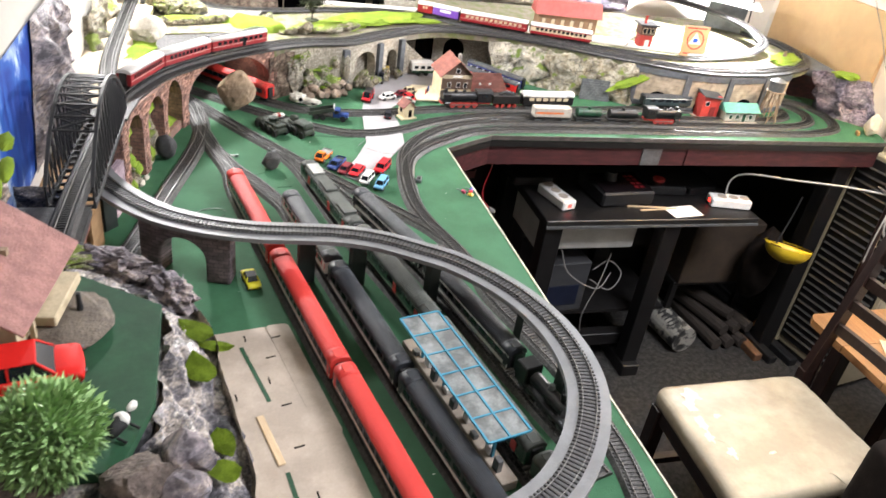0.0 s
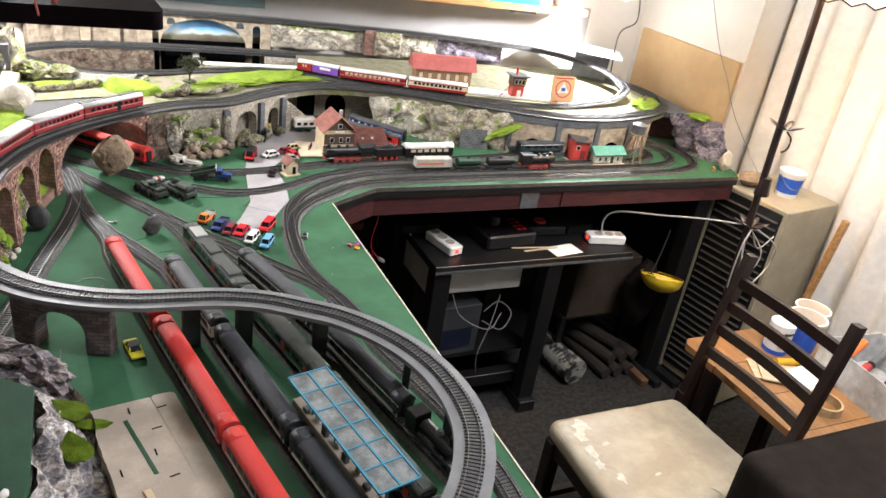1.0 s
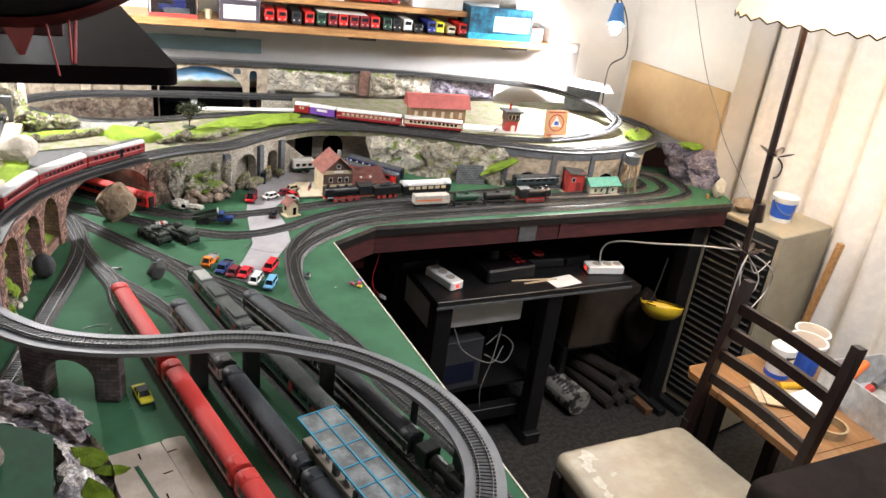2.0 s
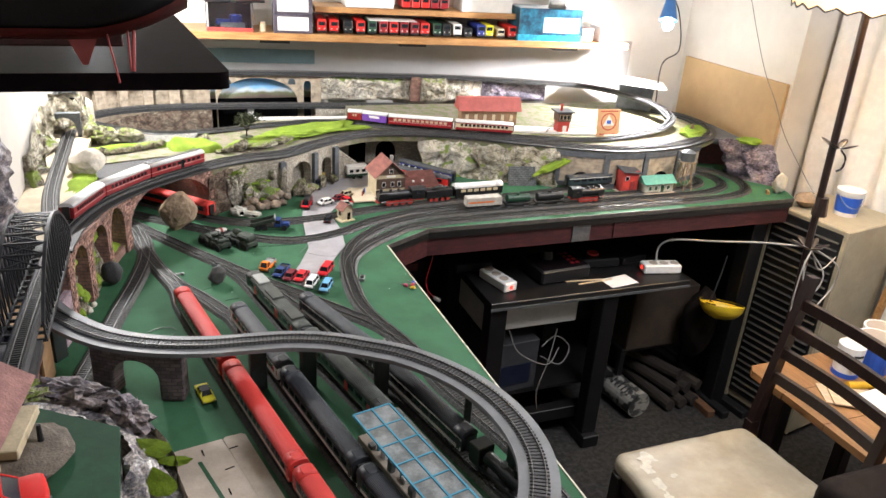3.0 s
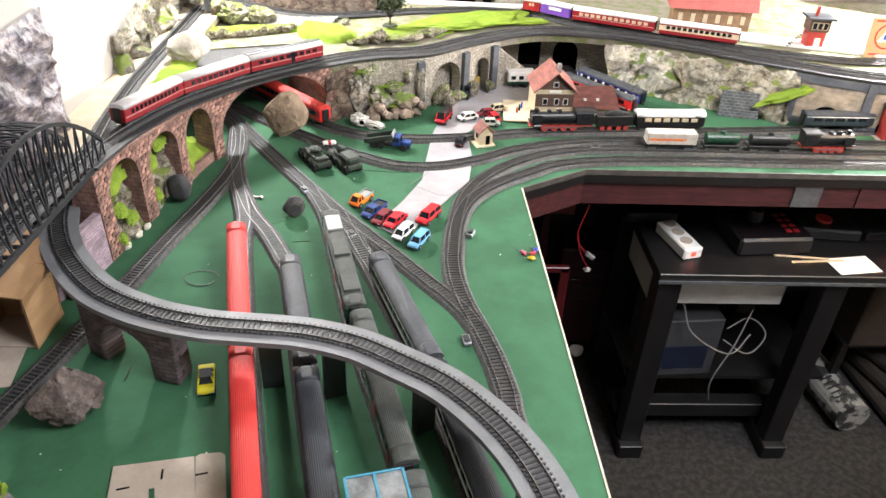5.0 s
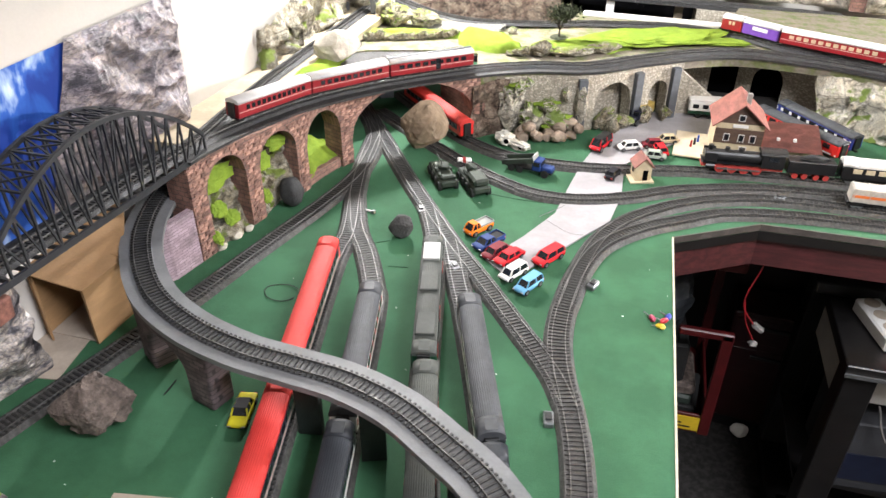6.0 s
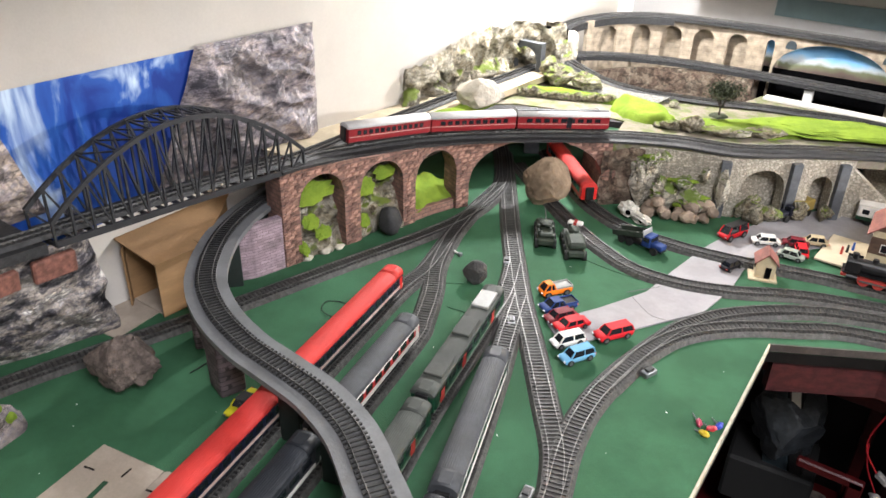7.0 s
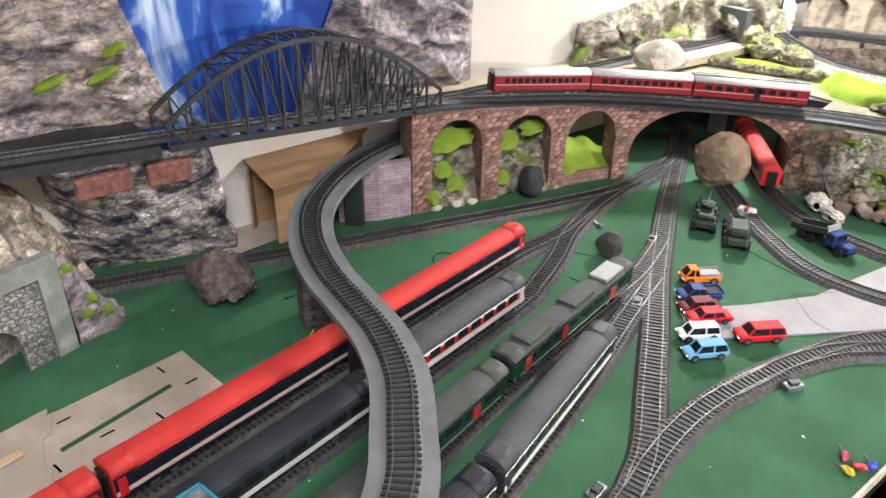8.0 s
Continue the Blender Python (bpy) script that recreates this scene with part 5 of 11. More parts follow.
solo("purple_rock_face", bm, rock_purple, "purple grey crumpled paper rock face by the tunnel", "rock", smooth=True)
solo("grass_patch", rough_stone(95, (0.09, 0.08, 0.02), 3, 0.3, flat=False), grass, "bright green grass on top of the purple rock", "grass", group="grass patches", at=pose(1.88, 1.935, 0.972))
solo("stone", rough_stone(96, (0.05, 0.045, 0.07), 3, 0.25), chalk, "upright pale stone at the table corner", "stone", at=pose(1.885, 1.765, BOARD))
solo("wood_offcut", new_box(-0.012, 0.012, -0.004, 0.004, 0, 0.012, 0.0008), pine, "small wooden offcut on the baize", "wood block", at=pose(1.842, 1.765, BOARD, 0, 0, 60))

# ---------------------------------------------------------------- scenery on the upper level
for k, (x, y, sx, sy, h, rot) in enumerate(((0.40, 2.255, 0.30, 0.12, 0.02, 25), (-0.235, 1.80, 0.06, 0.30, 0.014, -6), (0.54, 2.275, 0.12, 0.05, 0.012, 8))):
    solo("grass_bank", rough_stone(110 + k, (sx, sy, h), 4, 0.3, flat=False, freq=2.4), grass, "bright green grass bank beside the upper track", "grass", group="grass banks", at=pose(x, y, 0.972 if y > 1.9 else 0.985, 0, 0, rot))


def grass_strip(path, widths, h, seed):
    """A low, softly domed mat along a plan path, with a wavering edge."""
    p = smooth_path([(*q, 0) for q in path], 0.007)
    n = normals_2d(p)
    f = np.linspace(0, 1, len(p))
    w = np.interp(f, np.linspace(0, 1, len(widths)), widths) / 2
    bm = bmesh.new()
    rows = []
    for i in range(len(p)):
        ends = min(1.0, 6 * min(f[i], 1 - f[i]) + 0.25)
        row = []
        for g in np.linspace(-1, 1, 11):
            d = g * w[i] * ends * (1 + 0.28 * noise.fractal(Vector((f[i] * len(p) * 0.16, 3 if g > 0 else -3, seed)), 0.7, 2.1, 4))
            z = h * ends * (1 - abs(g) ** 2.6) * (1 + 0.6 * noise.noise(Vector((i * 0.13, g * 1.7, seed + 5.0)))) - (0.003 if abs(g) > 0.95 else 0)
            row.append(bm.verts.new((p[i, 0] + n[i, 0] * d, p[i, 1] + n[i, 1] * d, z)))
        rows.append(row)
    for a, b in zip(rows, rows[1:]):
        for i in range(10):
            bm.faces.new((a[i], a[i + 1], b[i + 1], b[i]))
    bmesh.ops.recalc_face_normals(bm, faces=bm.faces)
    return bm


for k, (path, widths, h) in enumerate((([(-0.285, 2.115), (-0.235, 2.132), (-0.16, 2.150), (-0.05, 2.168), (0.0, 2.172)], (0.05, 0.05, 0.036, 0.05), 0.011),
                                       ([(-0.03, 2.165), (0.03, 2.145), (0.085, 2.115), (0.12, 2.10)], (0.07, 0.12, 0.10, 0.05), 0.021),
                                       ([(0.13, 2.105), (0.20, 2.15), (0.29, 2.20), (0.36, 2.235)], (0.05, 0.11, 0.12, 0.08), 0.010))):
    solo("grass_bank", grass_strip(path, widths, h, 40 + k), grass, "bright green grass mat beside the upper track", "grass", group="grass banks", smooth=True, at=pose(0, 0, 0.9745))
stone_kerb = thing("stone_wall", "low pale rough stone wall along the grass", "wall", kind="structure")
rk = random.Random(77)
for path, zt in (([(-0.232, 2.062), (-0.218, 2.066), (-0.142, 2.092), (-0.054, 2.134), (-0.030, 2.150)], 0.020), ([(0.11, 2.055), (0.17, 2.078), (0.24, 2.108), (0.31, 2.155)], 0.016)):
    run = smooth_path([(*q, 0) for q in path], 0.016)
    for (x, y, _), (x2, y2, _) in zip(run, run[1:]):
        part("stone", rough_stone(rk.randrange(900), (0.036, 0.020, zt * rk.uniform(0.85, 1.15)), 3, 0.36, freq=3.4), rock_beige, stone_kerb, at=pose(x, y + 0.020, 0.9715, 0, 0, math.degrees(math.atan2(y2 - y, x2 - x)) + rk.uniform(-10, 10)))
solo("grass_bank", rough_stone(118, (0.19, 0.10, 0.014), 4, 0.3, flat=False, freq=2.4), grass, "bright green grass inside the end curve", "grass", group="grass banks", at=pose(1.76, 2.085, 0.972, 0, 0, 42))
bm = bmesh.new()
cone(bm, 0.008, 0.004, (0, 0, 0), (0, 0, 0.022), 8)
solo("tree_stump", bm, boulder_tan, "small orange brown stump on the grass", "stump", at=pose(1.76, 2.10, 0.982))
for k, (x, y, sx, sy, h) in enumerate(((0.17, 2.085, 0.05, 0.04, 0.035), (0.235, 2.10, 0.09, 0.035, 0.026), (0.30, 2.145, 0.08, 0.03, 0.024), (0.13, 2.075, 0.05, 0.03, 0.022), (0.08, 2.225, 0.025, 0.02, 0.016))):
    solo("rock_outcrop", rough_stone(130 + k, (sx, sy, h), 3, 0.35), rock_beige if k < 4 else rock_mossy, "jagged grey beige rock at the edge of the grass", "rock", group="rocks by the upper track", at=pose(x, y, 0.974, 0, 0, 30))
solo("white_rock", rough_stone(142, (0.055, 0.045, 0.095), 4, 0.30), chalk, "white plaster pinnacle above the tunnel mouth", "rock", at=pose(-0.248, 2.345, 0.975, 0, 0, 15))
solo("white_rock", rough_stone(141, (0.10, 0.075, 0.075), 4, 0.22), chalk, "large white plaster rock beside the wall track", "rock", at=pose(-0.222, 1.905, 0.982, 0, 0, 30))
# corner massif in the north west
bm = loft_rock([(-0.345, 1.805), (-0.322, 1.815), (-0.318, 2.10), (-0.32, 2.25), (-0.235, 2.29), (-0.22, 2.36), (-0.345, 2.42)], [(-0.345, 1.808), (-0.330, 1.82), (-0.33, 2.10), (-0.30, 2.24), (-0.26, 2.28), (-0.26, 2.34), (-0.345, 2.40)], 0.97, 1.085, 31, 0.020, 26, 0.005, True, 30, ztop=lambda f: -0.02 + 0.04 * math.sin(3.0 * f))
solo("corner_rock_face", bm, rock_beige, "pale green white crumpled rock mountain in the corner", "rock", smooth=True)
tp = thing("tunnel_portal", "dark grey arched tunnel mouth in the corner rocks", "tunnel")
part("portal_ring", strip_wall(np.array([(-0.337, 2.215, 0), (-0.292, 2.212, 0), (-0.25, 2.21, 0)]), 0.972, 1.062, 0.02, 1.0, [(0.012, 0.076, 1.018, 1.0)]), pilaster_m, tp)
# Black sheet stands in for the dark inside the tunnel.
part("dark_back", new_box(-0.335, -0.24, 2.32, 2.325, 0.98, 1.08), shade_black, tp)
for k, (x, y, sx, sy, h) in enumerate(((-0.19, 2.205, 0.08, 0.06, 0.052), (-0.225, 2.215, 0.04, 0.05, 0.06), (-0.13, 2.215, 0.09, 0.05, 0.036))):
    solo("rock_outcrop", rough_stone(150 + k, (sx, sy, h), 4, 0.5, freq=2.8), rock_beige, "pale jagged mossy plaster rocks in the corner", "rock", group="corner rocks", at=pose(x, y, 0.974))


def slope_wall(top, foot_, zt, zf):
    """A sloping printed bank between two plan lines of equal count."""
    a_, c_ = smooth_path([(*p, 0) for p in top], 0.01), smooth_path([(*p, 0) for p in foot_], 0.01)
    k_ = 30
    a_, c_ = [np.stack([np.interp(np.linspace(0, 1, k_), np.linspace(0, 1, len(q)), q[:, i]) for i in (0, 1)], 1) for q in (a_, c_)]
    bm = bmesh.new()
    uv = bm.loops.layers.uv.new("UVMap")
    rows_ = []
    for g in np.linspace(0, 1, 6):
        rows_.append([bm.verts.new((*(a_[m] * (1 - g) + c_[m] * g), zt * (1 - g) + zf * g + 0.002 * noise.noise(Vector((m * 0.7, g * 9, zt))))) for m in range(k_)])
    low = [[bm.verts.new((v.co.x, v.co.y, zf - 0.012)) for v in r] for r in (rows_[0], rows_[-1])]
    grid = [low[0]] + rows_ + [low[1]]
    for gi, (p, q) in enumerate(zip(grid, grid[1:])):
        for m in range(k_ - 1):
            f = bm.faces.new((q[m], q[m + 1], p[m + 1], p[m]))
            for lp, (du, dv) in zip(f.loops, ((0, 1), (1, 1), (1, 0), (0, 0))):
                lp[uv].uv = ((m + du) * 0.012, (gi + dv) * 0.014)
    bmesh.ops.recalc_face_normals(bm, faces=bm.faces)
    return bm


setting("cobble_bank", slope_wall([(-0.15, 2.250), (-0.10, 2.240), (-0.02, 2.236), (0.06, 2.250)], [(-0.128, 2.200), (-0.09, 2.196), (-0.02, 2.192), (0.045, 2.196)], 0.986, 0.9755), cobble, "small pale cobble bank below the oval track", "wall")
# brown rubble wall under the back branch, black void and white pillar
setting("back_beam", sweep(smooth_path(BACK, 0.012) - (0, 0, 0.0105), [(-0.020, 0), (0.020, 0), (0.020, 0.0095), (-0.020, 0.0095)]), bed_dark, "thin dark beam carrying the low back track", "beam")
setting("rubble_wall", strip_wall(smooth_path([(-0.235, 2.44, 0), (-0.19, 2.53, 0), (-0.125, 2.605, 0), (-0.03, 2.655, 0), (0.08, 2.668, 0), (0.135, 2.667, 0)], 0.01), BOARD, 0.9505, 0.012), rock_brown, "brown printed rubble wall below the back track", "wall")
setting("ballast_wall", strip_wall(smooth_path([(0.50, 2.648, 0), (0.72, 2.623, 0), (0.85, 2.608, 0)], 0.02), 0.90, 0.9505, 0.012), stone_grey, "grey stone wall below the back track", "wall")
# Black floor and back panel paint the shade in the gap below the arch.
setting("void_floor", new_box(-0.33, 0.56, 2.36, 2.758, BOARD + 0.0008, BOARD + 0.0018), shade_black, "ground below the big arch painted black as shade", "ground")
setting("void_back", new_box(0.13, 0.52, 2.748, 2.752, BOARD + 0.002, 0.972), shade_black, "black panel that stands in for shade behind the gap below the big arch", "wall")
solo("white_pillar", new_box(-0.011, 0.011, -0.008, 0.008, 0, 0.098, 0.001), white_plastic, "plain white pillar carrying the back track", "pillar", at=pose(0.271, 2.687, BOARD + 0.002))
# facade of blind arches with the large mural arch, along the north wall
FP = smooth_path([(-0.275, 2.51, 0), (-0.247, 2.585, 0), (-0.182, 2.660, 0), (-0.112, 2.706, 0), (-0.029, 2.725, 0), (0.061, 2.727, 0), (0.2, 2.725, 0), (0.33, 2.718, 0), (0.53, 2.698, 0)], 0.008)
fl = np.r_[0, np.cumsum(np.linalg.norm(np.diff(FP[:, :2], axis=0), axis=1))]
sx_ = lambda x: float(np.interp(x, FP[:, 0], fl))
facade = thing("arched_facade", "tan printed stone viaduct facade with blind arches", "wall", kind="structure")
fa = [(sx_(x) - 0.027, sx_(x) + 0.027, 1.022, 0.95) for x in (-0.247, -0.182, -0.112, -0.029, 0.061)]
fa += [(sx_(0.135), sx_(0.156), 1.035, 1.0), (sx_(0.160), sx_(0.445), 0.966, 0.60), (sx_(0.467), sx_(0.494), 1.03, 1.0)]
part("facade_face", strip_wall(FP, 0.87, 1.0665, 0.012, 1.0, fa), stone_tan, facade)
# Flat dark panels paint the shade inside the small openings.
for x, w_ in ((0.196, 0.013), (0.424, 0.013)):
    run = np.linspace(-w_, w_, 13)
    base = np.array([(x + q, float(np.interp(x + q, FP[:, 0], FP[:, 1])) - 0.0015, 0) for q in run])
    part("spandrel_opening", strip_wall(base, 1.030, 1.05, 0.0015, 1.0, (), 1.038 + np.sqrt(np.maximum(0.0, w_ ** 2 - run ** 2))), M("opening_shade_tone", (0.05, 0.07, 0.08), 0.8, vary=0.3, scale=40), facade, "flat dark panel for a round opening above the big arch")
part("niche_back", strip_wall(FP[:int(len(FP) * 0.56)] + np.array([-0.004, 0.026, 0]), 0.87, 1.06, 0.004), stone_tan, facade)


def mural_material():
    m = bpy.data.materials.new("mountain_mural")
    m.use_nodes = True
    n, l = m.node_tree.nodes, m.node_tree.links
    p = n["Principled BSDF"]
    p.inputs["Roughness"].default_value = 0.6
    tc = n.new("ShaderNodeTexCoord")
    sep = n.new("ShaderNodeSeparateXYZ")
    l.new(tc.outputs["Object"], sep.inputs[0])
    no = n.new("ShaderNodeTexNoise")
    no.inputs["Scale"].default_value, no.inputs["Detail"].default_value = 16, 6
    l.new(tc.outputs["Object"], no.inputs["Vector"])
    ad = n.new("ShaderNodeMath")
    ad.operation = "MULTIPLY_ADD"
    ad.inputs[1].default_value = 0.05
    l.new(no.outputs[0], ad.inputs[0])
    l.new(sep.outputs[2], ad.inputs[2])
    mr = n.new("ShaderNodeMapRange")
    mr.inputs[1].default_value, mr.inputs[2].default_value = 0.968, 1.062
    l.new(ad.outputs[0], mr.inputs[0])
    r = n.new("ShaderNodeValToRGB")
    r.color_ramp.elements[0].position, r.color_ramp.elements[0].color = 0.0, (0.02, 0.025, 0.02, 1)
    r.color_ramp.elements[1].position, r.color_ramp.elements[1].color = 1.0, (0.10, 0.32, 0.65, 1)
    for q, c in ((0.35, (0.12, 0.085, 0.07, 1)), (0.5, (0.16, 0.18, 0.10, 1)), (0.6, (0.55, 0.60, 0.64, 1)), (0.75, (0.25, 0.52, 0.78, 1))):
        r.color_ramp.elements.new(q).color = c
    l.new(mr.outputs[0], r.inputs[0])
    l.new(r.outputs[0], p.inputs["Base Color"])
    return m


setting("mountain_mural", new_box(0.11, 0.53, 2.754, 2.757, 0.965, 1.063), mural_material(), "painted mountain landscape with blue sky behind the big arch", "painting")
for k, (x0, x1, mat, nm) in enumerate(((0.53, 0.87, rock_mossy, "mossy grey printed rock backdrop"), (1.002, 1.15, rock_mossy, "grey green printed rock backdrop"), (1.152, 1.42, rock_purple, "purple printed rock backdrop"))):
    y = lambda x: 2.705 - 0.11 * (x - 0.5)
    d = Vector((x1 - x0, y(x1) - y(x0), 0)).normalized()
    solo("rock_backdrop", crumpled_sheet((x0, y(x0), 0.975), d, (0, 0, 1), (x1 - x0) * 1.006, 0.085, 60, 18, 0.012, 200 + k, None, 22, (0.11, -1, 0)), mat, nm + " on the wall", "backdrop", smooth=True)
bt = thing("brick_tower", "red brick and beige rock pier between the backdrops", "pier", kind="structure")
bm = strip_wall(np.array([(0.865, 2.64, 0), (0.90, 2.636, 0)]), 0.975, 1.066, 0.03)
part("brick_face", bm, brick_red, bt)
part("rock_side", crumpled_sheet((0.90, 2.634, 0.975), (1, -0.11, 0), (0, 0, 1), 0.10, 0.09, 20, 18, 0.014, 203, None, 24, (0.1, -1, 0)), rock_beige, bt, smooth=True)
# long light band at the foot of the backdrops and the dark band above the upper track
setting("upper_ledge", sweep(smooth_path([(-0.12, 2.715, 1.052), (0.03, 2.735, 1.052), (0.2, 2.735, 1.052), (0.45, 2.715, 1.052), (0.75, 2.68, 1.05), (1.05, 2.645, 1.046), (1.3, 2.60, 1.04), (1.5, 2.555, 1.034), (1.62, 2.49, 1.027), (1.70, 2.39, 1.018), (1.735, 2.28, 1.007), (1.715, 2.17, 0.992)], 0.012),
        [(-0.022, 0.0105), (0.022, 0.0105), (0.022, 0.0175), (-0.022, 0.0175)]), bed_dark, "narrow dark ledge carrying the highest track", "ledge")
setting("left_ledge", sweep(smooth_path([(-0.14, 2.275, 0.975), (-0.25, 2.322, 0.994), (-0.303, 2.375, 1.017), (-0.318, 2.44, 1.037), (-0.297, 2.53, 1.048), (-0.235, 2.64, 1.052), (-0.12, 2.715, 1.052)], 0.012),
        [(-0.026, 0), (0.026, 0), (0.026, 0.0175), (-0.026, 0.0175)]), bed_dark, "narrow dark ledge of the climbing curve", "ledge")

# ---------------------------------------------------------------- rolling stock
RAIL = BOARD + 0.0102


def roof_profile(w, z, h, k=9):
    return [(w / 2 * math.cos(a), z + h * math.sin(a) ** 0.75) for a in np.linspace(0, math.pi, k)]


def ribbed_profile(w, z, h, ribs=19):
    """An arched roof outline with fine ribs that run along the vehicle."""
    out = []
    for k, a in enumerate(np.linspace(0, math.pi, 4 * ribs + 1)):
        q = 0.0002 if k % 4 in (1, 2) and 5 < k < 4 * ribs - 5 else 0.0
        out.append(((w / 2 + q) * math.cos(a), z + h * math.sin(a) ** 0.75 + q))
    return out


def bogies(t, L, wheel_r=0.0055, spread=0.014, gauge=0.0165):
    for sgn in (-1, 1):
        c = sgn * (L / 2 - L * 0.16)
        bg = part("bogie", new_box(c - spread - 0.004, c + spread + 0.004, -0.011, 0.011, 0.004, 0.0085, 0.0006), black_plastic, t)
        for a in (-spread * 0.7, spread * 0.7):
            bm = bmesh.new()
            for s in (-1, 1):
                cone(bm, wheel_r, wheel_r, (c + a, s * gauge / 2, wheel_r), (c + a, s * (gauge / 2 + 0.0022), wheel_r), 12)
            part("wheelset", bm, steel, bg)


def coach(p, q, label, roof, side, lower=None, band=None, stripe=None, z=RAIL, W=0.031, body_top=0.0345, roof_h=0.011, windows=11, win=None, win_z=(0.0225, 0.0315), name="passenger_coach",
          gauge=0.0165, stripes=(), vents=0, group="parked trains", wrap=False):
    """A passenger coach between two plan points: underframe, bogies, body, bands, windows and arched roof."""
    p, q = np.array(p, float), np.array(q, float)
    L = float(np.linalg.norm(q - p))
    t = thing(name, label, "train car", at=along(p, q, z), group=group)
    part("underframe", new_box(-L * 0.48, L * 0.48, -W * 0.36, W * 0.36, 0.0075, 0.0125, 0.0006), black_plastic, t)
    part("body", new_box(-L / 2, L / 2, -W / 2, W / 2, 0.0112, body_top, 0.0011), side, t)
    bogies(t, L, gauge=gauge)
    for s in (-1, 1):
        y = s * (W / 2)
        for (z0, z1, mat) in stripes:
            part("stripe", new_box(-L / 2 + 0.001, L / 2 - 0.001, y - 0.0004, y + 0.0004, z0, z1), mat, t)
        pitch = (L - 0.03) / windows
        first = None
        for k in range(windows):
            x = -L / 2 + 0.015 + pitch * (k + 0.5)
            if first is None:
                first = part("window", new_box(-pitch * 0.36, pitch * 0.36, -0.0007, 0.0007, win_z[0], win_z[1], 0.0004), win or glass_dark, t, at=pose(x, y, 0))
            else:
                share("window", first, t, pose(x, y, 0))
        for x in (-L / 2 + 0.008, L / 2 - 0.008):
            part("door", new_box(x - 0.004, x + 0.004, y - 0.0006, y + 0.0006, 0.0125, body_top - 0.002), side if not wrap else roof, t)
    part("roof", extrude_profile(ribbed_profile(W * 1.01, body_top - 0.0005, roof_h), -L / 2 + 0.001, L / 2 - 0.001), roof, t)
    for x0, x1 in ((-L / 2, -L / 2 + 0.024), (L / 2 - 0.024, L / 2)):
        cap = part("roof_end", extrude_profile(roof_profile(W * 1.03, body_top - 0.0004, roof_h + 0.0007, 13), x0, x1), roof, t)
        cap.data.polygons.foreach_set("use_smooth", [len(f.vertices) == 4 for f in cap.data.polygons])
        part("roof_seam", new_box(x0 + 0.0035, x1 - 0.0035, -W * 0.22, W * 0.22, body_top + roof_h * 0.9, body_top + roof_h + 0.00035, 0.0002), roof, t)
    for k in range(vents):
        x = -L * 0.4 + L * 0.8 * k / max(1, vents - 1)
        part("roof_vent", new_box(x - 0.004, x + 0.004, -0.003, 0.003, body_top + roof_h - 0.002, body_top + roof_h + 0.002, 0.0008), roof, t)
    for s in (-1, 1):
        part("gangway", new_box(s * L / 2 - 0.0035, s * L / 2 + 0.0035, -0.008, 0.008, 0.012, body_top + 0.003, 0.0008), black_plastic, t)
        part("coupling", new_box(s * L / 2 - 0.006, s * L / 2 + 0.006, -0.002, 0.002, 0.0075, 0.0105), black_plastic, t)
    return t


def split(a, b, cuts, gap=0.006):
    """Ends of vehicles along a straight siding, cut at given lengths."""
    a, b = np.array(a, float), np.array(b, float)
    d = (b - a) / np.linalg.norm(b - a)
    out, s = [], 0.0
    for c in cuts:
        out.append((a + d * s, a + d * (s + c - gap)))
        s += c
    return out


RED = dict(roof=red_roof, side=red_paint, stripes=[(0.0195, 0.0335, navy), (0.0145, 0.0190, pink_stripe), (0.0113, 0.0140, navy)], windows=14)
for k, (p, q) in enumerate((((-0.034, 1.392), (0.028, 1.104)), ((0.031, 1.096), (0.095, 0.808)), ((0.098, 0.799), (0.164, 0.508)), ((0.166, 0.499), (0.222, 0.25)))):
    coach(p, q, "bright red roofed passenger coach with a cream stripe on a siding", **RED)
SW = dict(side=white_paint, stripes=[(0.0205, 0.0295, M("red_window_band", (0.5, 0.02, 0.025), 0.35, vary=0.15, scale=60))], windows=9)
coach((0.066, 1.302), (0.119, 1.066), "grey roofed white coach with a red window band", roof=roof_grey, **SW)
for p, q in (((0.122, 1.053), (0.181, 0.788)), ((0.184, 0.776), (0.247, 0.52)), ((0.25, 0.508), (0.30, 0.30))):
    coach(p, q, "dark roofed grey passenger coach with a white lower band", roof=roof_dark, side=M("anthracite_coach_paint", (0.03, 0.032, 0.038), 0.35, vary=0.2, scale=40), stripes=[(0.0115, 0.0172, white_paint)], windows=10)
GR = dict(roof=roof_olive, side=loco_green, stripes=[(0.0125, 0.0145, M("faded_green_line", (0.2, 0.28, 0.2), 0.5))], windows=8)
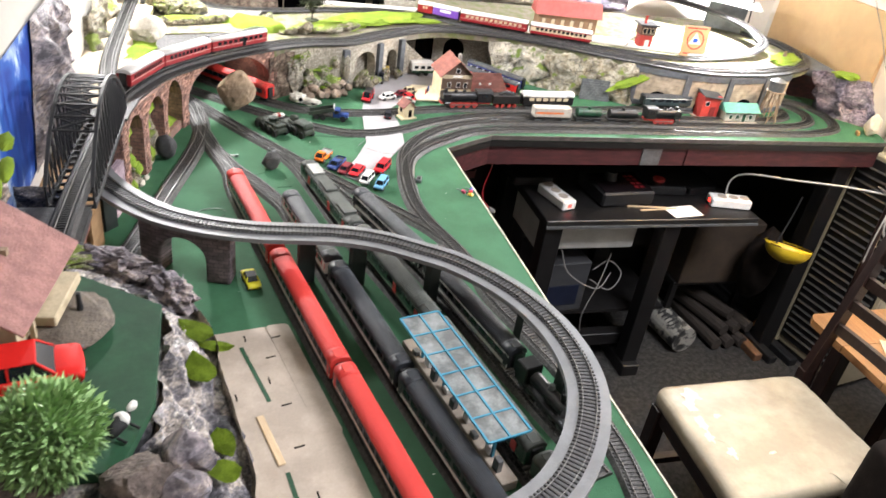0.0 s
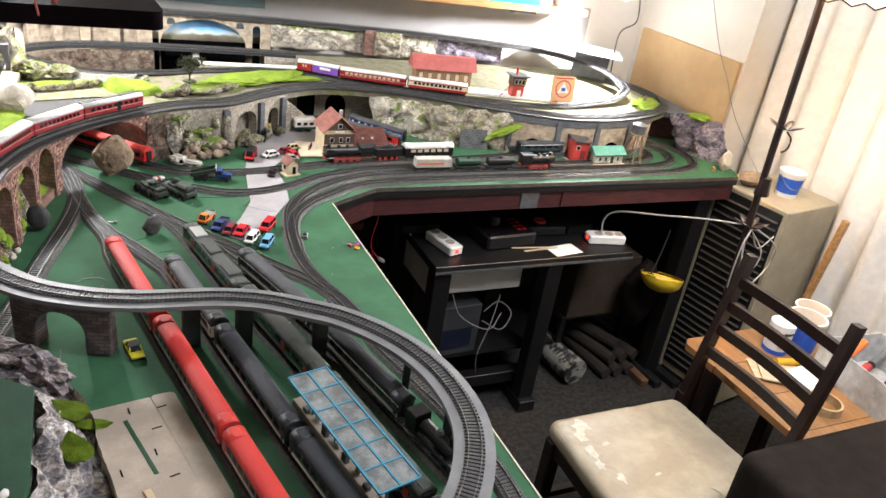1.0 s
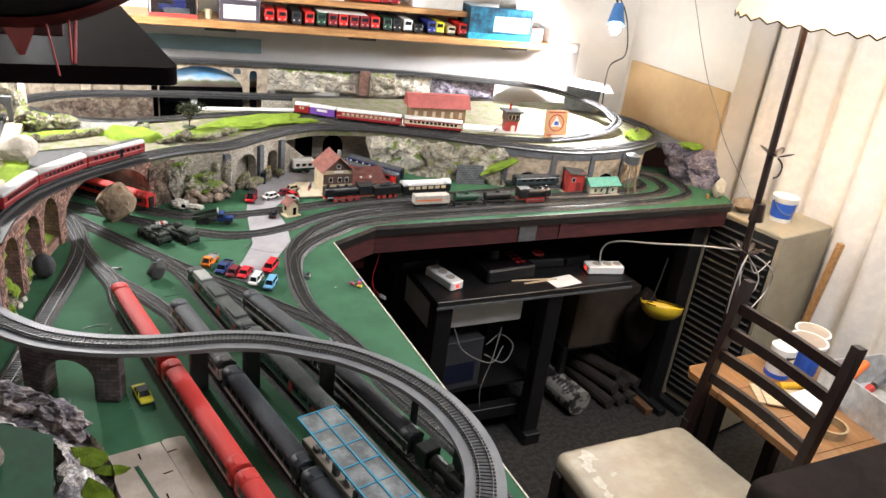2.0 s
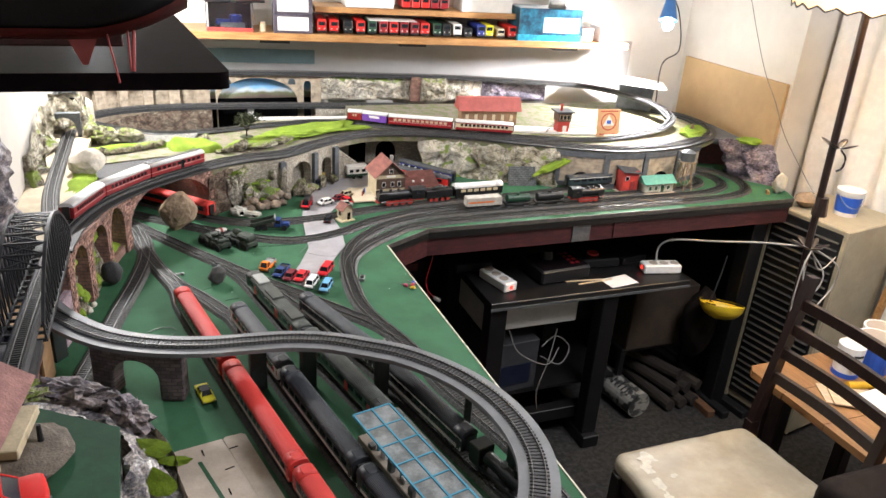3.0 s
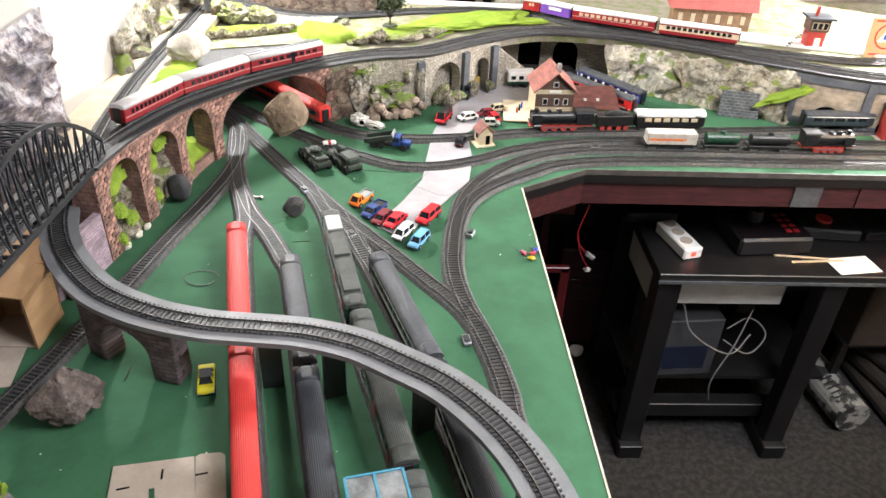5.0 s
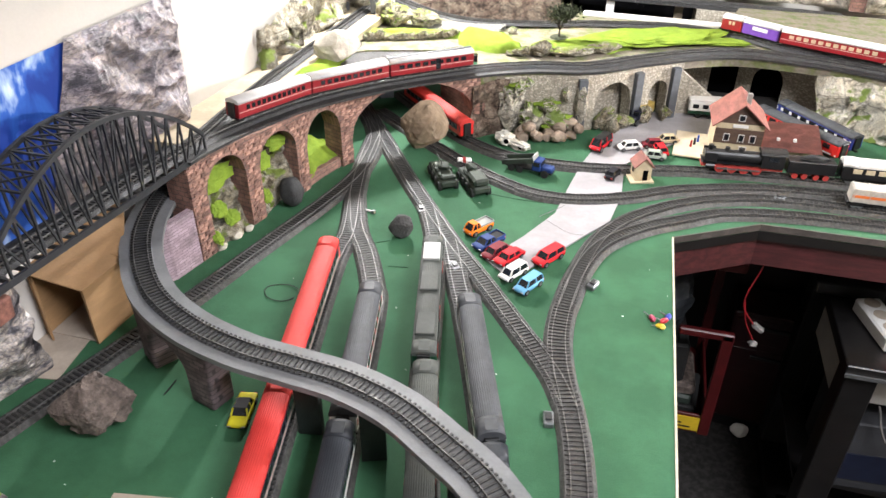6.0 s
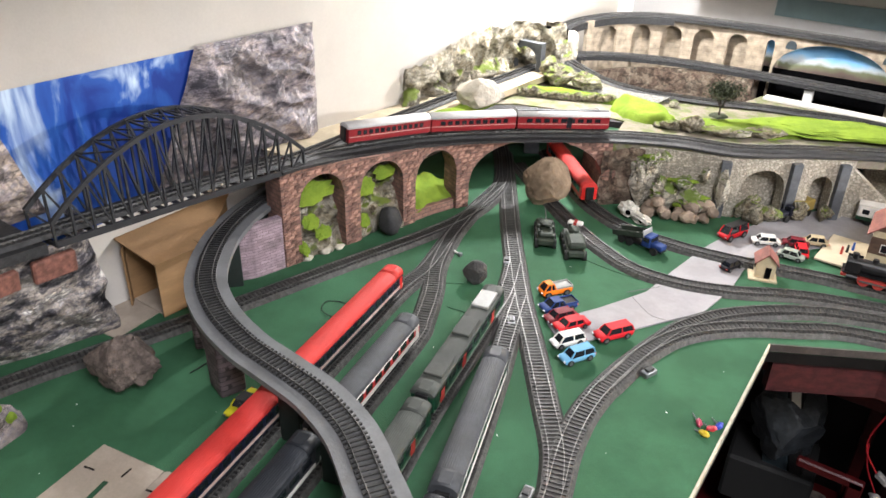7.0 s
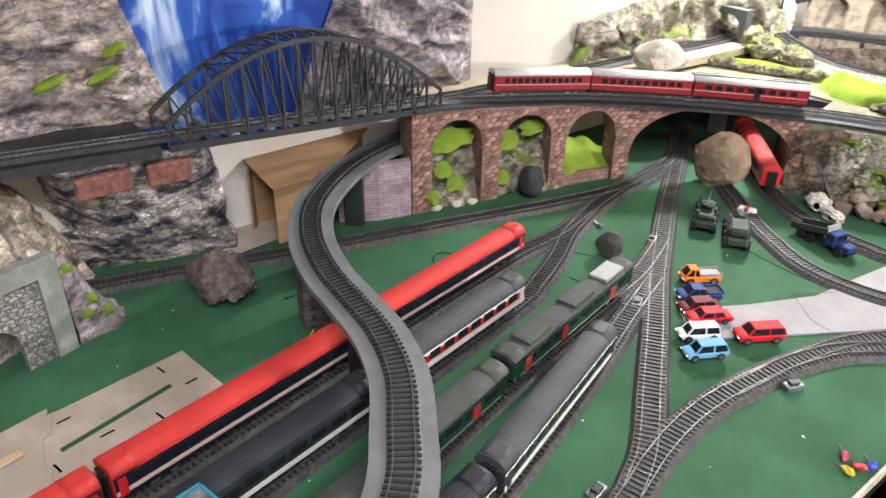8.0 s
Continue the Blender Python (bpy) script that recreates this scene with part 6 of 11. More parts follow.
for (p, q), nm in zip((((0.114, 1.444), (0.176, 1.186)), ((0.183, 1.172), (0.252, 0.905)), ((0.257, 0.892), (0.317, 0.622)), ((0.32, 0.61), (0.37, 0.38))), ("electric_locomotive", "passenger_coach", "passenger_coach", "passenger_coach")):
    t = coach(p, q, "dark green rail vehicle with a flat olive grey roof", name=nm, roof_h=0.006 if nm[0] == "e" else 0.009, **GR)
    L = float(np.linalg.norm(np.array(q) - np.array(p)))
    if nm[0] == "e":
        for x in (-L * 0.33, -L * 0.05, L * 0.30):
            part("roof_box", new_box(x - 0.022, x + 0.022, -0.0125, 0.0125, 0.039, 0.0435, 0.001), roof_olive if x > -L * 0.2 else M("pale_roof_hatch", (0.36, 0.37, 0.35), 0.5, vary=0.2, scale=40), t, "raised roof hatch")
    for x in (-L * 0.3, L * 0.12, L * 0.4):
        part("door_panel", new_box(x - 0.006, x + 0.006, -0.0163, 0.0163, 0.013, 0.030), shed_red, t, "dark red door panel")
for p, q in (((0.202, 1.312), (0.284, 1.078)), ((0.288, 1.066), (0.356, 0.803))):
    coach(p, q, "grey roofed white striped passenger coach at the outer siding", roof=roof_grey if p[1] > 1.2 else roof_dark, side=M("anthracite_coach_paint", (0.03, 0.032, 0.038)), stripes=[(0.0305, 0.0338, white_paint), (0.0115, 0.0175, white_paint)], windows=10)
# small shunter behind the outer coaches
t = thing("shunting_locomotive", "small black steam shunter with red and brass details", "locomotive", at=along((0.361, 0.792), (0.392, 0.67), RAIL))
part("frame", new_box(-0.06, 0.06, -0.013, 0.013, 0.006, 0.013, 0.001), loco_black, t)
part("boiler", bar((-0.03, 0, 0.026), (0.045, 0, 0.026), 0.0105, 16), loco_black, t, smooth=False)
part("cab", new_box(-0.06, -0.034, -0.015, 0.015, 0.013, 0.042, 0.0015), loco_black, t)
part("chimney", bar((0.033, 0, 0.035), (0.033, 0, 0.05), 0.004, 10, 0.0052), loco_black, t)
part("dome", bar((0.006, 0, 0.035), (0.006, 0, 0.043), 0.006, 10, 0.004), steel, t)
part("buffer_beam", new_box(0.059, 0.062, -0.014, 0.014, 0.007, 0.016, 0.0008), shed_red, t, "red buffer beam")
part("lamp", bar((0.056, 0.006, 0.018), (0.056, 0.006, 0.024), 0.0025, 8), white_plastic, t)
bogies(t, 0.11, 0.007)

# platform canopy with a blue frame
can = thing("platform_canopy", "blue framed platform canopy with smoky grey panels between the sidings", "canopy", at=along((0.2175, 0.868), (0.2740, 0.6195), BOARD))
CL, CW, CZ = 0.257, 0.062, 0.074
part("platform", new_box(-CL / 2 - 0.02, CL / 2 + 0.02, -0.012, 0.012, 0.0, 0.016, 0.001), grey_card, can)
for y in (-CW / 2, 0.0, CW / 2):
    part("long_beam", new_box(-CL / 2, CL / 2, y - 0.0014, y + 0.0014, CZ, CZ + 0.003), blue_frame, can)
for k in range(7):
    x = -CL / 2 + CL * k / 6
    part("cross_beam", new_box(x - 0.0012, x + 0.0012, -CW / 2 + 0.0015, CW / 2 - 0.0015, CZ + 0.0004, CZ + 0.0028), blue_frame, can)
    if k < 6:
        for y in (-1, 1):
            part("panel", new_box(x + 0.0014, x + CL / 6 - 0.0014, min(y * 0.0016, y * (CW / 2 - 0.0016)), max(y * 0.0016, y * (CW / 2 - 0.0016)), CZ + 0.0008, CZ + 0.0016), panel_grey, can)
for x in (-CL * 0.4, -CL * 0.13, CL * 0.13, CL * 0.4):
    part("post", new_box(x - 0.0018, x + 0.0018, -0.0018, 0.0018, 0.016, CZ), blue_frame, can)
for k in range(9):
    x = -CL * 0.46 + k * CL * 0.115
    part("bench" if k % 3 == 0 else "luggage", new_box(x, x + 0.012, -0.010 + 0.006 * (k % 2), -0.002 + 0.006 * (k % 2), 0.016, 0.024 + 0.006 * (k % 3), 0.0008), white_plastic if k % 2 else steel, can)

# red metre gauge train on the viaduct
def on_path(path, s0, s1):
    s = np.r_[0, np.cumsum(np.linalg.norm(np.diff(path[:, :2], axis=0), axis=1))]
    f = lambda v: np.array([np.interp(v, s, path[:, c]) for c in range(3)])
    return f(s0), f(s1)


def placed(path, s0, s1, lift=0.0082):
    a, b = on_path(path, s0, s1)
    L = np.linalg.norm(b - a)
    m = look(tuple((a + b) / 2 + (0, 0, lift)), tuple(b + (0, 0, lift)))
    x = Vector(b - a).normalized()
    yv = Vector((0, 0, 1)).cross(x).normalized()
    zv = x.cross(yv)
    rot = Matrix((x, yv, zv)).transposed().to_4x4()
    return Matrix.Translation(tuple((a + b) / 2 + (0, 0, lift))) @ rot, float(L)


def narrow_coach(path, s0, s1, label, roof, side, extra=(), windows=10, win=glass_dark, name="narrow_gauge_coach", W=0.030, group="red trains above"):
    m, L = placed(path, s0, s1)
    t = thing(name, label, "train car", at=m, group=group)
    part("underframe", new_box(-L * 0.48, L * 0.48, -0.010, 0.010, 0.004, 0.009), black_plastic, t)
    bogies(t, L, 0.0042, 0.010, 0.012)
    part("body", new_box(-L / 2, L / 2, -W / 2, W / 2, 0.0085, 0.032, 0.001), side, t)
    for z0, z1, mat in extra:
        for s in (-1, 1):
            part("stripe", new_box(-L / 2 + 0.001, L / 2 - 0.001, s * W / 2 - 0.0004, s * W / 2 + 0.0004, z0, z1), mat, t)
    pitch = (L - 0.03) / windows
    first = None
    for s in (-1, 1):
        for k in range(windows):
            at = pose(-L / 2 + 0.015 + pitch * (k + 0.5), s * W / 2, 0)
            if first is None:
                first = part("window", new_box(-pitch * 0.33, pitch * 0.33, -0.0007, 0.0007, 0.0205, 0.0282, 0.0005), win, t, at=at)
            else:
                share("window", first, t, at)
    rf = part("roof", extrude_profile(roof_profile(W * 1.02, 0.0315, 0.0085), -L / 2, L / 2), roof, t)
    rf.data.polygons.foreach_set("use_smooth", [len(f.vertices) == 4 for f in rf.data.polygons])
    for s in (-1, 1):
        part("gangway", new_box(s * L / 2 - 0.003, s * L / 2 + 0.003, -0.007, 0.007, 0.010, 0.033), black_plastic, t)
    return t, L


DS = np.r_[0, np.cumsum(np.linalg.norm(np.diff(DP[:, :2], axis=0), axis=1))]
s_tail = float(np.interp(1.478, DP[:60, 1], DS[:60]))
FINE = [(0.0175, 0.0185, pink_stripe)]
narrow_coach(DP, s_tail + 0.029, s_tail + 0.198, "crimson narrow gauge coach with a silver roof", roof_silver, dark_red, FINE, 12)
narrow_coach(DP, s_tail + 0.204, s_tail + 0.373, "crimson narrow gauge coach with a silver roof", roof_silver, dark_red, FINE, 10)
t, L = narrow_coach(DP, s_tail + 0.380, s_tail + 0.559, "crimson electric railcar with roof equipment", roof_silver, dark_red, FINE, 9, name="electric_railcar")
part("door", new_box(0.006, 0.016, -0.0157, 0.0157, 0.010, 0.031), glass_dark, t)
for x in (-0.07, 0.05):
    bm = bmesh.new()
    for s in (-1, 1):
        beam(bm, (x - 0.02, s * 0.006, 0.0415), (x + 0.02, s * 0.006, 0.0425), 0.0012, 0.0012)
        beam(bm, (x + s * 0.02, -0.008, 0.043), (x + s * 0.02, 0.008, 0.043), 0.0012, 0.0012)
    part("pantograph", bm, steel, t, "folded grey pantograph")
part("roof_walkway", new_box(-0.09, 0.09, -0.004, 0.004, 0.0396, 0.041), roof_grey, t)

# cream and red train by the upper station
OV = smooth_path([(0.50, 2.362, 0.977), (0.56, 2.34, 0.977), (0.62, 2.305, 0.977), (0.68, 2.262, 0.977), (0.78, 2.222, 0.977), (0.90, 2.165, 0.977), (1.0, 2.13, 0.977), (1.1, 2.09, 0.977)], 0.008)
UPZ = [(0.0085, 0.0165, dark_red), (0.0290, 0.0318, dark_red)]
t, L = narrow_coach(OV, 0.101, 0.186, "purple advertising van in a red and cream train", roof_silver, M("purple_van_paint", (0.16, 0.06, 0.36), 0.4, vary=0.15, scale=60), (), 1, white_paint)
t, L = narrow_coach(OV, 0.050, 0.097, "red cab end of the upper train with a cream window", roof_silver, dark_red, (), 2, glass_cream)
t, L = narrow_coach(OV, 0.190, 0.40, "crimson coach with a row of cream windows", roof_silver, dark_red, FINE, 12, glass_cream)
t, L = narrow_coach(OV, 0.41, 0.60, "cream coach with a crimson lower half", roof_silver, M("cream_coach_paint", (0.66, 0.55, 0.36), 0.45, vary=0.12, scale=60), UPZ, 12, glass_dark)
# red coach passing under the viaduct
coach((-0.115, 2.052), (0.062, 1.868), "bright red coach emerging from under the viaduct", red_roof, red_paint, stripes=[(0.021, 0.033, navy)], windows=12)

# black express locomotive with tender at the station
def steam_loco(p, q, label, tender=True, name="steam_locomotive", big=1.0):
    t = thing(name, label, "locomotive", at=along(p, q, RAIL), group="steam engines")
    L = float(np.linalg.norm(np.array(q) - np.array(p)))
    e = L * (0.62 if tender else 1.0)
    x0 = -L / 2
    part("frame", new_box(x0, x0 + e, -0.011, 0.011, 0.010, 0.015, 0.0008), shed_red, t, "dark red frame")
    part("boiler", bar((x0 + 0.004, 0, 0.030), (x0 + e * 0.72, 0, 0.030), 0.0115, 18), loco_black, t, smooth=False)
    part("smoke_deflector", new_box(x0 + 0.004, x0 + 0.026, -0.0165, -0.0155, 0.022, 0.040, 0.0004), loco_black, t)
    part("smoke_deflector", new_box(x0 + 0.004, x0 + 0.026, 0.0155, 0.0165, 0.022, 0.040, 0.0004), loco_black, t)
    part("chimney", bar((x0 + 0.014, 0, 0.04), (x0 + 0.014, 0, 0.0495), 0.0042, 12, 0.005), loco_black, t)
    for f in (0.3, 0.47):
        part("dome", bar((x0 + e * f, 0, 0.038), (x0 + e * f, 0, 0.0465), 0.006, 12, 0.0042), loco_black, t)
    part("running_board", new_box(x0, x0 + e * 0.8, -0.0155, 0.0155, 0.019, 0.0205), loco_black, t)
    part("cab", new_box(x0 + e * 0.72, x0 + e, -0.0155, 0.0155, 0.016, 0.043, 0.001), loco_black, t)
    part("cab_roof", extrude_profile(roof_profile(0.033, 0.0425, 0.006), x0 + e * 0.70, x0 + e + 0.003), loco_black, t)
    for s in (-1, 1):
        part("cab_window", new_box(x0 + e * 0.80, x0 + e * 0.92, s * 0.0155 - 0.0006, s * 0.0155 + 0.0006, 0.031, 0.039), glass_dark, t)
        for k in range(4):
            bm = bmesh.new()
            cx = x0 + e * (0.24 + 0.15 * k)
            cone(bm, 0.0092, 0.0092, (cx, s * 0.0085, 0.0092), (cx, s * 0.0112, 0.0092), 16)
            part("driving_wheel", bm, shed_red, t, "red spoked driving wheel")
        part("coupling_rod", new_box(x0 + e * 0.2, x0 + e * 0.73, s * 0.0125 - 0.0008, s * 0.0125 + 0.0008, 0.0075, 0.0098), steel, t)
        part("cylinder", bar((x0 + e * 0.06, s * 0.0125, 0.013), (x0 + e * 0.17, s * 0.0125, 0.013), 0.0048, 10), loco_black, t)
    if tender:
        a, b = x0 + e + 0.006, x0 + L
        part("tender", new_box(a, b, -0.015, 0.015, 0.012, 0.035, 0.001), loco_black, t)
        part("coal", rough_stone(7, ((b - a) * 0.7, 0.022, 0.012), 3, 0.4), tyre_m, t, "heap of black coal", at=pose((a + b) / 2, 0, 0.031))
        for f in (0.2, 0.4, 0.65, 0.85):
            bm = bmesh.new()
            cone(bm, 0.0055, 0.0055, (a + (b - a) * f, -0.0115, 0.0055), (a + (b - a) * f, 0.0115, 0.0055), 12)
            part("wheelset", bm, shed_red, t)
    return t


steam_loco((0.512, 1.872), (0.745, 1.891), "large black steam locomotive with red wheels and tender")
coach((0.755, 1.891), (0.912, 1.897), "black van with a white roof behind the engine", roof_silver, loco_black, windows=6, win=glass_cream, name="goods_van")
steam_loco((1.212, 1.797), (1.098, 1.797), "small black tank engine on the goods line", tender=False)


def tank_wagon(p, q, mat, label):
    L = float(np.linalg.norm(np.array(q) - np.array(p)))
    t = thing("tank_wagon", label, "train car", at=along(p, q, RAIL), group="goods wagons")
    part("chassis", new_box(-L / 2, L / 2, -0.012, 0.012, 0.008, 0.0125, 0.0006), black_plastic, t)
    part("tank", bar((-L * 0.44, 0, 0.0245), (L * 0.44, 0, 0.0245), 0.0118, 18), mat, t, smooth=False)
    part("filler_dome", bar((0, 0, 0.034), (0, 0, 0.041), 0.006, 12, 0.005), mat, t)
    for x in (-L * 0.25, L * 0.25):
        part("tank_strap", bar((x - 0.001, 0, 0.0245), (x + 0.001, 0, 0.0245), 0.0122, 18), black_plastic, t)
    bogies(t, L, 0.0055, 0.007)
    return t


t = thing("goods_wagon", "white and orange container wagon on the goods line", "train car", at=along((0.752, 1.797), (0.868, 1.797), RAIL), group="goods wagons")
part("chassis", new_box(-0.058, 0.058, -0.012, 0.012, 0.008, 0.0125, 0.0006), black_plastic, t)
part("container", new_box(-0.054, 0.054, -0.0145, 0.0145, 0.0125, 0.038, 0.0012), M("dull_white_container", (0.52, 0.48, 0.42), 0.6, vary=0.25, scale=50), t)
for k in range(5):
    part("rib", new_box(-0.050 + 0.025 * k - 0.0008, -0.050 + 0.025 * k + 0.0008, -0.0152, 0.0152, 0.0125, 0.0386), M("dull_white_container", (0.52, 0.48, 0.42)), t)
for s in (-1, 1):
    part("orange_band", new_box(-0.052, 0.03, s * 0.0145 - 0.0004, s * 0.0145 + 0.0004, 0.022, 0.027), M("orange_band", (0.7, 0.16, 0.03), 0.5, vary=0.1), t)
bogies(t, 0.116, 0.0055, 0.007)
tank_wagon((0.882, 1.797), (0.962, 1.797), loco_green, "dark green tank wagon on the goods line")
tank_wagon((0.98, 1.797), (1.076, 1.797), loco_black, "black tank wagon on the goods line")
t = coach((1.155, 1.918), (1.318, 1.921), "black boxy electric locomotive with a pale roof strip", roof_grey, M("dark_slate_loco", (0.03, 0.045, 0.05), 0.4, vary=0.2), stripes=[(0.0315, 0.0335, white_paint)], windows=5, name="electric_locomotive", roof_h=0.006)
# blue and red locomotives parked behind the station
coach((0.683, 2.168), (0.803, 2.012), "blue diesel locomotive with a grey roof parked behind the station", roof_grey, loco_blue, stripes=[(0.024, 0.030, white_paint)], windows=7, name="diesel_locomotive", roof_h=0.007)
coach((0.634, 2.123), (0.772, 1.970), "red railcar with a grey roof parked behind the station", roof_grey, red_paint, stripes=[(0.013, 0.016, white_paint)], windows=8, name="railcar", roof_h=0.007)

# ---------------------------------------------------------------- steel arch bridge
br = thing("steel_arch_bridge", "black plastic arched truss railway bridge", "bridge")
NA, NB = Vector((-0.222, 1.400, 1.0155)), Vector((-0.224, 1.000, 1.0405))
FA, FB = NA + Vector((-0.058, 0, 0)), NB + Vector((-0.058, 0, 0))
N = 16
for tname, A0, B0 in (("near", NA, NB), ("far", FA, FB)):
    bm = bmesh.new()
    beam(bm, A0, B0, 0.004, 0.0085)
    part("bottom_chord", bm, bridge_m, br)
    arc = [A0.lerp(B0, k / N) + Vector((0, 0, 0.028 + 0.088 * (1 - (2 * k / N - 1) ** 2))) for k in range(N + 1)]
    low = [A0.lerp(B0, k / N) for k in range(N + 1)]
    for k in range(N):
        bm = bmesh.new()
        beam(bm, arc[k], arc[k + 1] + (arc[k + 1] - arc[k]) * 0.03, 0.0045, 0.0055)
        part("arch_member", bm, bridge_m, br)
    for k in range(N + 1):
        bm = bmesh.new()
        beam(bm, low[k], arc[k], 0.0028, 0.0028)
        part("hanger", bm, bridge_m, br)
    for k in range(N):
        bm = bmesh.new()
        if k < N // 2:
            beam(bm, arc[k], low[k + 1], 0.0022, 0.0022)
        else:
            beam(bm, low[k], arc[k + 1], 0.0022, 0.0022)
        part("diagonal", bm, bridge_m, br)
    if tname == "near":
        near_arc, near_low = arc, low
    else:
        for k in range(3, N - 2):
            bm = bmesh.new()
            beam(bm, arc[k], near_arc[k], 0.0026, 0.0026)
            part("top_strut", bm, bridge_m, br)
            bm = bmesh.new()
            if k < N - 3:
                beam(bm, arc[k], near_arc[k + 1], 0.002, 0.002)
                part("top_brace", bm, bridge_m, br)
                bm = bmesh.new()
                beam(bm, arc[k + 1], near_arc[k], 0.002, 0.002)
                part("top_brace", bm, bridge_m, br)
        for k in range(N + 1):
            bm = bmesh.new()
            beam(bm, low[k] - Vector((0, 0, 0.001)), near_low[k] - Vector((0, 0, 0.001)), 0.003, 0.005)
            part("floor_beam", bm, bridge_m, br)

# ledge for the track beyond the bridge and ground strip by the west wall
setting("west_ledge", sweep(smooth_path([(-0.27, 0.35, 1.068), (-0.276, 0.6, 1.055), (-0.282, 0.8, 1.044), (-0.285, 0.99, 1.032)], 0.02), [(-0.058, 0), (0.055, 0), (0.055, 0.0125), (-0.058, 0.0125)]), bed_dark, "narrow dark ledge carrying the track along the wall", "ledge")
setting("west_bank", sweep(smooth_path([(-0.285, 1.405, 1.004), (-0.29, 1.55, 0.992), (-0.293, 1.75, 0.984), (-0.29, 1.95, 0.98), (-0.28, 2.3, 0.98)], 0.02), [(-0.055, 0), (0.075, 0), (0.075, 0.015), (-0.055, 0.015)]), M("beige_bank_card", (0.50, 0.42, 0.29), 0.8, vary=0.2, scale=20, bump=0.2), "pale beige card bank carrying the wall track", "ground")

# ---------------------------------------------------------------- printed backdrops on the west wall
solo("sky_backdrop", crumpled_sheet((-0.343, 0.95, 0.98), (0, 1, 0), (0, 0, 1), 0.42, 0.215, 40, 20, 0.0015, 301, None, 5), sky_print, "printed blue sky with thin white clouds", "poster", smooth=True)

solo("rock_backdrop", crumpled_sheet((-0.341, 1.205, 0.985), (0, 1, 0), (0, 0, 1), 0.345, 0.215, 120, 84, 0.021, 302, None, 10, lean=(0.105, 0.0), fold=0.062), rock_grey, "crumpled printed grey rock backdrop pinned to the wall", "poster")
solo("rock_backdrop", crumpled_sheet((-0.341, 0.62, 1.03), (0, 1, 0), (0, 0, 1), 0.43, 0.20, 140, 70, 0.019, 303, None, 10, lean=(0.0, -0.06), fold=0.066), rock_warm, "crumpled printed warm grey rock backdrop on the wall", "poster")
for k, (y, z, w) in enumerate(((0.905, 1.108, 0.042), (0.965, 1.108, 0.045), (0.984, 1.138, 0.032))):
    solo("grass_patch", rough_stone(310 + k, (0.020, w, 0.012), 2, 0.3, flat=False), grass, "small bright green grass strip stuck on the printed rock", "grass", group="grass patches", at=pose(-0.314, y, z, 20))

# paper rocks below the bridge ledge
bm = loft_rock([(-0.345, 0.88), (-0.338, 0.925), (-0.318, 0.985), (-0.29, 1.072), (-0.30, 1.09), (-0.345, 1.095)], [(-0.345, 0.86), (-0.258, 0.87), (-0.246, 0.94), (-0.250, 1.02), (-0.280, 1.062), (-0.345, 1.072)], BOARD, 1.032, 51, 0.010, 60, 0.004, True, 19, fold=0.030)
solo("paper_rock", bm, rock_slate, "crumpled printed paper rock under the bridge approach", "rock")
solo("brick_patch", new_box(-0.004, 0.006, -0.026, 0.026, 0.0, 0.030, 0.002), M("brick_print", (0.36, 0.15, 0.11), 0.8, vary=0.5, scale=120, bump=0.6), "patch of printed red brick on the paper rock", "patch", at=pose(-0.246, 1.0, 0.990, 0, 8, -4))
solo("brick_patch", new_box(-0.004, 0.006, -0.032, 0.032, 0.0, 0.027, 0.002), M("brick_print", (0.36, 0.15, 0.11)), "patch of printed red brick on the paper rock", "patch", at=pose(-0.239, 0.922, 0.997, 0, 8, 2))

# cardboard box and lilac wall beneath the bridge
cb = thing("cardboard_box", "open brown cardboard box lying under the bridge", "box")
part("side_panel", prism([(-0.262, 1.140), (-0.258, 1.139), (-0.254, 1.212), (-0.258, 1.213)], BOARD + 0.001, 0.940), cardboard, cb)
part("left_panel", prism([(-0.338, 1.138), (-0.335, 1.138), (-0.335, 1.33), (-0.338, 1.33)], BOARD + 0.001, 0.951), cardboard, cb)
part("back_panel", prism([(-0.335, 1.213), (-0.254, 1.213), (-0.254, 1.216), (-0.335, 1.216)], BOARD + 0.001, 0.945), cardboard, cb)
bm = bmesh.new()
lid = [(-0.341, 1.132, 0.957), (-0.256, 1.137, 0.9405), (-0.252, 1.216, 0.9405), (-0.300, 1.290, 0.953), (-0.341, 1.345, 0.962)]
up = [bm.verts.new(p) for p in lid]
dn = [bm.verts.new((x, y, z - 0.0022)) for x, y, z in lid]
bm.faces.new(up)
bm.faces.new(dn[::-1])
for i in range(5):
    bm.faces.new((up[i], dn[i], dn[(i + 1) % 5], up[(i + 1) % 5]))
part("top_flap", bm, cardboard, cb, "bent cardboard lid flap")
part("front_flap", prism([(-0.336, 1.139), (-0.322, 1.128), (-0.320, 1.130), (-0.334, 1.141)], BOARD + 0.001, 0.946), cardboard, cb)
part("bottom", prism([(-0.334, 1.142), (-0.263, 1.142), (-0.259, 1.212), (-0.334, 1.212)], BOARD + 0.0016, BOARD + 0.0033), grey_card, cb)
setting("lilac_wall", strip_wall(np.array([(-0.270, 1.245, 0), (-0.240, 1.30, 0), (-0.2285, 1.350, 0)]), BOARD, 0.942, 0.012), stone_lilac, "lilac printed stone wall beside the arcade", "wall")
solo("paper_sheet", new_box(-0.055, 0.03, -0.05, 0.05, 0, 0.0012), grey_card, "pale sheet of card lying on the baize", "card", at=pose(-0.302, 1.112, BOARD + 0.0003, 0, 0, 8))
setting("white_board", new_box(-0.344, -0.341, 1.05, 1.40, BOARD, 0.985), white_wall, "bare white wall panel under the bridge", "wall")

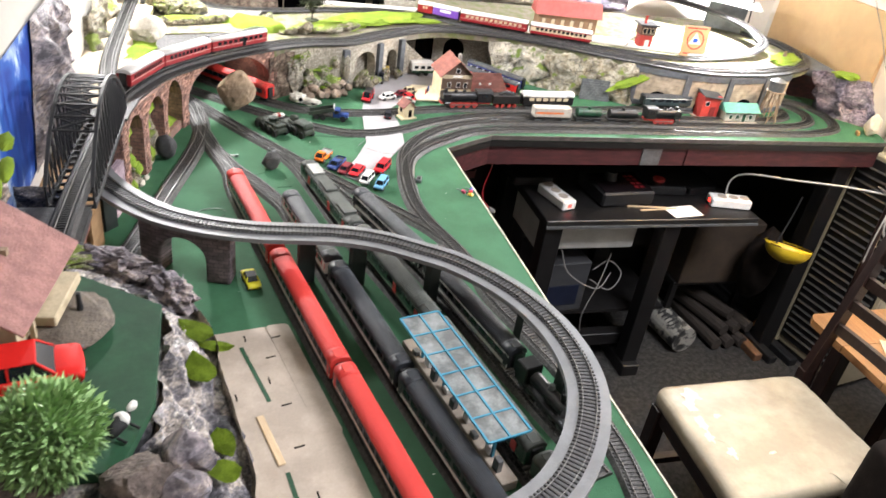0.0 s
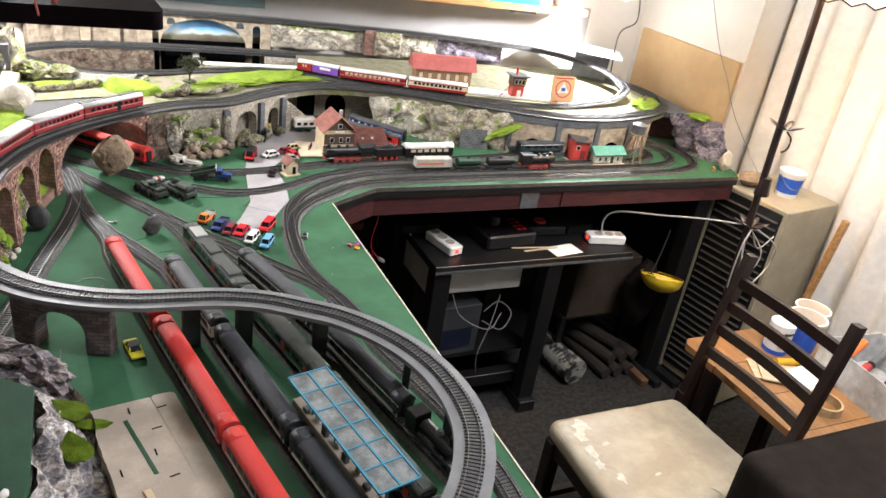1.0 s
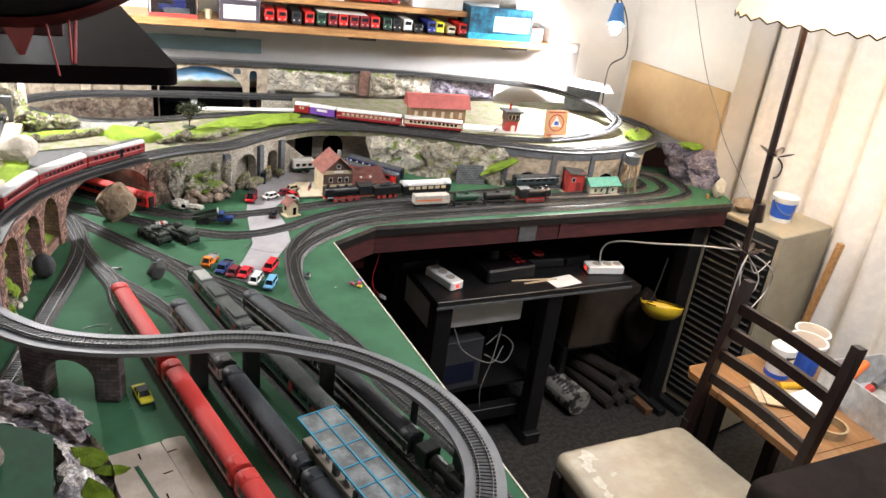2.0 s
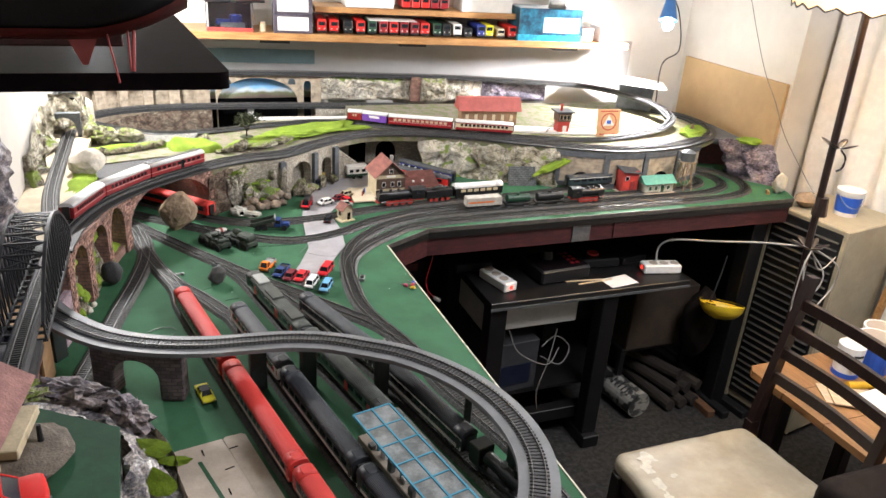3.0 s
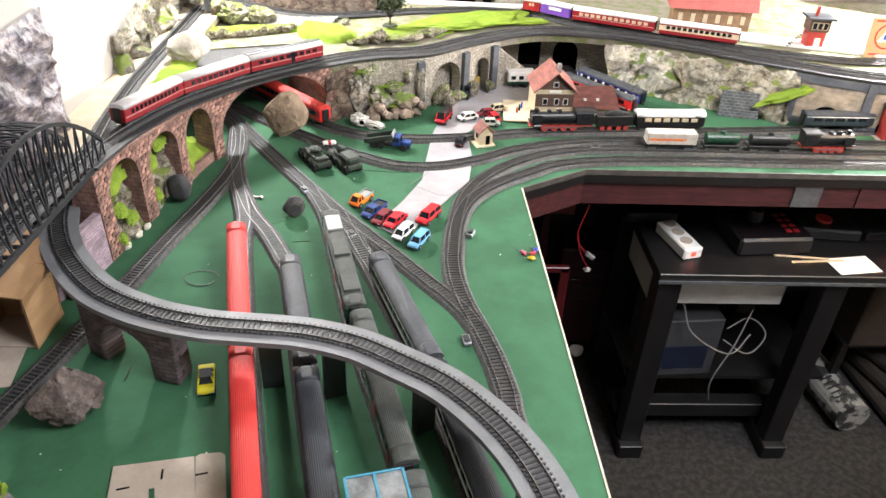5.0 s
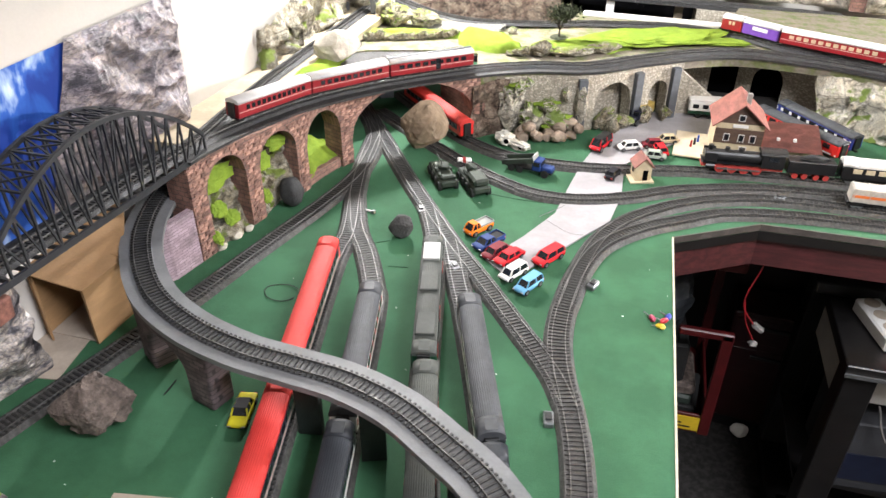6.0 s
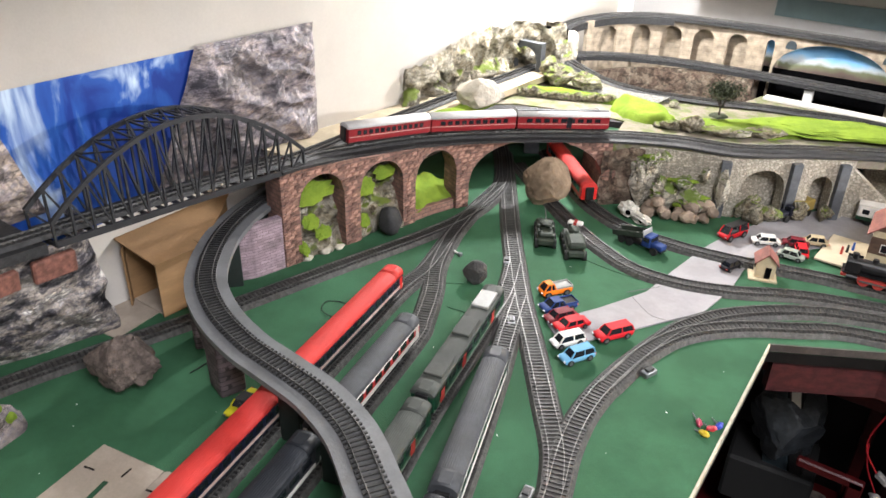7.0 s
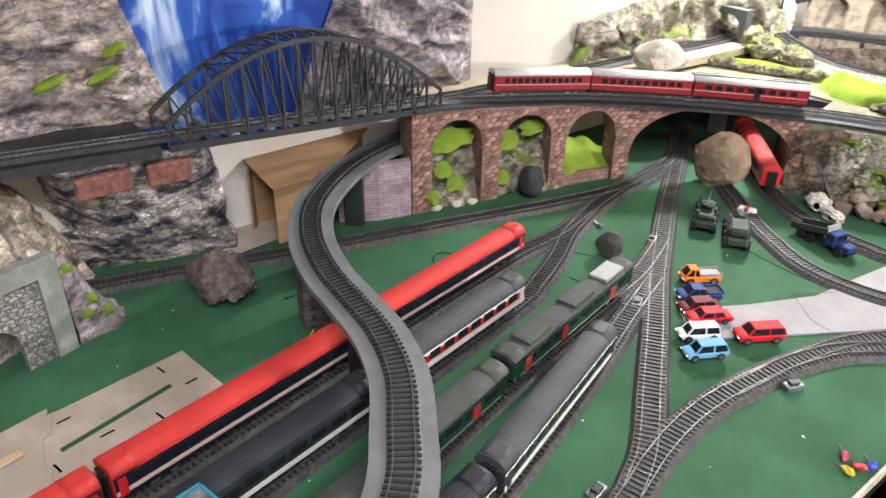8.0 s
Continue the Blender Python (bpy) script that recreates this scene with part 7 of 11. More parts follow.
# ---------------------------------------------------------------- supports of the raised loop
def arch_block(pts, z0, z1, thick, pier, spring):
    """A curved block on two round-edged piers with an arch between them, front on the right of its plan path."""
    path = smooth_path([(*p, 0) for p in pts], 0.004)
    nrm = normals_2d(path)
    arc = np.r_[0, np.cumsum(np.linalg.norm(np.diff(path[:, :2], axis=0), axis=1))]
    L = arc[-1]
    r = L / 2 - pier
    outline = [(0.0, z0), (0.0, z0 + (z1 - z0) * 0.5), (0.0, z1)] + [(v, z1) for v in np.linspace(0, L, 19)[1:-1]] + [(L, z1), (L, z0 + (z1 - z0) * 0.5), (L, z0), (L - pier, z0)]
    outline += [(L / 2 + r * math.cos(a), spring + (z1 - 0.014 - spring) * math.sin(a)) for a in np.linspace(0, math.pi, 17)] + [(pier, z0)]
    bm = bmesh.new()
    uv = bm.loops.layers.uv.new("UVMap")
    rings = []
    for d in (0.0, thick):
        ring = []
        for v, z in outline:
            n = np.array([np.interp(v, arc, nrm[:, 0]), np.interp(v, arc, nrm[:, 1])])
            ring.append(bm.verts.new((np.interp(v, arc, path[:, 0]) + n[0] * d, np.interp(v, arc, path[:, 1]) + n[1] * d, z)))
        rings.append(ring)
    k = len(outline)
    for i in range(k):
        bm.faces.new((rings[0][i], rings[0][(i + 1) % k], rings[1][(i + 1) % k], rings[1][i]))
    bm.faces.new(rings[0])
    bm.faces.new(rings[1][::-1])
    bmesh.ops.recalc_face_normals(bm, faces=bm.faces)
    edge = [g for g in bm.edges if len(g.link_faces) == 2 and g.calc_face_angle(0) > 1.0 and min(g.verts[0].co.z, g.verts[1].co.z) < z1 - 0.002]
    bmesh.ops.bevel(bm, geom=edge, offset=0.0045, segments=3, affect="EDGES", profile=0.5)
    bmesh.ops.triangulate(bm, faces=[f for f in bm.faces if len(f.verts) > 4])
    for f in bm.faces:
        for lp in f.loops:
            lp[uv].uv = (lp.vert.co.x * 0.86 - lp.vert.co.y * 0.5, lp.vert.co.z)
    return bm


sup = thing("arch_pier", "dark embossed stone arch block under the raised track", "pier")
part("arch_block", arch_block([(-0.190, 1.138), (-0.148, 1.110), (-0.104, 1.088), (-0.048, 1.070)], BOARD, 0.9398, 0.034, 0.040, 0.888), dark_stone, sup)
for k, (x, y) in enumerate(((0.074, 1.075), (0.157, 1.058), (0.272, 0.998), (0.380, 0.868), (0.405, 0.745), (0.36, 0.60), (-0.2505, 1.262), (-0.29, 1.36))):
    solo("track_support", new_box(-0.014, 0.014, -0.006, 0.006, 0, 0.0895, 0.0008), slate_post, "dark green black wooden post under the raised track", "post", group="track supports", at=pose(x, y, BOARD, 0, 0, (10, 20, 35, 62, 90, 130, 50, 75)[k]))

# ---------------------------------------------------------------- road and cars
road = [(0.190, 1.472), (0.238, 1.430), (0.331, 1.585), (0.366, 1.640), (0.379, 1.735), (0.376, 1.865), (0.44, 1.955), (0.50, 2.03), (0.60, 2.05), (0.60, 2.16), (0.52, 2.19), (0.44, 2.17), (0.36, 2.05), (0.315, 1.93), (0.297, 1.850), (0.283, 1.735), (0.274, 1.644), (0.235, 1.555)]
setting("road", prism(road, BOARD, BOARD + 0.0025), road_grey, "grey card road crossing the tracks", "road")


def car(name, label, at, colour, L=0.058, cab=(0.30, 0.86), h=0.021, roof=None, pickup=False, group="toy cars", high=0.0, tray_m=None):
    """A toy car: lower body, glazed cabin, roof, four wheels, lamps and bumpers. x runs forward."""
    t = thing(name, label, "toy car", at=at, group=group)
    W = L * 0.40
    zb = h * 0.24
    zm = h * (0.60 + high)
    prof = [(-L * 0.47, zb), (L * 0.47, zb), (L * 0.498, zb + (zm - zb) * 0.30), (L * 0.495, zm * 0.80), (L * 0.46, zm * 0.94), (L * 0.34, zm * 0.985), (L * 0.16, zm), (-L * 0.38, zm), (-L * 0.465, zm * 0.97), (-L * 0.495, zm * 0.84), (-L * 0.495, zb + (zm - zb) * 0.30)]
    bm = bmesh.new()
    rows = []
    for y, k, g in ((-0.46, 0.30, 0.93), (-0.495, 0.62, 0.945), (-0.485, 0.86, 0.955), (-0.43, 0.985, 0.97), (-0.25, 1.03, 0.99), (0.0, 1.04, 1.0), (0.25, 1.03, 0.99), (0.43, 0.985, 0.97), (0.485, 0.86, 0.955), (0.495, 0.62, 0.945), (0.46, 0.30, 0.93)):
        rows.append([bm.verts.new((x * g, y * W, zb + (z - zb) * k)) for x, z in prof])
    for a, b in zip(rows, rows[1:]):
        for i in range(len(prof)):
            j = (i + 1) % len(prof)
            bm.faces.new((a[i], a[j], b[j], b[i]))
    bm.faces.new(rows[0])
    bm.faces.new(rows[-1][::-1])
    bmesh.ops.recalc_face_normals(bm, faces=bm.faces)
    part("body", bm, colour, t, smooth=True)
    part("sill", new_box(-L * 0.46, L * 0.46, -W * 0.45, W * 0.45, zb * 0.75, zb + (zm - zb) * 0.32), tyre_m, t)
    x0, x1 = L * (0.5 - cab[1]), L * (0.5 - cab[0])
    bm = bmesh.new()
    lo = [(x0 - L * 0.03, -W * 0.43), (x1 + L * 0.10, -W * 0.43), (x1 + L * 0.10, W * 0.43), (x0 - L * 0.03, W * 0.43)]
    hi = [(x0 + L * 0.03, -W * 0.36), (x1 - L * 0.02, -W * 0.36), (x1 - L * 0.02, W * 0.36), (x0 + L * 0.03, W * 0.36)]
    a = [bm.verts.new((x, y, zm - 0.0002)) for x, y in lo]
    b = [bm.verts.new((x, y, h * 0.97)) for x, y in hi]
    for i in range(4):
        bm.faces.new((a[i], a[(i + 1) % 4], b[(i + 1) % 4], b[i]))
    bm.faces.new(b)
    part("glazing", bm, glass_dark, t)
    part("roof", new_box(x0 + L * 0.025, x1 - L * 0.015, -W * 0.37, W * 0.37, h * 0.955, h * 1.02, min(0.0012, h * 0.028)), roof or colour, t)
    for s in (-1, 1):
        xm = (x0 + x1) / 2
        bm = bmesh.new()
        beam(bm, (xm, s * W * 0.43, zm), (xm, s * W * 0.365, h * 0.97), 0.0016, 0.0014)
        part("door_pillar", bm, colour, t)
        for p, q in (((x1 + L * 0.095, s * W * 0.425), (x1 - L * 0.022, s * W * 0.355)), ((x0 - L * 0.025, s * W * 0.425), (x0 + L * 0.032, s * W * 0.355))):
            bm = bmesh.new()
            beam(bm, (p[0], p[1], zm), (q[0], q[1], h * 0.97), 0.0018, 0.0016)
            part("roof_pillar", bm, colour, t)
        part("headlight", new_box(L / 2 - 0.001, L / 2 + 0.0006, s * W * 0.36 - 0.002, s * W * 0.36 + 0.002, zm * 0.70, zm * 0.80), steel, t)
        part("tail_light", new_box(-L / 2 - 0.0005, -L / 2 + 0.001, s * W * 0.36 - 0.002, s * W * 0.36 + 0.002, zm * 0.66, zm * 0.82), shed_red, t)
        for x in (-L * 0.30, L * 0.31):
            bm = bmesh.new()
            cone(bm, h * 0.25, h * 0.25, (x, s * (W / 2 - 0.003), h * 0.25), (x, s * (W / 2 + 0.0006), h * 0.25), 12)
            wh = part("wheel", bm, tyre_m, t)
            bm = bmesh.new()
            cone(bm, h * 0.14, h * 0.14, (x, s * (W / 2 + 0.0006), h * 0.25), (x, s * (W / 2 + 0.001), h * 0.25), 10)
            part("hub", bm, steel, wh)
    if pickup:
        bed_m = tray_m or tyre_m
        bed = part("bed", new_box(-L * 0.49, x0 - L * 0.04, -W * 0.44, W * 0.44, zm, zm + 0.0012), bed_m, t)
        for s in (-1, 1):
            part("bed_side", new_box(-L * 0.49, x0 - L * 0.04, s * W * 0.45 - 0.0005, s * W * 0.45 + 0.0005, zm, zm + 0.0035), tray_m or colour, bed)
        part("tailgate", new_box(-L * 0.50, -L * 0.485, -W * 0.45, W * 0.45, zm, zm + 0.0035), tray_m or colour, bed)
    return t


def paint(n, c):
    return M(n, c, 0.6, vary=0.1, scale=60, bump=0.02, spec=0.2)


yel, blu, lbl, wht, rdc, mar, blk, org = (paint(n, c) for n, c in (("yellow_car_paint", (0.55, 0.50, 0.02)), ("dark_blue_car_paint", (0.018, 0.045, 0.17)), ("sky_blue_car_paint", (0.14, 0.37, 0.58)), ("white_car_paint", (0.75, 0.74, 0.70)),
                                                                    ("red_car_paint", (0.58, 0.012, 0.02)), ("maroon_car_paint", (0.16, 0.012, 0.02)), ("black_car_paint", (0.015, 0.015, 0.02)), ("orange_car_paint", (0.85, 0.20, 0.01))))
Z = BOARD
car("sports_car", "yellow open sports car with black stripes on green baize", pose(-0.015, 1.078, Z, 0, 0, -78), yel, 0.056, (0.36, 0.72), 0.0165, roof=tyre_m)
RZ = BOARD + 0.0025
car("pickup_truck", "orange toy truck with a grey load bed", pose(0.160, 1.552, Z, 0, 0, -123), org, 0.053, (0.16, 0.42), 0.0225, pickup=True, tray_m=M("grey_flatbed", (0.30, 0.31, 0.29), 0.6, vary=0.2, scale=60))
car("pickup_truck", "dark blue toy pickup truck", pose(0.185, 1.516, Z, 0, 0, -122), blu, 0.058, (0.28, 0.60), 0.0185, pickup=True)
car("toy_car", "maroon toy saloon car", pose(0.202, 1.493, Z, 0, 0, -120), mar, 0.053, (0.3, 0.82), 0.0165)
car("toy_car", "shiny red toy sports car", pose(0.225, 1.481, RZ, 0, 0, -120), rdc, 0.056, (0.32, 0.78), 0.0155)
car("toy_car", "white toy estate car on the card road", pose(0.240, 1.440, RZ, 0, 0, -121), wht, 0.050, (0.25, 0.95), 0.0185, high=-0.05)
car("toy_jeep", "sky blue toy off roader with a dark roof", pose(0.267, 1.415, RZ, 0, 0, -118), lbl, 0.051, (0.30, 0.95), 0.0195, high=-0.03)
car("toy_car", "red toy estate car standing on the road", pose(0.284, 1.495, RZ, 0, 0, -121), rdc, 0.058, (0.3, 0.97), 0.0205)
car("toy_car", "black toy coupe on the level crossing", pose(0.358, 1.805, RZ, 0, 0, 70), blk, 0.044, (0.28, 0.85), 0.016)
car("toy_car", "white toy saloon near the station", pose(0.380, 1.934, RZ, 0, 0, 205), wht, 0.05, (0.28, 0.82), 0.017)
car("toy_car", "red toy car beside the station", pose(0.440, 1.935, RZ, 0, 0, 110), rdc, 0.05, (0.28, 0.82), 0.017)
car("toy_car", "pale green toy car beside the signal cabin", pose(0.430, 1.905, RZ, 0, 0, 0), M("pale_green_car_paint", (0.45, 0.5, 0.42), 0.3), 0.045, (0.28, 0.82), 0.017)
car("toy_car", "cream toy car outside the station", pose(0.452, 1.985, RZ, 0, 0, 200), M("cream_car_paint", (0.62, 0.50, 0.30), 0.5), 0.045, (0.28, 0.82), 0.018)
car("toy_car", "dark red toy car outside the station", pose(0.425, 1.957, RZ, 0, 0, 195), mar, 0.045, (0.28, 0.82), 0.017)
t = car("toy_bus", "red toy bus with a black roof", pose(0.324, 1.922, RZ, 0, 0, 248), rdc, 0.060, (0.2, 0.98), 0.027, roof=black_plastic, high=-0.08)


def lorry(name, label, at, cab_m, load_m, L=0.085, tilt=False):
    t = thing(name, label, "toy truck", at=at, group="toy trucks")
    part("chassis", new_box(-L / 2, L / 2, -0.009, 0.009, 0.007, 0.010), black_plastic, t)
    part("bonnet", new_box(L * 0.27, L / 2, -0.009, 0.009, 0.010, 0.019, 0.0015), cab_m, t)
    cb = part("cab", new_box(L * 0.08, L * 0.27, -0.0125, 0.0125, 0.010, 0.030, 0.0015), cab_m, t)
    part("windscreen", new_box(L * 0.265, L * 0.275, -0.010, 0.010, 0.020, 0.028), glass_dark, cb)
    for s in (-1, 1):
        part("side_window", new_box(L * 0.11, L * 0.24, s * 0.0125 - 0.0004, s * 0.0125 + 0.0004, 0.020, 0.028), glass_dark, cb)
        for x in (-L * 0.36, -L * 0.18, L * 0.36):
            bm = bmesh.new()
            cone(bm, 0.007, 0.007, (x, s * 0.009, 0.007), (x, s * 0.0135, 0.007), 12)
            part("wheel", bm, tyre_m, t)
    if tilt:
        tray = part("load_bed", new_box(-L * 0.10, L * 0.60, -0.0135, 0.0135, 0.0, 0.0015), load_m, t, at=pose(-L * 0.46, 0, 0.0115, 0, -15, 0))
        for s in (-1, 1):
            part("tray_side", new_box(-L * 0.10, L * 0.60, s * 0.0135 - 0.0006, s * 0.0135 + 0.0006, 0.0015, 0.0095), load_m, tray, at=pose(0, 0, 0))
        part("headboard", new_box(L * 0.59, L * 0.61, -0.0135, 0.0135, 0.0015, 0.013), M("pale_grey_headboard", (0.30, 0.31, 0.30), 0.6), tray, at=pose(0, 0, 0))
    else:
        part("load_bed", new_box(-L / 2, L * 0.06, -0.0135, 0.0135, 0.011, 0.033, 0.0015), load_m, t)
    return t


lorry("toy_lorry", "dark blue toy dump truck beside the track", pose(0.205, 1.788, Z, 0, 0, -12), blu, olive_drab, 0.092, True)
lorry("toy_lorry", "black toy lorry with a yellow canvas load bed", pose(0.390, 2.085, RZ, 0, 0, -114), M("blue_black_lorry_paint", (0.012, 0.014, 0.03), 0.4), M("ochre_canvas", (0.50, 0.36, 0.09), 0.8), 0.088)
cv = thing("toy_caravan", "white toy caravan with a green lower band by the station", "toy caravan", at=pose(0.525, 2.150, RZ, 0, 0, 4))
part("body", new_box(-0.034, 0.034, -0.015, 0.015, 0.008, 0.038, 0.003), white_paint, cv)
part("roof", new_box(-0.035, 0.035, -0.016, 0.016, 0.0375, 0.0415, 0.0018), white_paint, cv)
part("green_band", new_box(-0.0343, 0.0343, -0.0154, 0.0154, 0.0095, 0.0165), loco_green, cv, "green painted lower band")
for x in (-0.02, 0.0, 0.02):
    part("window", new_box(x - 0.006, x + 0.006, -0.0155, 0.0155, 0.022, 0.031), glass_dark, cv)
for x in (-0.012, 0.012):
    part("wheel", bar((x, -0.0145, 0.0065), (x, 0.0145, 0.0065), 0.0065, 12), tyre_m, cv)


def armoured(at, label, turret):
    t = thing("armoured_vehicle", label, "toy tank", at=at, group="toy army vehicles")
    part("hull", new_box(-0.045, 0.045, -0.0155, 0.0155, 0.008, 0.021, 0.003), olive_drab, t)
    part("upper_hull", new_box(-0.038, 0.025, -0.0125, 0.0125, 0.021, 0.028, 0.0025), olive_drab, t)
    for s in (-1, 1):
        for k in range(4):
            x = -0.034 + 0.0225 * k
            bm = bmesh.new()
            cone(bm, 0.0085, 0.0085, (x, s * 0.012, 0.0085), (x, s * 0.0185, 0.0085), 12)
            part("wheel", bm, tyre_m, t)
    if turret:
        part("turret", rough_stone(5, (0.034, 0.024, 0.014), 2, 0.1), olive_drab, t, at=pose(-0.006, 0, 0.027))
        part("gun", bar((0.006, 0, 0.035), (0.055, 0, 0.037), 0.0013), olive_drab, t)
        part("antenna", bar((-0.03, 0.01, 0.028), (-0.034, 0.012, 0.06), 0.0005), black_plastic, t)
        for k in range(5):
            part("stowage", new_box(-0.040 + 0.013 * k, -0.031 + 0.013 * k, 0.010 if k % 2 else -0.0145, 0.0145 if k % 2 else -0.010, 0.021, 0.027 + 0.002 * (k % 3), 0.001), olive_drab, t)
    else:
        part("tarpaulin", new_box(-0.044, -0.002, -0.0145, 0.0145, 0.022, 0.036, 0.004), olive_drab, t)
        part("cargo", rough_stone(6, (0.03, 0.024, 0.014), 2, 0.3), olive_drab, t, at=pose(0.012, 0, 0.027))
    return t


armoured(pose(0.056, 1.708, Z, 0, 0, 121), "dark green toy armoured carrier with a gun turret", True)
armoured(pose(0.116, 1.700, Z, 0, 0, 124), "dark green toy army lorry with a tarpaulin", False)
fl = thing("toy_sidecar", "white and red toy vehicle beside the boulder", "toy car", at=pose(0.078, 1.785, Z, 0, 0, 15))
part("body", new_box(-0.014, 0.014, -0.007, 0.007, 0.004, 0.012, 0.002), white_paint, fl)
part("red_cross_bar", new_box(-0.003, 0.003, -0.0073, 0.0073, 0.0045, 0.0124), shed_red, fl)
for s in (-1, 1):
    bm = bmesh.new()
    cone(bm, 0.004, 0.004, (s * 0.009, -0.008, 0.004), (s * 0.009, 0.008, 0.004), 10)
    part("wheel", bm, tyre_m, fl)

# ---------------------------------------------------------------- stones on the baize
solo("boulder", rough_stone(3, (0.097, 0.076, 0.102), 4, 0.16), boulder_tan, "large tan natural boulder beside the tracks", "boulder", at=pose(-0.018, 1.846, Z, 0, 0, 20))
solo("boulder", rough_stone(12, (0.086, 0.080, 0.062), 5, 0.34, freq=2.3), boulder_dark, "dark brown rough stone on green baize", "boulder", at=pose(-0.167, 1.016, Z, 0, 0, 40))
solo("boulder", rough_stone(14, (0.042, 0.036, 0.042), 3, 0.14), M("grey_stone", (0.085, 0.082, 0.078), 0.85, vary=0.4, scale=40, bump=0.9), "small round grey stone between the tracks", "boulder", at=pose(0.042, 1.503, Z))
rnd = random.Random(9)
for k in range(26):
    x, y = 0.175 + rnd.uniform(-0.01, 0.115), 1.925 + rnd.uniform(-0.02, 0.05)
    y += (x - 0.17) * 0.45
    s = rnd.uniform(0.018, 0.036)
    solo("pebble", rough_stone(400 + k, (s * 1.25, s * 0.9, s * 0.8), 3, 0.2), pebble_m, "rounded beige pebble heaped below the rock face", "pebble", group="pebble heap", smooth=False, at=pose(x, y, Z + (0.014 if k % 3 == 0 else 0), 0, 0, rnd.uniform(0, 180)))
sk = thing("animal_skull", "bleached white animal skull lying on the baize", "skull", at=pose(0.148, 1.888, Z, 0, 0, -28))
part("cranium", rough_stone(21, (0.044, 0.034, 0.026), 4, 0.3, flat=False, freq=2.4), bone, sk, at=pose(-0.016, 0, 0))
part("snout", rough_stone(22, (0.054, 0.020, 0.015), 4, 0.3, flat=False, freq=2.4), bone, sk, at=pose(0.020, 0, 0.002))
part("jaw", rough_stone(24, (0.046, 0.024, 0.006), 3, 0.3), bone, sk, at=pose(0.016, 0.003, 0))
for s in (-1, 1):
    part("eye_socket", rough_stone(23, (0.013, 0.007, 0.011), 2, 0.1, flat=False), shade_black, sk, at=pose(-0.002, s * 0.0125, 0.009))
    part("nose_hole", rough_stone(25, (0.010, 0.003, 0.005), 2, 0.1, flat=False), shade_black, sk, at=pose(0.030, s * 0.0085, 0.006))

# switch motors beside the points
def switch_motor(x, y, a):
    t = thing("switch_motor", "small grey switch machine beside the points", "switch", at=pose(x, y, Z, 0, 0, a), group="switch machines")
    part("housing", new_box(-0.011, 0.011, -0.006, 0.006, 0, 0.008, 0.0012), steel, t)
    part("cap", new_box(-0.006, 0.006, -0.004, 0.004, 0.008, 0.011, 0.0008), black_plastic, t)


for x, y, a in ((0.358, 1.447, 70), (0.335, 1.163, 100), (0.050, 1.588, -60), (0.150, 1.437, -55), (0.65, 1.80, 5)):
    switch_motor(x, y, a)

# loose bits on the baize
for k, pts in enumerate(([(0.140, 1.684), (0.197, 1.677), (0.250, 1.676)], [(0.000, 1.468), (0.030, 1.487)], [(0.050, 1.417), (0.080, 1.421)])):
    solo("baize_seam", tube([(x, y, Z + 0.0003) for x, y in pts], 0.0007, 5), felt_dark, "thin dark crease line in the green baize", "crease", group="creases in the baize")
# Dark lines paint the shadow along folds of the road card.
for k, pts in enumerate(([(0.262, 1.617), (0.275, 1.606), (0.306, 1.584), (0.330, 1.585)], [(0.250, 1.624), (0.286, 1.673)])):
    solo("road_crease", tube([(x, y, BOARD + 0.0024) for x, y in pts], 0.0005, 5), M("crease_shadow_grey", (0.16, 0.15, 0.155), 0.85, vary=0.2), "fine crease where the road card is folded", "crease", group="creases in the road")
solo("wire_loop", tube([(-0.078 + 0.026 * math.cos(a) * (1 + 0.1 * math.sin(3 * a)), 1.309 + 0.020 * math.sin(a), Z + 0.0014 + 0.001 * math.sin(2 * a)) for a in np.linspace(0.2, 6.0, 22)], 0.0007), black_plastic, "thin black wire loop lying on the baize", "wire")
lv_ = thing("signal_post", "tiny white signal post lying on its side", "signal", at=pose(-0.039, 1.565, Z, 0, 0, -18))
part("post", bar((-0.014, 0, 0.002), (0.012, 0, 0.0024), 0.0018, 10), white_plastic, lv_)
part("head", new_box(0.010, 0.016, -0.003, 0.003, 0.0, 0.006, 0.0006), steel, lv_)
solo("small_pin", tube([(-0.123, 1.08, Z + 0.001), (-0.1225, 1.094, Z + 0.0012), (-0.123, 1.106, Z + 0.001)], 0.0009), black_plastic, "short black pin lying on the baize", "pin")
# heap of toy figures at the edge, plain shapes
tg = thing("plastic_clips", "small red, yellow and blue plastic pegs on the table edge", "pegs", at=pose(0.457, 1.375, Z))
for k, (x, y, c) in enumerate(((0, 0, (0.7, 0.5, 0.02)), (0.004, 0.014, (0.55, 0.03, 0.05)), (0.010, 0.026, (0.03, 0.06, 0.5)), (-0.012, 0.016, (0.5, 0.05, 0.12)))):
    part("peg", rough_stone(500 + k, (0.014, 0.008, 0.008), 2, 0.3, flat=False), M("peg_colour_%s" % "abcd"[k], c, 0.4), tg, at=pose(x, y, 0, 0, 0, 40 * k))
    bm = bmesh.new()
    cone(bm, 0.0012, 0.0008, (x, y, 0.003), (x - 0.012, y + 0.004 * k, 0.004), 6)
    part("pin", bm, steel, tg)

fl = random.Random(31)
vs, fs = [], []
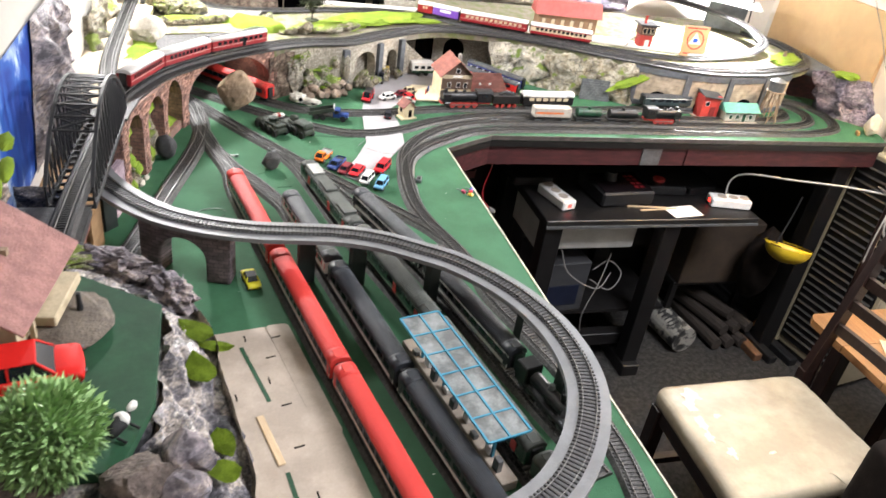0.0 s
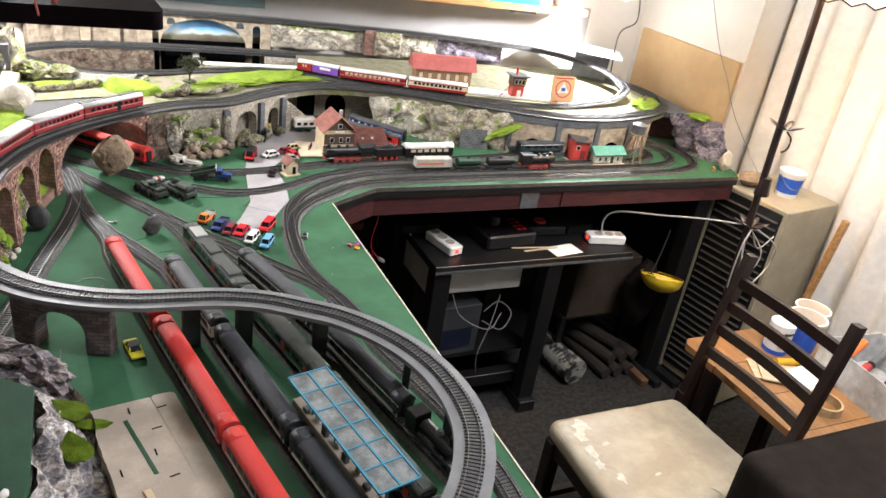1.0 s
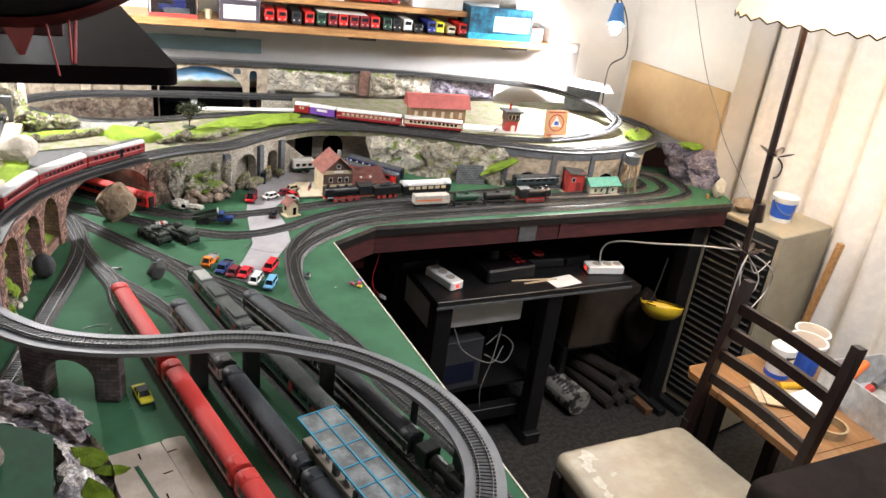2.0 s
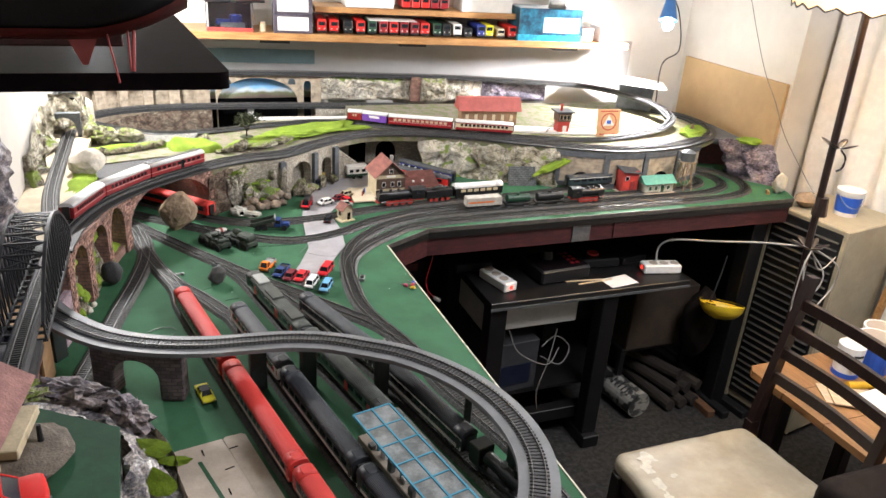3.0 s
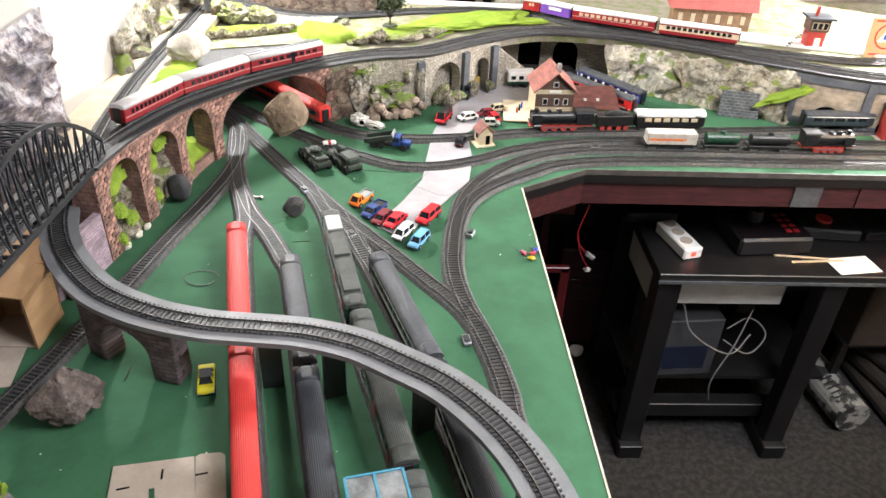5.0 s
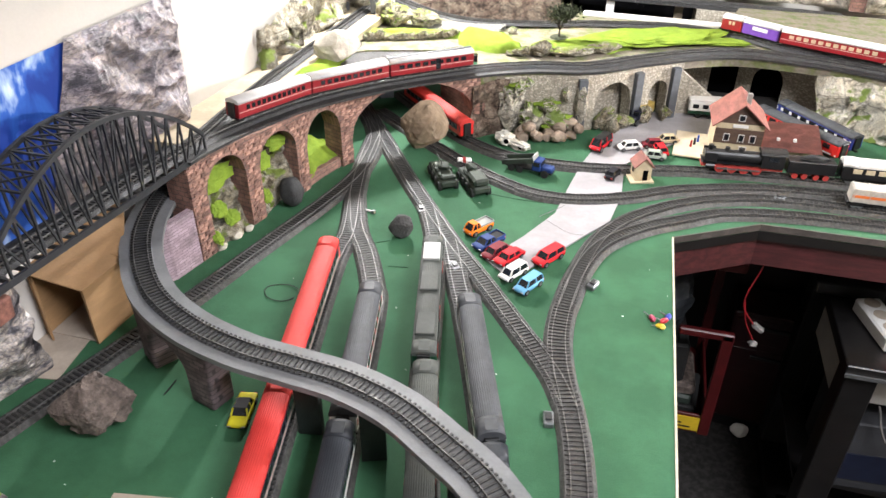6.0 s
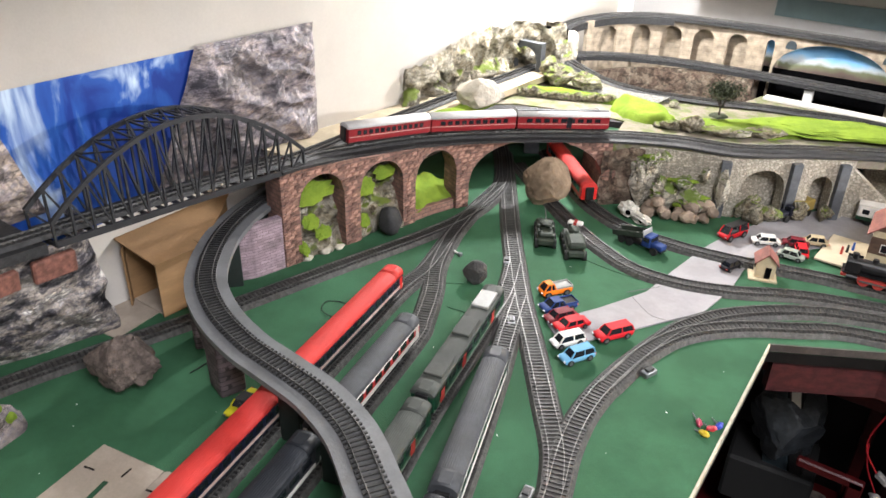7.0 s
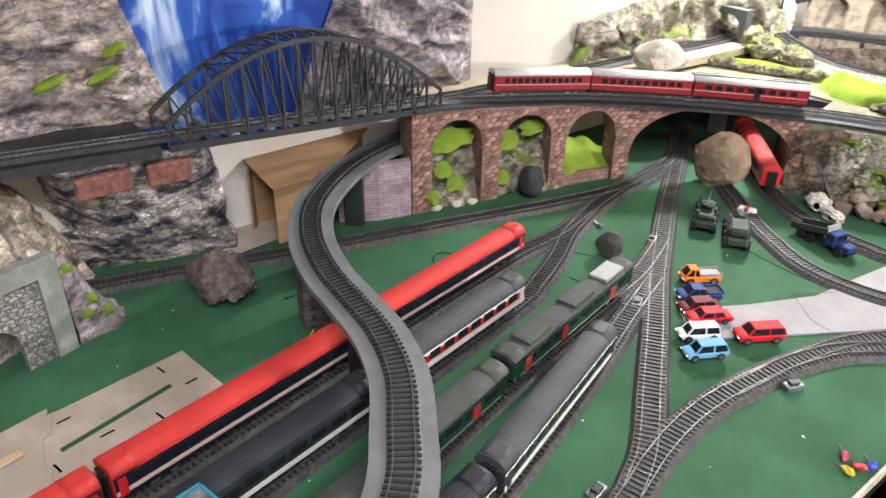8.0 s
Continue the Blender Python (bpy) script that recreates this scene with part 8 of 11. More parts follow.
for k in range(80):
    x, y, r, a = fl.uniform(-0.25, 0.47), fl.uniform(0.45, 1.72), fl.uniform(0.0005, 0.0013), fl.uniform(0, 6.3)
    i = len(vs)
    vs += [(x + r * math.cos(a + q) * (1.8 if q in (0, 3.1) else 0.7), y + r * math.sin(a + q), Z + 0.0006) for q in (0, 1.6, 3.1, 4.7)]
    fs.append((i, i + 1, i + 2, i + 3))
me = bpy.data.meshes.new("dust_flecks")
me.from_pydata(vs, [], fs)
me.materials.append(paper_m)
tagged(new("dust_flecks", me), "tiny pale dust flecks scattered over the baize", "dust", kind="stuff")

# grey card ramp with slots and a wooden stick
rp = thing("card_ramp", "flat grey card platform kit with slots on the baize", "card sheet")
corners = [(-0.089, 0.936), (0.000, 0.9515), (0.052, 0.760), (0.04, 0.735), (-0.062, 0.735), (-0.064, 0.80)]
side = [(0.002, 0.950), (0.006, 0.9545), (0.030, 0.957), (0.036, 0.953), (0.088, 0.725), (0.046, 0.722), (0.047, 0.765)]
lower = [(-0.070, 0.790), (-0.058, 0.787), (-0.056, 0.792), (-0.030, 0.785), (-0.026, 0.777), (0.018, 0.771), (0.022, 0.776), (0.062, 0.764), (0.082, 0.740), (0.125, 0.52), (0.10, 0.42), (-0.01, 0.42), (-0.028, 0.64), (-0.058, 0.745)]
part("sheet", prism(corners, Z, Z + 0.004), grey_card, rp)
part("sheet", prism(side, Z, Z + 0.0046), grey_card, rp)
part("sheet", prism(lower, Z + 0.0005, Z + 0.0068), grey_card, rp)
for p, q, wdt, mat in (((-0.036, 0.905), (-0.002, 0.788), 0.006, felt_dark), ((0.012, 0.66), (0.04, 0.50), 0.006, felt_dark)):
    h = 0.0042 if p[1] > 0.8 else 0.0070
    bm = bmesh.new()
    beam(bm, (*p, Z + h), (*q, Z + h), wdt, 0.0006)
    part("slot", bm, mat, rp, "long slot showing green baize")
for x, y, a in ((-0.068, 0.905, 15), (-0.03, 0.925, 100), (0.005, 0.88, 15), (0.0, 0.83, 100), (0.02, 0.78, 15), (-0.045, 0.80, 100), (0.03, 0.70, 15), (0.045, 0.62, 100), (-0.01, 0.72, 100), (0.06, 0.58, 15), (-0.005, 0.60, 100), (0.015, 0.925, 15)):
    bm = bmesh.new()
    d = Vector((math.cos(radians(a)), math.sin(radians(a)), 0)) * 0.007
    c = Vector((x, y, Z + (0.0070 if y < 0.775 else 0.0048 if x > 0.002 + (0.95 - y) * 0.24 else 0.0042)))
    beam(bm, c - d, c + d, 0.0022, 0.0006)
    part("slot", bm, shade_black, rp)
solo("wooden_stick", new_box(-0.045, 0.045, -0.005, 0.005, 0, 0.0022, 0.001), M("birch_stick", (0.62, 0.46, 0.28), 0.6, vary=0.2, scale=30, stretch=(1, 8, 8)), "flat birch stirring stick lying on the card", "stick", at=pose(-0.005, 0.715, Z + 0.0072, 0, 0, -75))

# ---------------------------------------------------------------- buildings
def gable_house(name, label, at, W, D, H, ridge, wall, roof, over=0.006, upper=None, category="model house"):
    """A model house: walls, gables, two roof slopes; the ridge runs along y. Front is at y = 0."""
    t = thing(name, label, category, at=at)
    part("wall", new_box(-W / 2, W / 2, 0, D, 0, H), wall, t)
    bm = extrude_profile([(-W / 2, H), (W / 2, H), (0, ridge)], 0, D)
    bm.transform(Matrix.Rotation(radians(90), 4, "Z"))
    for v in bm.verts:
        v.co.x = -v.co.x if False else v.co.x
    part("gable", bm, upper or wall, t)
    sl = math.hypot(W / 2, ridge - H)
    a = math.atan2(ridge - H, W / 2)
    for s in (-1, 1):
        bm = new_box(-0.001, sl + over, -over, D + over, 0.0, 0.0022, 0.0004)
        m = Matrix.Translation((0, 0, ridge)) @ Matrix.Rotation(a if s > 0 else math.pi - a, 4, "Y")
        if s < 0:
            m = Matrix.Translation((0, 0, ridge)) @ Matrix.Scale(-1, 4, (1, 0, 0)) @ Matrix.Rotation(a, 4, "Y")
        bm.transform(m)
        bmesh.ops.recalc_face_normals(bm, faces=bm.faces)
        part("roof_slope", bm, roof, t)
    return t


def opening(t, x, y, z, w, h, mat, name="window", frame=None, side="y"):
    if side == "y":
        if frame:
            part("window_frame" if name == "window" else "door_frame", new_box(x - w / 2 - 0.0012, x + w / 2 + 0.0012, y - 0.0008, y + 0.0004, z - 0.0012, z + h + 0.0012), frame, t)
        part(name, new_box(x - w / 2, x + w / 2, y - 0.0013, y + 0.0004, z, z + h), mat, t)
    else:
        if frame:
            part("window_frame" if name == "window" else "door_frame", new_box(x - 0.0008, x + 0.0004, y - w / 2 - 0.0012, y + w / 2 + 0.0012, z - 0.0012, z + h + 0.0012), frame, t)
        part(name, new_box(x - 0.0013, x + 0.0004, y - w / 2, y + w / 2, z, z + h), mat, t)


st = gable_house("station_house", "alpine station house with brown timber gable and red roof", pose(0.580, 1.957, Z, 0, 0, 2), 0.088, 0.085, 0.071, 0.110, house_cream, roof_tile, 0.010, house_brown)
part("timber_band", new_box(-0.0445, 0.0445, -0.0015, 0.0, 0.030, 0.060), house_brown, st, "dark timber upper storey")
for x in (-0.022, 0.005, 0.026):
    opening(st, x, -0.0016, 0.036, 0.009, 0.013, glass_dark, frame=white_paint)
opening(st, 0.0, -0.001, 0.078, 0.010, 0.010, glass_dark, frame=white_paint)
opening(st, 0.012, -0.001, 0.0, 0.012, 0.024, house_brown, "door", white_paint)
part("name_board", new_box(-0.014, 0.014, -0.003, -0.0015, 0.064, 0.070), paper_m, st, "pale name board")
part("chimney", new_box(0.004, 0.013, 0.02, 0.029, 0.098, 0.124, 0.0008), M("chimney_grey", (0.3, 0.28, 0.25), 0.8), st)
part("annex_wall", new_box(0.0445, 0.150, 0.004, 0.066, 0, 0.028), house_cream, st)
bm = bmesh.new()
vs = [bm.verts.new(v) for v in ((0.0445, -0.006, 0.026), (0.157, -0.006, 0.026), (0.145, 0.036, 0.068), (0.0445, 0.036, 0.068), (0.0445, 0.076, 0.026), (0.157, 0.076, 0.026))]
bm.faces.new((vs[0], vs[1], vs[2], vs[3]))
bm.faces.new((vs[3], vs[2], vs[5], vs[4]))
bm.faces.new((vs[1], vs[5], vs[2]))
bmesh.ops.solidify(bm, geom=bm.faces, thickness=0.002)
part("annex_roof", bm, roof_tile, st)
for x in (0.075, 0.105):
    part("skylight", new_box(x - 0.003, x + 0.003, 0.008, 0.0125, 0.041, 0.046), white_paint, st)
solo("courtyard_slab", new_box(-0.045, 0.03, -0.06, 0.06, 0, 0.004, 0.0008), M("cream_card_slab", (0.62, 0.53, 0.38), 0.8, vary=0.12, scale=40), "cream card courtyard slab beside the station", "slab", at=pose(0.512, 1.985, RZ, 0, 0, -4))
for k, (x, y, c) in enumerate(((0.505, 1.985, tyre_m), (0.512, 2.0, blue_label), (0.498, 1.972, shed_red))):
    bm = bmesh.new()
    cone(bm, 0.0025, 0.0018, (0, 0, 0), (0, 0, 0.014), 8)
    solo("small_post", bm, c, "tiny coloured post on the courtyard slab", "post", group="courtyard posts", at=pose(x, y, RZ + 0.004))
bo = gable_house("signal_cabin", "tiny cream cabin with a red roof at the crossing", pose(0.412, 1.805, Z + 0.003, 0, 0, 18), 0.03, 0.03, 0.028, 0.043, house_cream, roof_tile, 0.004)
opening(bo, 0.004, 0, 0.0, 0.009, 0.02, shade_black, "door")
opening(bo, -0.015, 0.015, 0.012, 0.008, 0.010, glass_dark, side="x")
part("base_slab", new_box(-0.024, 0.02, -0.008, 0.034, -0.003, 0.0), house_cream, bo)

rs = thing("red_tower_shed", "tall red shed with a sloping grey roof", "model shed", at=pose(1.362, 1.868, Z, 0, 0, 0))
part("wall", new_box(-0.03, 0.03, 0, 0.05, 0, 0.068, 0.0008), shed_red, rs)
bm = new_box(-0.036, 0.036, -0.008, 0.058, 0, 0.003, 0.0006)
part("roof", bm, roof_grey, rs, at=pose(0, 0, 0.066, 10, 6, 0))
opening(rs, 0.008, 0, 0.004, 0.018, 0.032, M("dark_red_door", (0.2, 0.02, 0.02), 0.6), "door")
opening(rs, -0.014, 0, 0.040, 0.012, 0.012, glass_dark, frame=white_paint)
part("base_slab", new_box(-0.042, 0.045, -0.02, 0.055, -0.0, 0.002), grey_card, rs)
gs = thing("goods_shed", "pale wooden goods shed with a turquoise roof", "model shed", at=pose(1.455, 1.838, Z, 0, 0, 0))
part("wall", new_box(-0.055, 0.055, 0, 0.045, 0.003, 0.036, 0.0006), M("pale_grey_plank", (0.45, 0.44, 0.36), 0.75, vary=0.25, scale=60), gs)
bm = extrude_profile([(-0.008, 0.034), (0.053, 0.034), (0.0225, 0.056)], -0.062, 0.062)
part("roof", bm, green_roof, gs)
for x in (-0.035, -0.012, 0.035):
    opening(gs, x, 0, 0.012, 0.010, 0.013, loco_green, frame=white_paint)
opening(gs, 0.012, 0, 0.004, 0.012, 0.024, loco_green, "door", white_paint)
part("base_slab", new_box(-0.062, 0.062, -0.012, 0.05, 0, 0.003), grey_card, gs)
wt = thing("water_tower", "grey water tank on a spindly timber trestle", "water tower", at=Matrix.LocRotScale(Vector((1.56, 1.855, Z)), None, Vector((1.25, 1.25, 1.18))))
for a in range(6):
    c, s = math.cos(a * math.pi / 3), math.sin(a * math.pi / 3)
    bm = bmesh.new()
    beam(bm, (0.026 * c, 0.026 * s, 0), (0.015 * c, 0.015 * s, 0.082), 0.0022, 0.0022)
    part("leg", bm, boulder_tan, wt)
    c2, s2 = math.cos((a + 1) * math.pi / 3), math.sin((a + 1) * math.pi / 3)
    for z0, z1, r0, r1 in ((0.008, 0.042, 0.025, 0.0205), (0.042, 0.078, 0.0205, 0.0155)):
        bm = bmesh.new()
        beam(bm, (r0 * c, r0 * s, z0), (r1 * c2, r1 * s2, z1), 0.0013, 0.0013)
        part("brace", bm, boulder_tan, wt)
part("platform", bar((0, 0, 0.082), (0, 0, 0.085), 0.022, 12), boulder_tan, wt)
part("tank", bar((0, 0, 0.085), (0, 0, 0.110), 0.0185, 20), M("weathered_tank", (0.12, 0.13, 0.135), 0.5, 0.3, vary=0.3, scale=40), wt)
part("tank_lid", bar((0, 0, 0.110), (0, 0, 0.117), 0.0195, 20, 0.004), steel, wt)
part("spout", bar((0.018, 0, 0.088), (0.034, 0, 0.075), 0.0022, 8), steel, wt)

us = thing("upper_station", "long station building with a red roof on the upper level", "model house", at=pose(1.03, 2.275, 0.9735, 0, 0, -8))
part("wall", new_box(-0.10, 0.10, 0, 0.05, 0, 0.055, 0.0006), M("brown_cream_wall", (0.32, 0.19, 0.10), 0.7, vary=0.3, scale=50), us)
bm = extrude_profile([(-0.014, 0.052), (0.064, 0.052), (0.035, 0.094), (0.015, 0.094)], -0.112, 0.112)
part("roof", bm, M("red_sheet_roof", (0.45, 0.10, 0.085), 0.6, vary=0.2, scale=40), us)
for k in range(6):
    opening(us, -0.08 + 0.032 * k, 0, 0.016, 0.012, 0.022, glass_cream, frame=house_brown)
sb = thing("signal_box", "slim red and cream signal box with a flat roof", "signal box", at=pose(1.245, 2.132, 0.9735, 0, 0, -6))
part("base", new_box(-0.021, 0.021, 0, 0.036, 0, 0.044, 0.0006), shed_red, sb)
part("cabin", new_box(-0.024, 0.024, -0.003, 0.039, 0.044, 0.074, 0.0006), house_brown, sb)
part("roof", new_box(-0.033, 0.033, -0.011, 0.047, 0.074, 0.079, 0.001), roof_grey, sb)
part("chimney", new_box(-0.012, -0.006, 0.012, 0.018, 0.079, 0.102), shed_red, sb)
for x in (-0.013, 0.0, 0.013):
    opening(sb, x, -0.003, 0.051, 0.009, 0.015, glass_dark, frame=house_cream)
opening(sb, 0.004, 0, 0.010, 0.012, 0.018, white_paint, frame=white_paint)
bm = bmesh.new()
for k in range(9):
    box(bm, -0.027 - 0.0045 * k, -0.0225 - 0.0045 * k, 0.004, 0.018, 0.040 - 0.0046 * k, 0.0415 - 0.0046 * k)
part("stair", bm, house_brown, sb)
sg = thing("framed_notice", "orange cream club notice with a red ring emblem", "sign", at=pose(1.395, 2.085, 0.9735, -8, 0, -4))
part("board", new_box(-0.044, 0.044, 0, 0.003, 0, 0.093, 0.0006), M("orange_notice", (0.62, 0.37, 0.19), 0.6, vary=0.12, scale=30), sg)
bm = bmesh.new()
for k in range(28):
    a0, a1 = 2 * math.pi * k / 28, 2 * math.pi * (k + 1) / 28
    q = [bm.verts.new((r * math.cos(a), -0.0008, 0.05 + r * math.sin(a))) for r, a in ((0.026, a0), (0.026, a1), (0.030, a1), (0.030, a0))]
    bm.faces.new(q)
bmesh.ops.remove_doubles(bm, verts=bm.verts, dist=1e-5)
part("ring", bm, shed_red, sg, "red printed ring")
bm = bmesh.new()
bm.faces.new([bm.verts.new(v) for v in ((-0.022, -0.001, 0.037), (0.022, -0.001, 0.037), (0, -0.001, 0.074))])
part("triangle", bm, white_paint, sg, "white triangle emblem")
part("emblem", new_box(-0.008, 0.008, -0.002, -0.0012, 0.043, 0.055), blue_label, sg)
for z0 in (0.006, 0.084):
    part("text_bar", new_box(-0.034, 0.034, -0.0008, 0.0, z0, z0 + 0.004), shed_red, sg)
solo("pond", new_box(-0.11, 0.10, -0.05, 0.06, 0, 0.002), water_m, "pale glassy pond inside the end curve", "pond", at=pose(1.55, 2.20, 0.9737, 0, 0, 8))
solo("platform_slab", new_box(-0.28, 0.30, -0.03, 0.03, 0, 0.008, 0.001), white_paint, "white platform slab along the upper station", "platform", at=pose(1.16, 2.185, 0.9735, 0, 0, -17))
solo("platform_slab", new_box(-0.20, 0.20, -0.014, 0.014, 0, 0.007, 0.001), white_paint, "pale platform edge along the oval track", "platform", at=pose(0.42, 2.42, 0.9735, 0, 0, -3))
wb = thing("white_tray", "white laminated board lying across the end curve", "board", at=pose(1.68, 2.45, 1.085, 2, 3, -30))
part("sheet", new_box(-0.13, 0.16, -0.07, 0.07, 0, 0.006, 0.001), paper_m, wb)
part("support", new_box(-0.01, 0.12, -0.02, 0.04, -0.10, 0.0), pilaster_m, wb)

# olive tree by the oval, trunk with limbs and leaf clumps
def tree(name, label, at, h, crown, mat, seed, leaf, count, trunk=0.3, slim=0.28):
    rn = random.Random(seed)
    t = thing(name, label, "tree", at=at)
    bm = bmesh.new()
    cone(bm, h * 0.035, h * 0.02, (0, 0, 0), (h * 0.01, 0, h * trunk), 8)
    tips = []
    for k in range(7):
        a = k * 2.4
        q = Vector((math.cos(a) * crown * rn.uniform(0.35, 0.75), math.sin(a) * crown * rn.uniform(0.35, 0.75), h * rn.uniform(0.55, 0.9)))
        cone(bm, h * 0.017, h * 0.006, (h * 0.01, 0, h * trunk * 0.95), q, 6)
        tips.append(q)
    part("trunk", bm, bark, t)
    vs, fs = [], []
    for k in range(count):
        b0 = tips[k % 7] if rn.random() < 0.75 else Vector((0, 0, h * 0.72))
        p = b0 + Vector((rn.gauss(0, 1), rn.gauss(0, 1), rn.gauss(0, 0.8))) * crown * 0.26
        if p.z < h * trunk * 1.05:
            p.z = h * trunk * 1.05 + rn.random() * h * 0.06
        d = Vector((rn.uniform(-1, 1), rn.uniform(-1, 1), rn.uniform(-0.3, 1))).normalized()
        s = d.cross(Vector((rn.random(), rn.random(), rn.random()))).normalized()
        l = leaf * rn.uniform(0.7, 1.4)
        i = len(vs)
        vs += [tuple(p), tuple(p + d * l * 0.5 + s * l * slim), tuple(p + d * l), tuple(p + d * l * 0.5 - s * l * slim)]
        fs.append((i, i + 1, i + 2, i + 3))
    me = bpy.data.meshes.new("crown")
    me.from_pydata(vs, [], fs)
    me.materials.append(mat)
    ob = new("crown", me)
    ob.parent = t
    return t


tree("model_tree", "small dark olive model tree on the grass bank", pose(0.194, 2.168, 0.985), 0.082, 0.036, tree_dark, 4, 0.006, 1500)
bm = bmesh.new()
cone(bm, 0.02, 0.016, (0, 0, 0), (0, 0, 0.003), 14)
solo("grass_disc", bm, tree_dark, "dark round foot under the model tree", "disc", at=pose(0.194, 2.168, 0.9915))

# ---------------------------------------------------------------- near mountain with its plateau
PZ = 1.13
MB = [(-0.345, 0.905), (-0.285, 0.888), (-0.240, 0.855), (-0.208, 0.80), (-0.155, 0.70), (-0.085, 0.60), (-0.06, 0.50), (-0.045, 0.40), (-0.03, 0.26), (-0.04, 0.16)]
MT = [(-0.345, 0.775), (-0.255, 0.775), (-0.175, 0.755), (-0.135, 0.735), (-0.085, 0.665), (-0.060, 0.575), (-0.048, 0.50), (-0.036, 0.42), (-0.026, 0.28), (-0.03, 0.16)]
bm = loft_rock(MB, MT, BOARD, PZ - 0.026, 61, 0.011, 60, 0.005, True, 15, ztop=lambda f: -0.012 * math.sin(9 * f) - (0.01 if f < 0.35 else 0), fold=0.036)
mt = thing("paper_mountain", "crumpled printed paper mountain with a dark green plateau", "mountain")
part("rock_face", bm, rock_cream, mt, smooth=True)
CARD = [(-0.345, 0.70), (-0.255, 0.70), (-0.205, 0.695), (-0.155, 0.665), (-0.114, 0.632), (-0.110, 0.575), (-0.109, 0.52), (-0.112, 0.47), (-0.122, 0.435), (-0.13, 0.40)]
rim = loft_rock(MT, CARD, PZ - 0.030, PZ + 0.003, 63, 0.0085, 30, 0.0035, False, 24, fold=0.024)
part("rock_rim", rim, rock_slate, mt, smooth=True)
part("plateau", prism([(x, y) for x, y in CARD] + [(-0.13, 0.16), (-0.345, 0.16)], PZ - 0.01, PZ), rock_slate, mt)
part("green_card", prism([(-0.335, 0.685), (-0.200, 0.690), (-0.112, 0.628), (-0.110, 0.50), (-0.13, 0.43), (-0.335, 0.43)], PZ + 0.0005, PZ + 0.010), felt_dark, mt, "dark green card lawn")
bpy.context.view_layer.update()
me_rim = [ob for ob in mt.children if ob.name.startswith("rock_rim")][0].data
rim_tree = BVHTree.FromPolygons([v.co for v in me_rim.vertices], [f.vertices for f in me_rim.polygons])


def leaf_mesh(length, width, curl):
    """A flat felt leaf with a pointed tip, a rounded foot and a slight curl."""
    bm = bmesh.new()
    rows_ = []
    for i in range(9):
        f = i / 8
        w = width * 0.5 * math.sin(math.pi * f ** 0.72) ** 0.8 if 0 < i < 8 else 0.0004
        rows_.append([bm.verts.new((w * q, length * (f - 0.5), curl * ((f - 0.5) ** 2 * 4 - 0.3) - 0.0012 * abs(q))) for q in (-1, -0.5, 0, 0.5, 1)])
    for p, q in zip(rows_, rows_[1:]):
        for j in range(4):
            bm.faces.new((p[j], p[j + 1], q[j + 1], q[j]))
    bmesh.ops.solidify(bm, geom=bm.faces, thickness=0.0008)
    return bm


felt_leaf = M("olive_grass_mat", (0.25, 0.37, 0.035), 0.95, vary=0.4, scale=60, bump=1.0, bscale=900, spec=0.1)
for k, (x, y, turn, length, width) in enumerate(((-0.112, 0.612, 20, 0.030, 0.020), (-0.083, 0.609, -10, 0.036, 0.028), (-0.066, 0.600, 25, 0.042, 0.014), (-0.077, 0.556, -28, 0.036, 0.027), (-0.114, 0.520, 150, 0.036, 0.026), (-0.054, 0.477, 165, 0.030, 0.020), (-0.060, 0.436, 20, 0.030, 0.022))):
    spot, nor, _, _ = rim_tree.ray_cast(Vector((x + 0.02, y + 0.01, PZ + 0.1)), Vector((-0.02, -0.01, -0.1)).normalized())
    if spot is None:
        continue
    if nor.z < 0:
        nor = -nor
    nor = (nor * 0.6 + Vector((0.25, -0.15, 0.8))).normalized()
    part("felt_leaf", leaf_mesh(length, width, 0.003), felt_leaf, mt, "flat olive green felt leaf", at=Matrix.Translation(spot + nor * 0.0085) @ nor.to_track_quat("Z", "Y").to_matrix().to_4x4() @ Matrix.Rotation(radians(turn), 4, "Z"))
for k, (x, y, s) in enumerate(((-0.115, 0.415, 0.05), (-0.085, 0.41, 0.04), (-0.19, 0.42, 0.06), (-0.085, 0.44, 0.045), (-0.24, 0.40, 0.06))):
    part("rock", rough_stone(620 + k, (s, s * 0.9, s * 0.7), 3, 0.3), rock_grey if k % 2 else boulder_dark, mt, at=pose(x, y, PZ - 0.005, 0, 0, 50 * k))
for k, (x, y, z, dx, dy, dz, a, m) in enumerate(((-0.245, 0.732, -0.012, 0.13, 0.055, 0.034, -4, rock_beige), (-0.165, 0.724, -0.018, 0.090, 0.042, 0.036, -30, rock_grey), (-0.112, 0.690, -0.024, 0.075, 0.036, 0.034, -55, rock_grey))):
    part("rock", rough_stone(660 + k, (dx, dy, dz), 4, 0.42, flat=False, freq=2.6), m, mt, at=pose(x, y, PZ + z - 0.014, 0, 0, a))
# portal at the foot, facing east
pm = thing("stone_portal", "grey framed tunnel portal with cobble print at the mountain foot", "tunnel", kind="structure")
PP = np.array([(-0.122, 0.712, 0), (-0.146, 0.778, 0), (-0.170, 0.845, 0)])
part("frame", strip_wall(PP, BOARD, 0.975, 0.012, 1.0, [(0.0, 0.118, 0.952, 0.01)]), M("portal_grey", (0.27, 0.29, 0.25), 0.8, vary=0.3, scale=50, bump=0.4), pm)
part("cobble_face", strip_wall(PP + np.array([-0.004, -0.001, 0]), BOARD, 0.953, 0.008, 1.0, [(0.02, 0.085, 0.885, 0.9)]), cobble, pm)
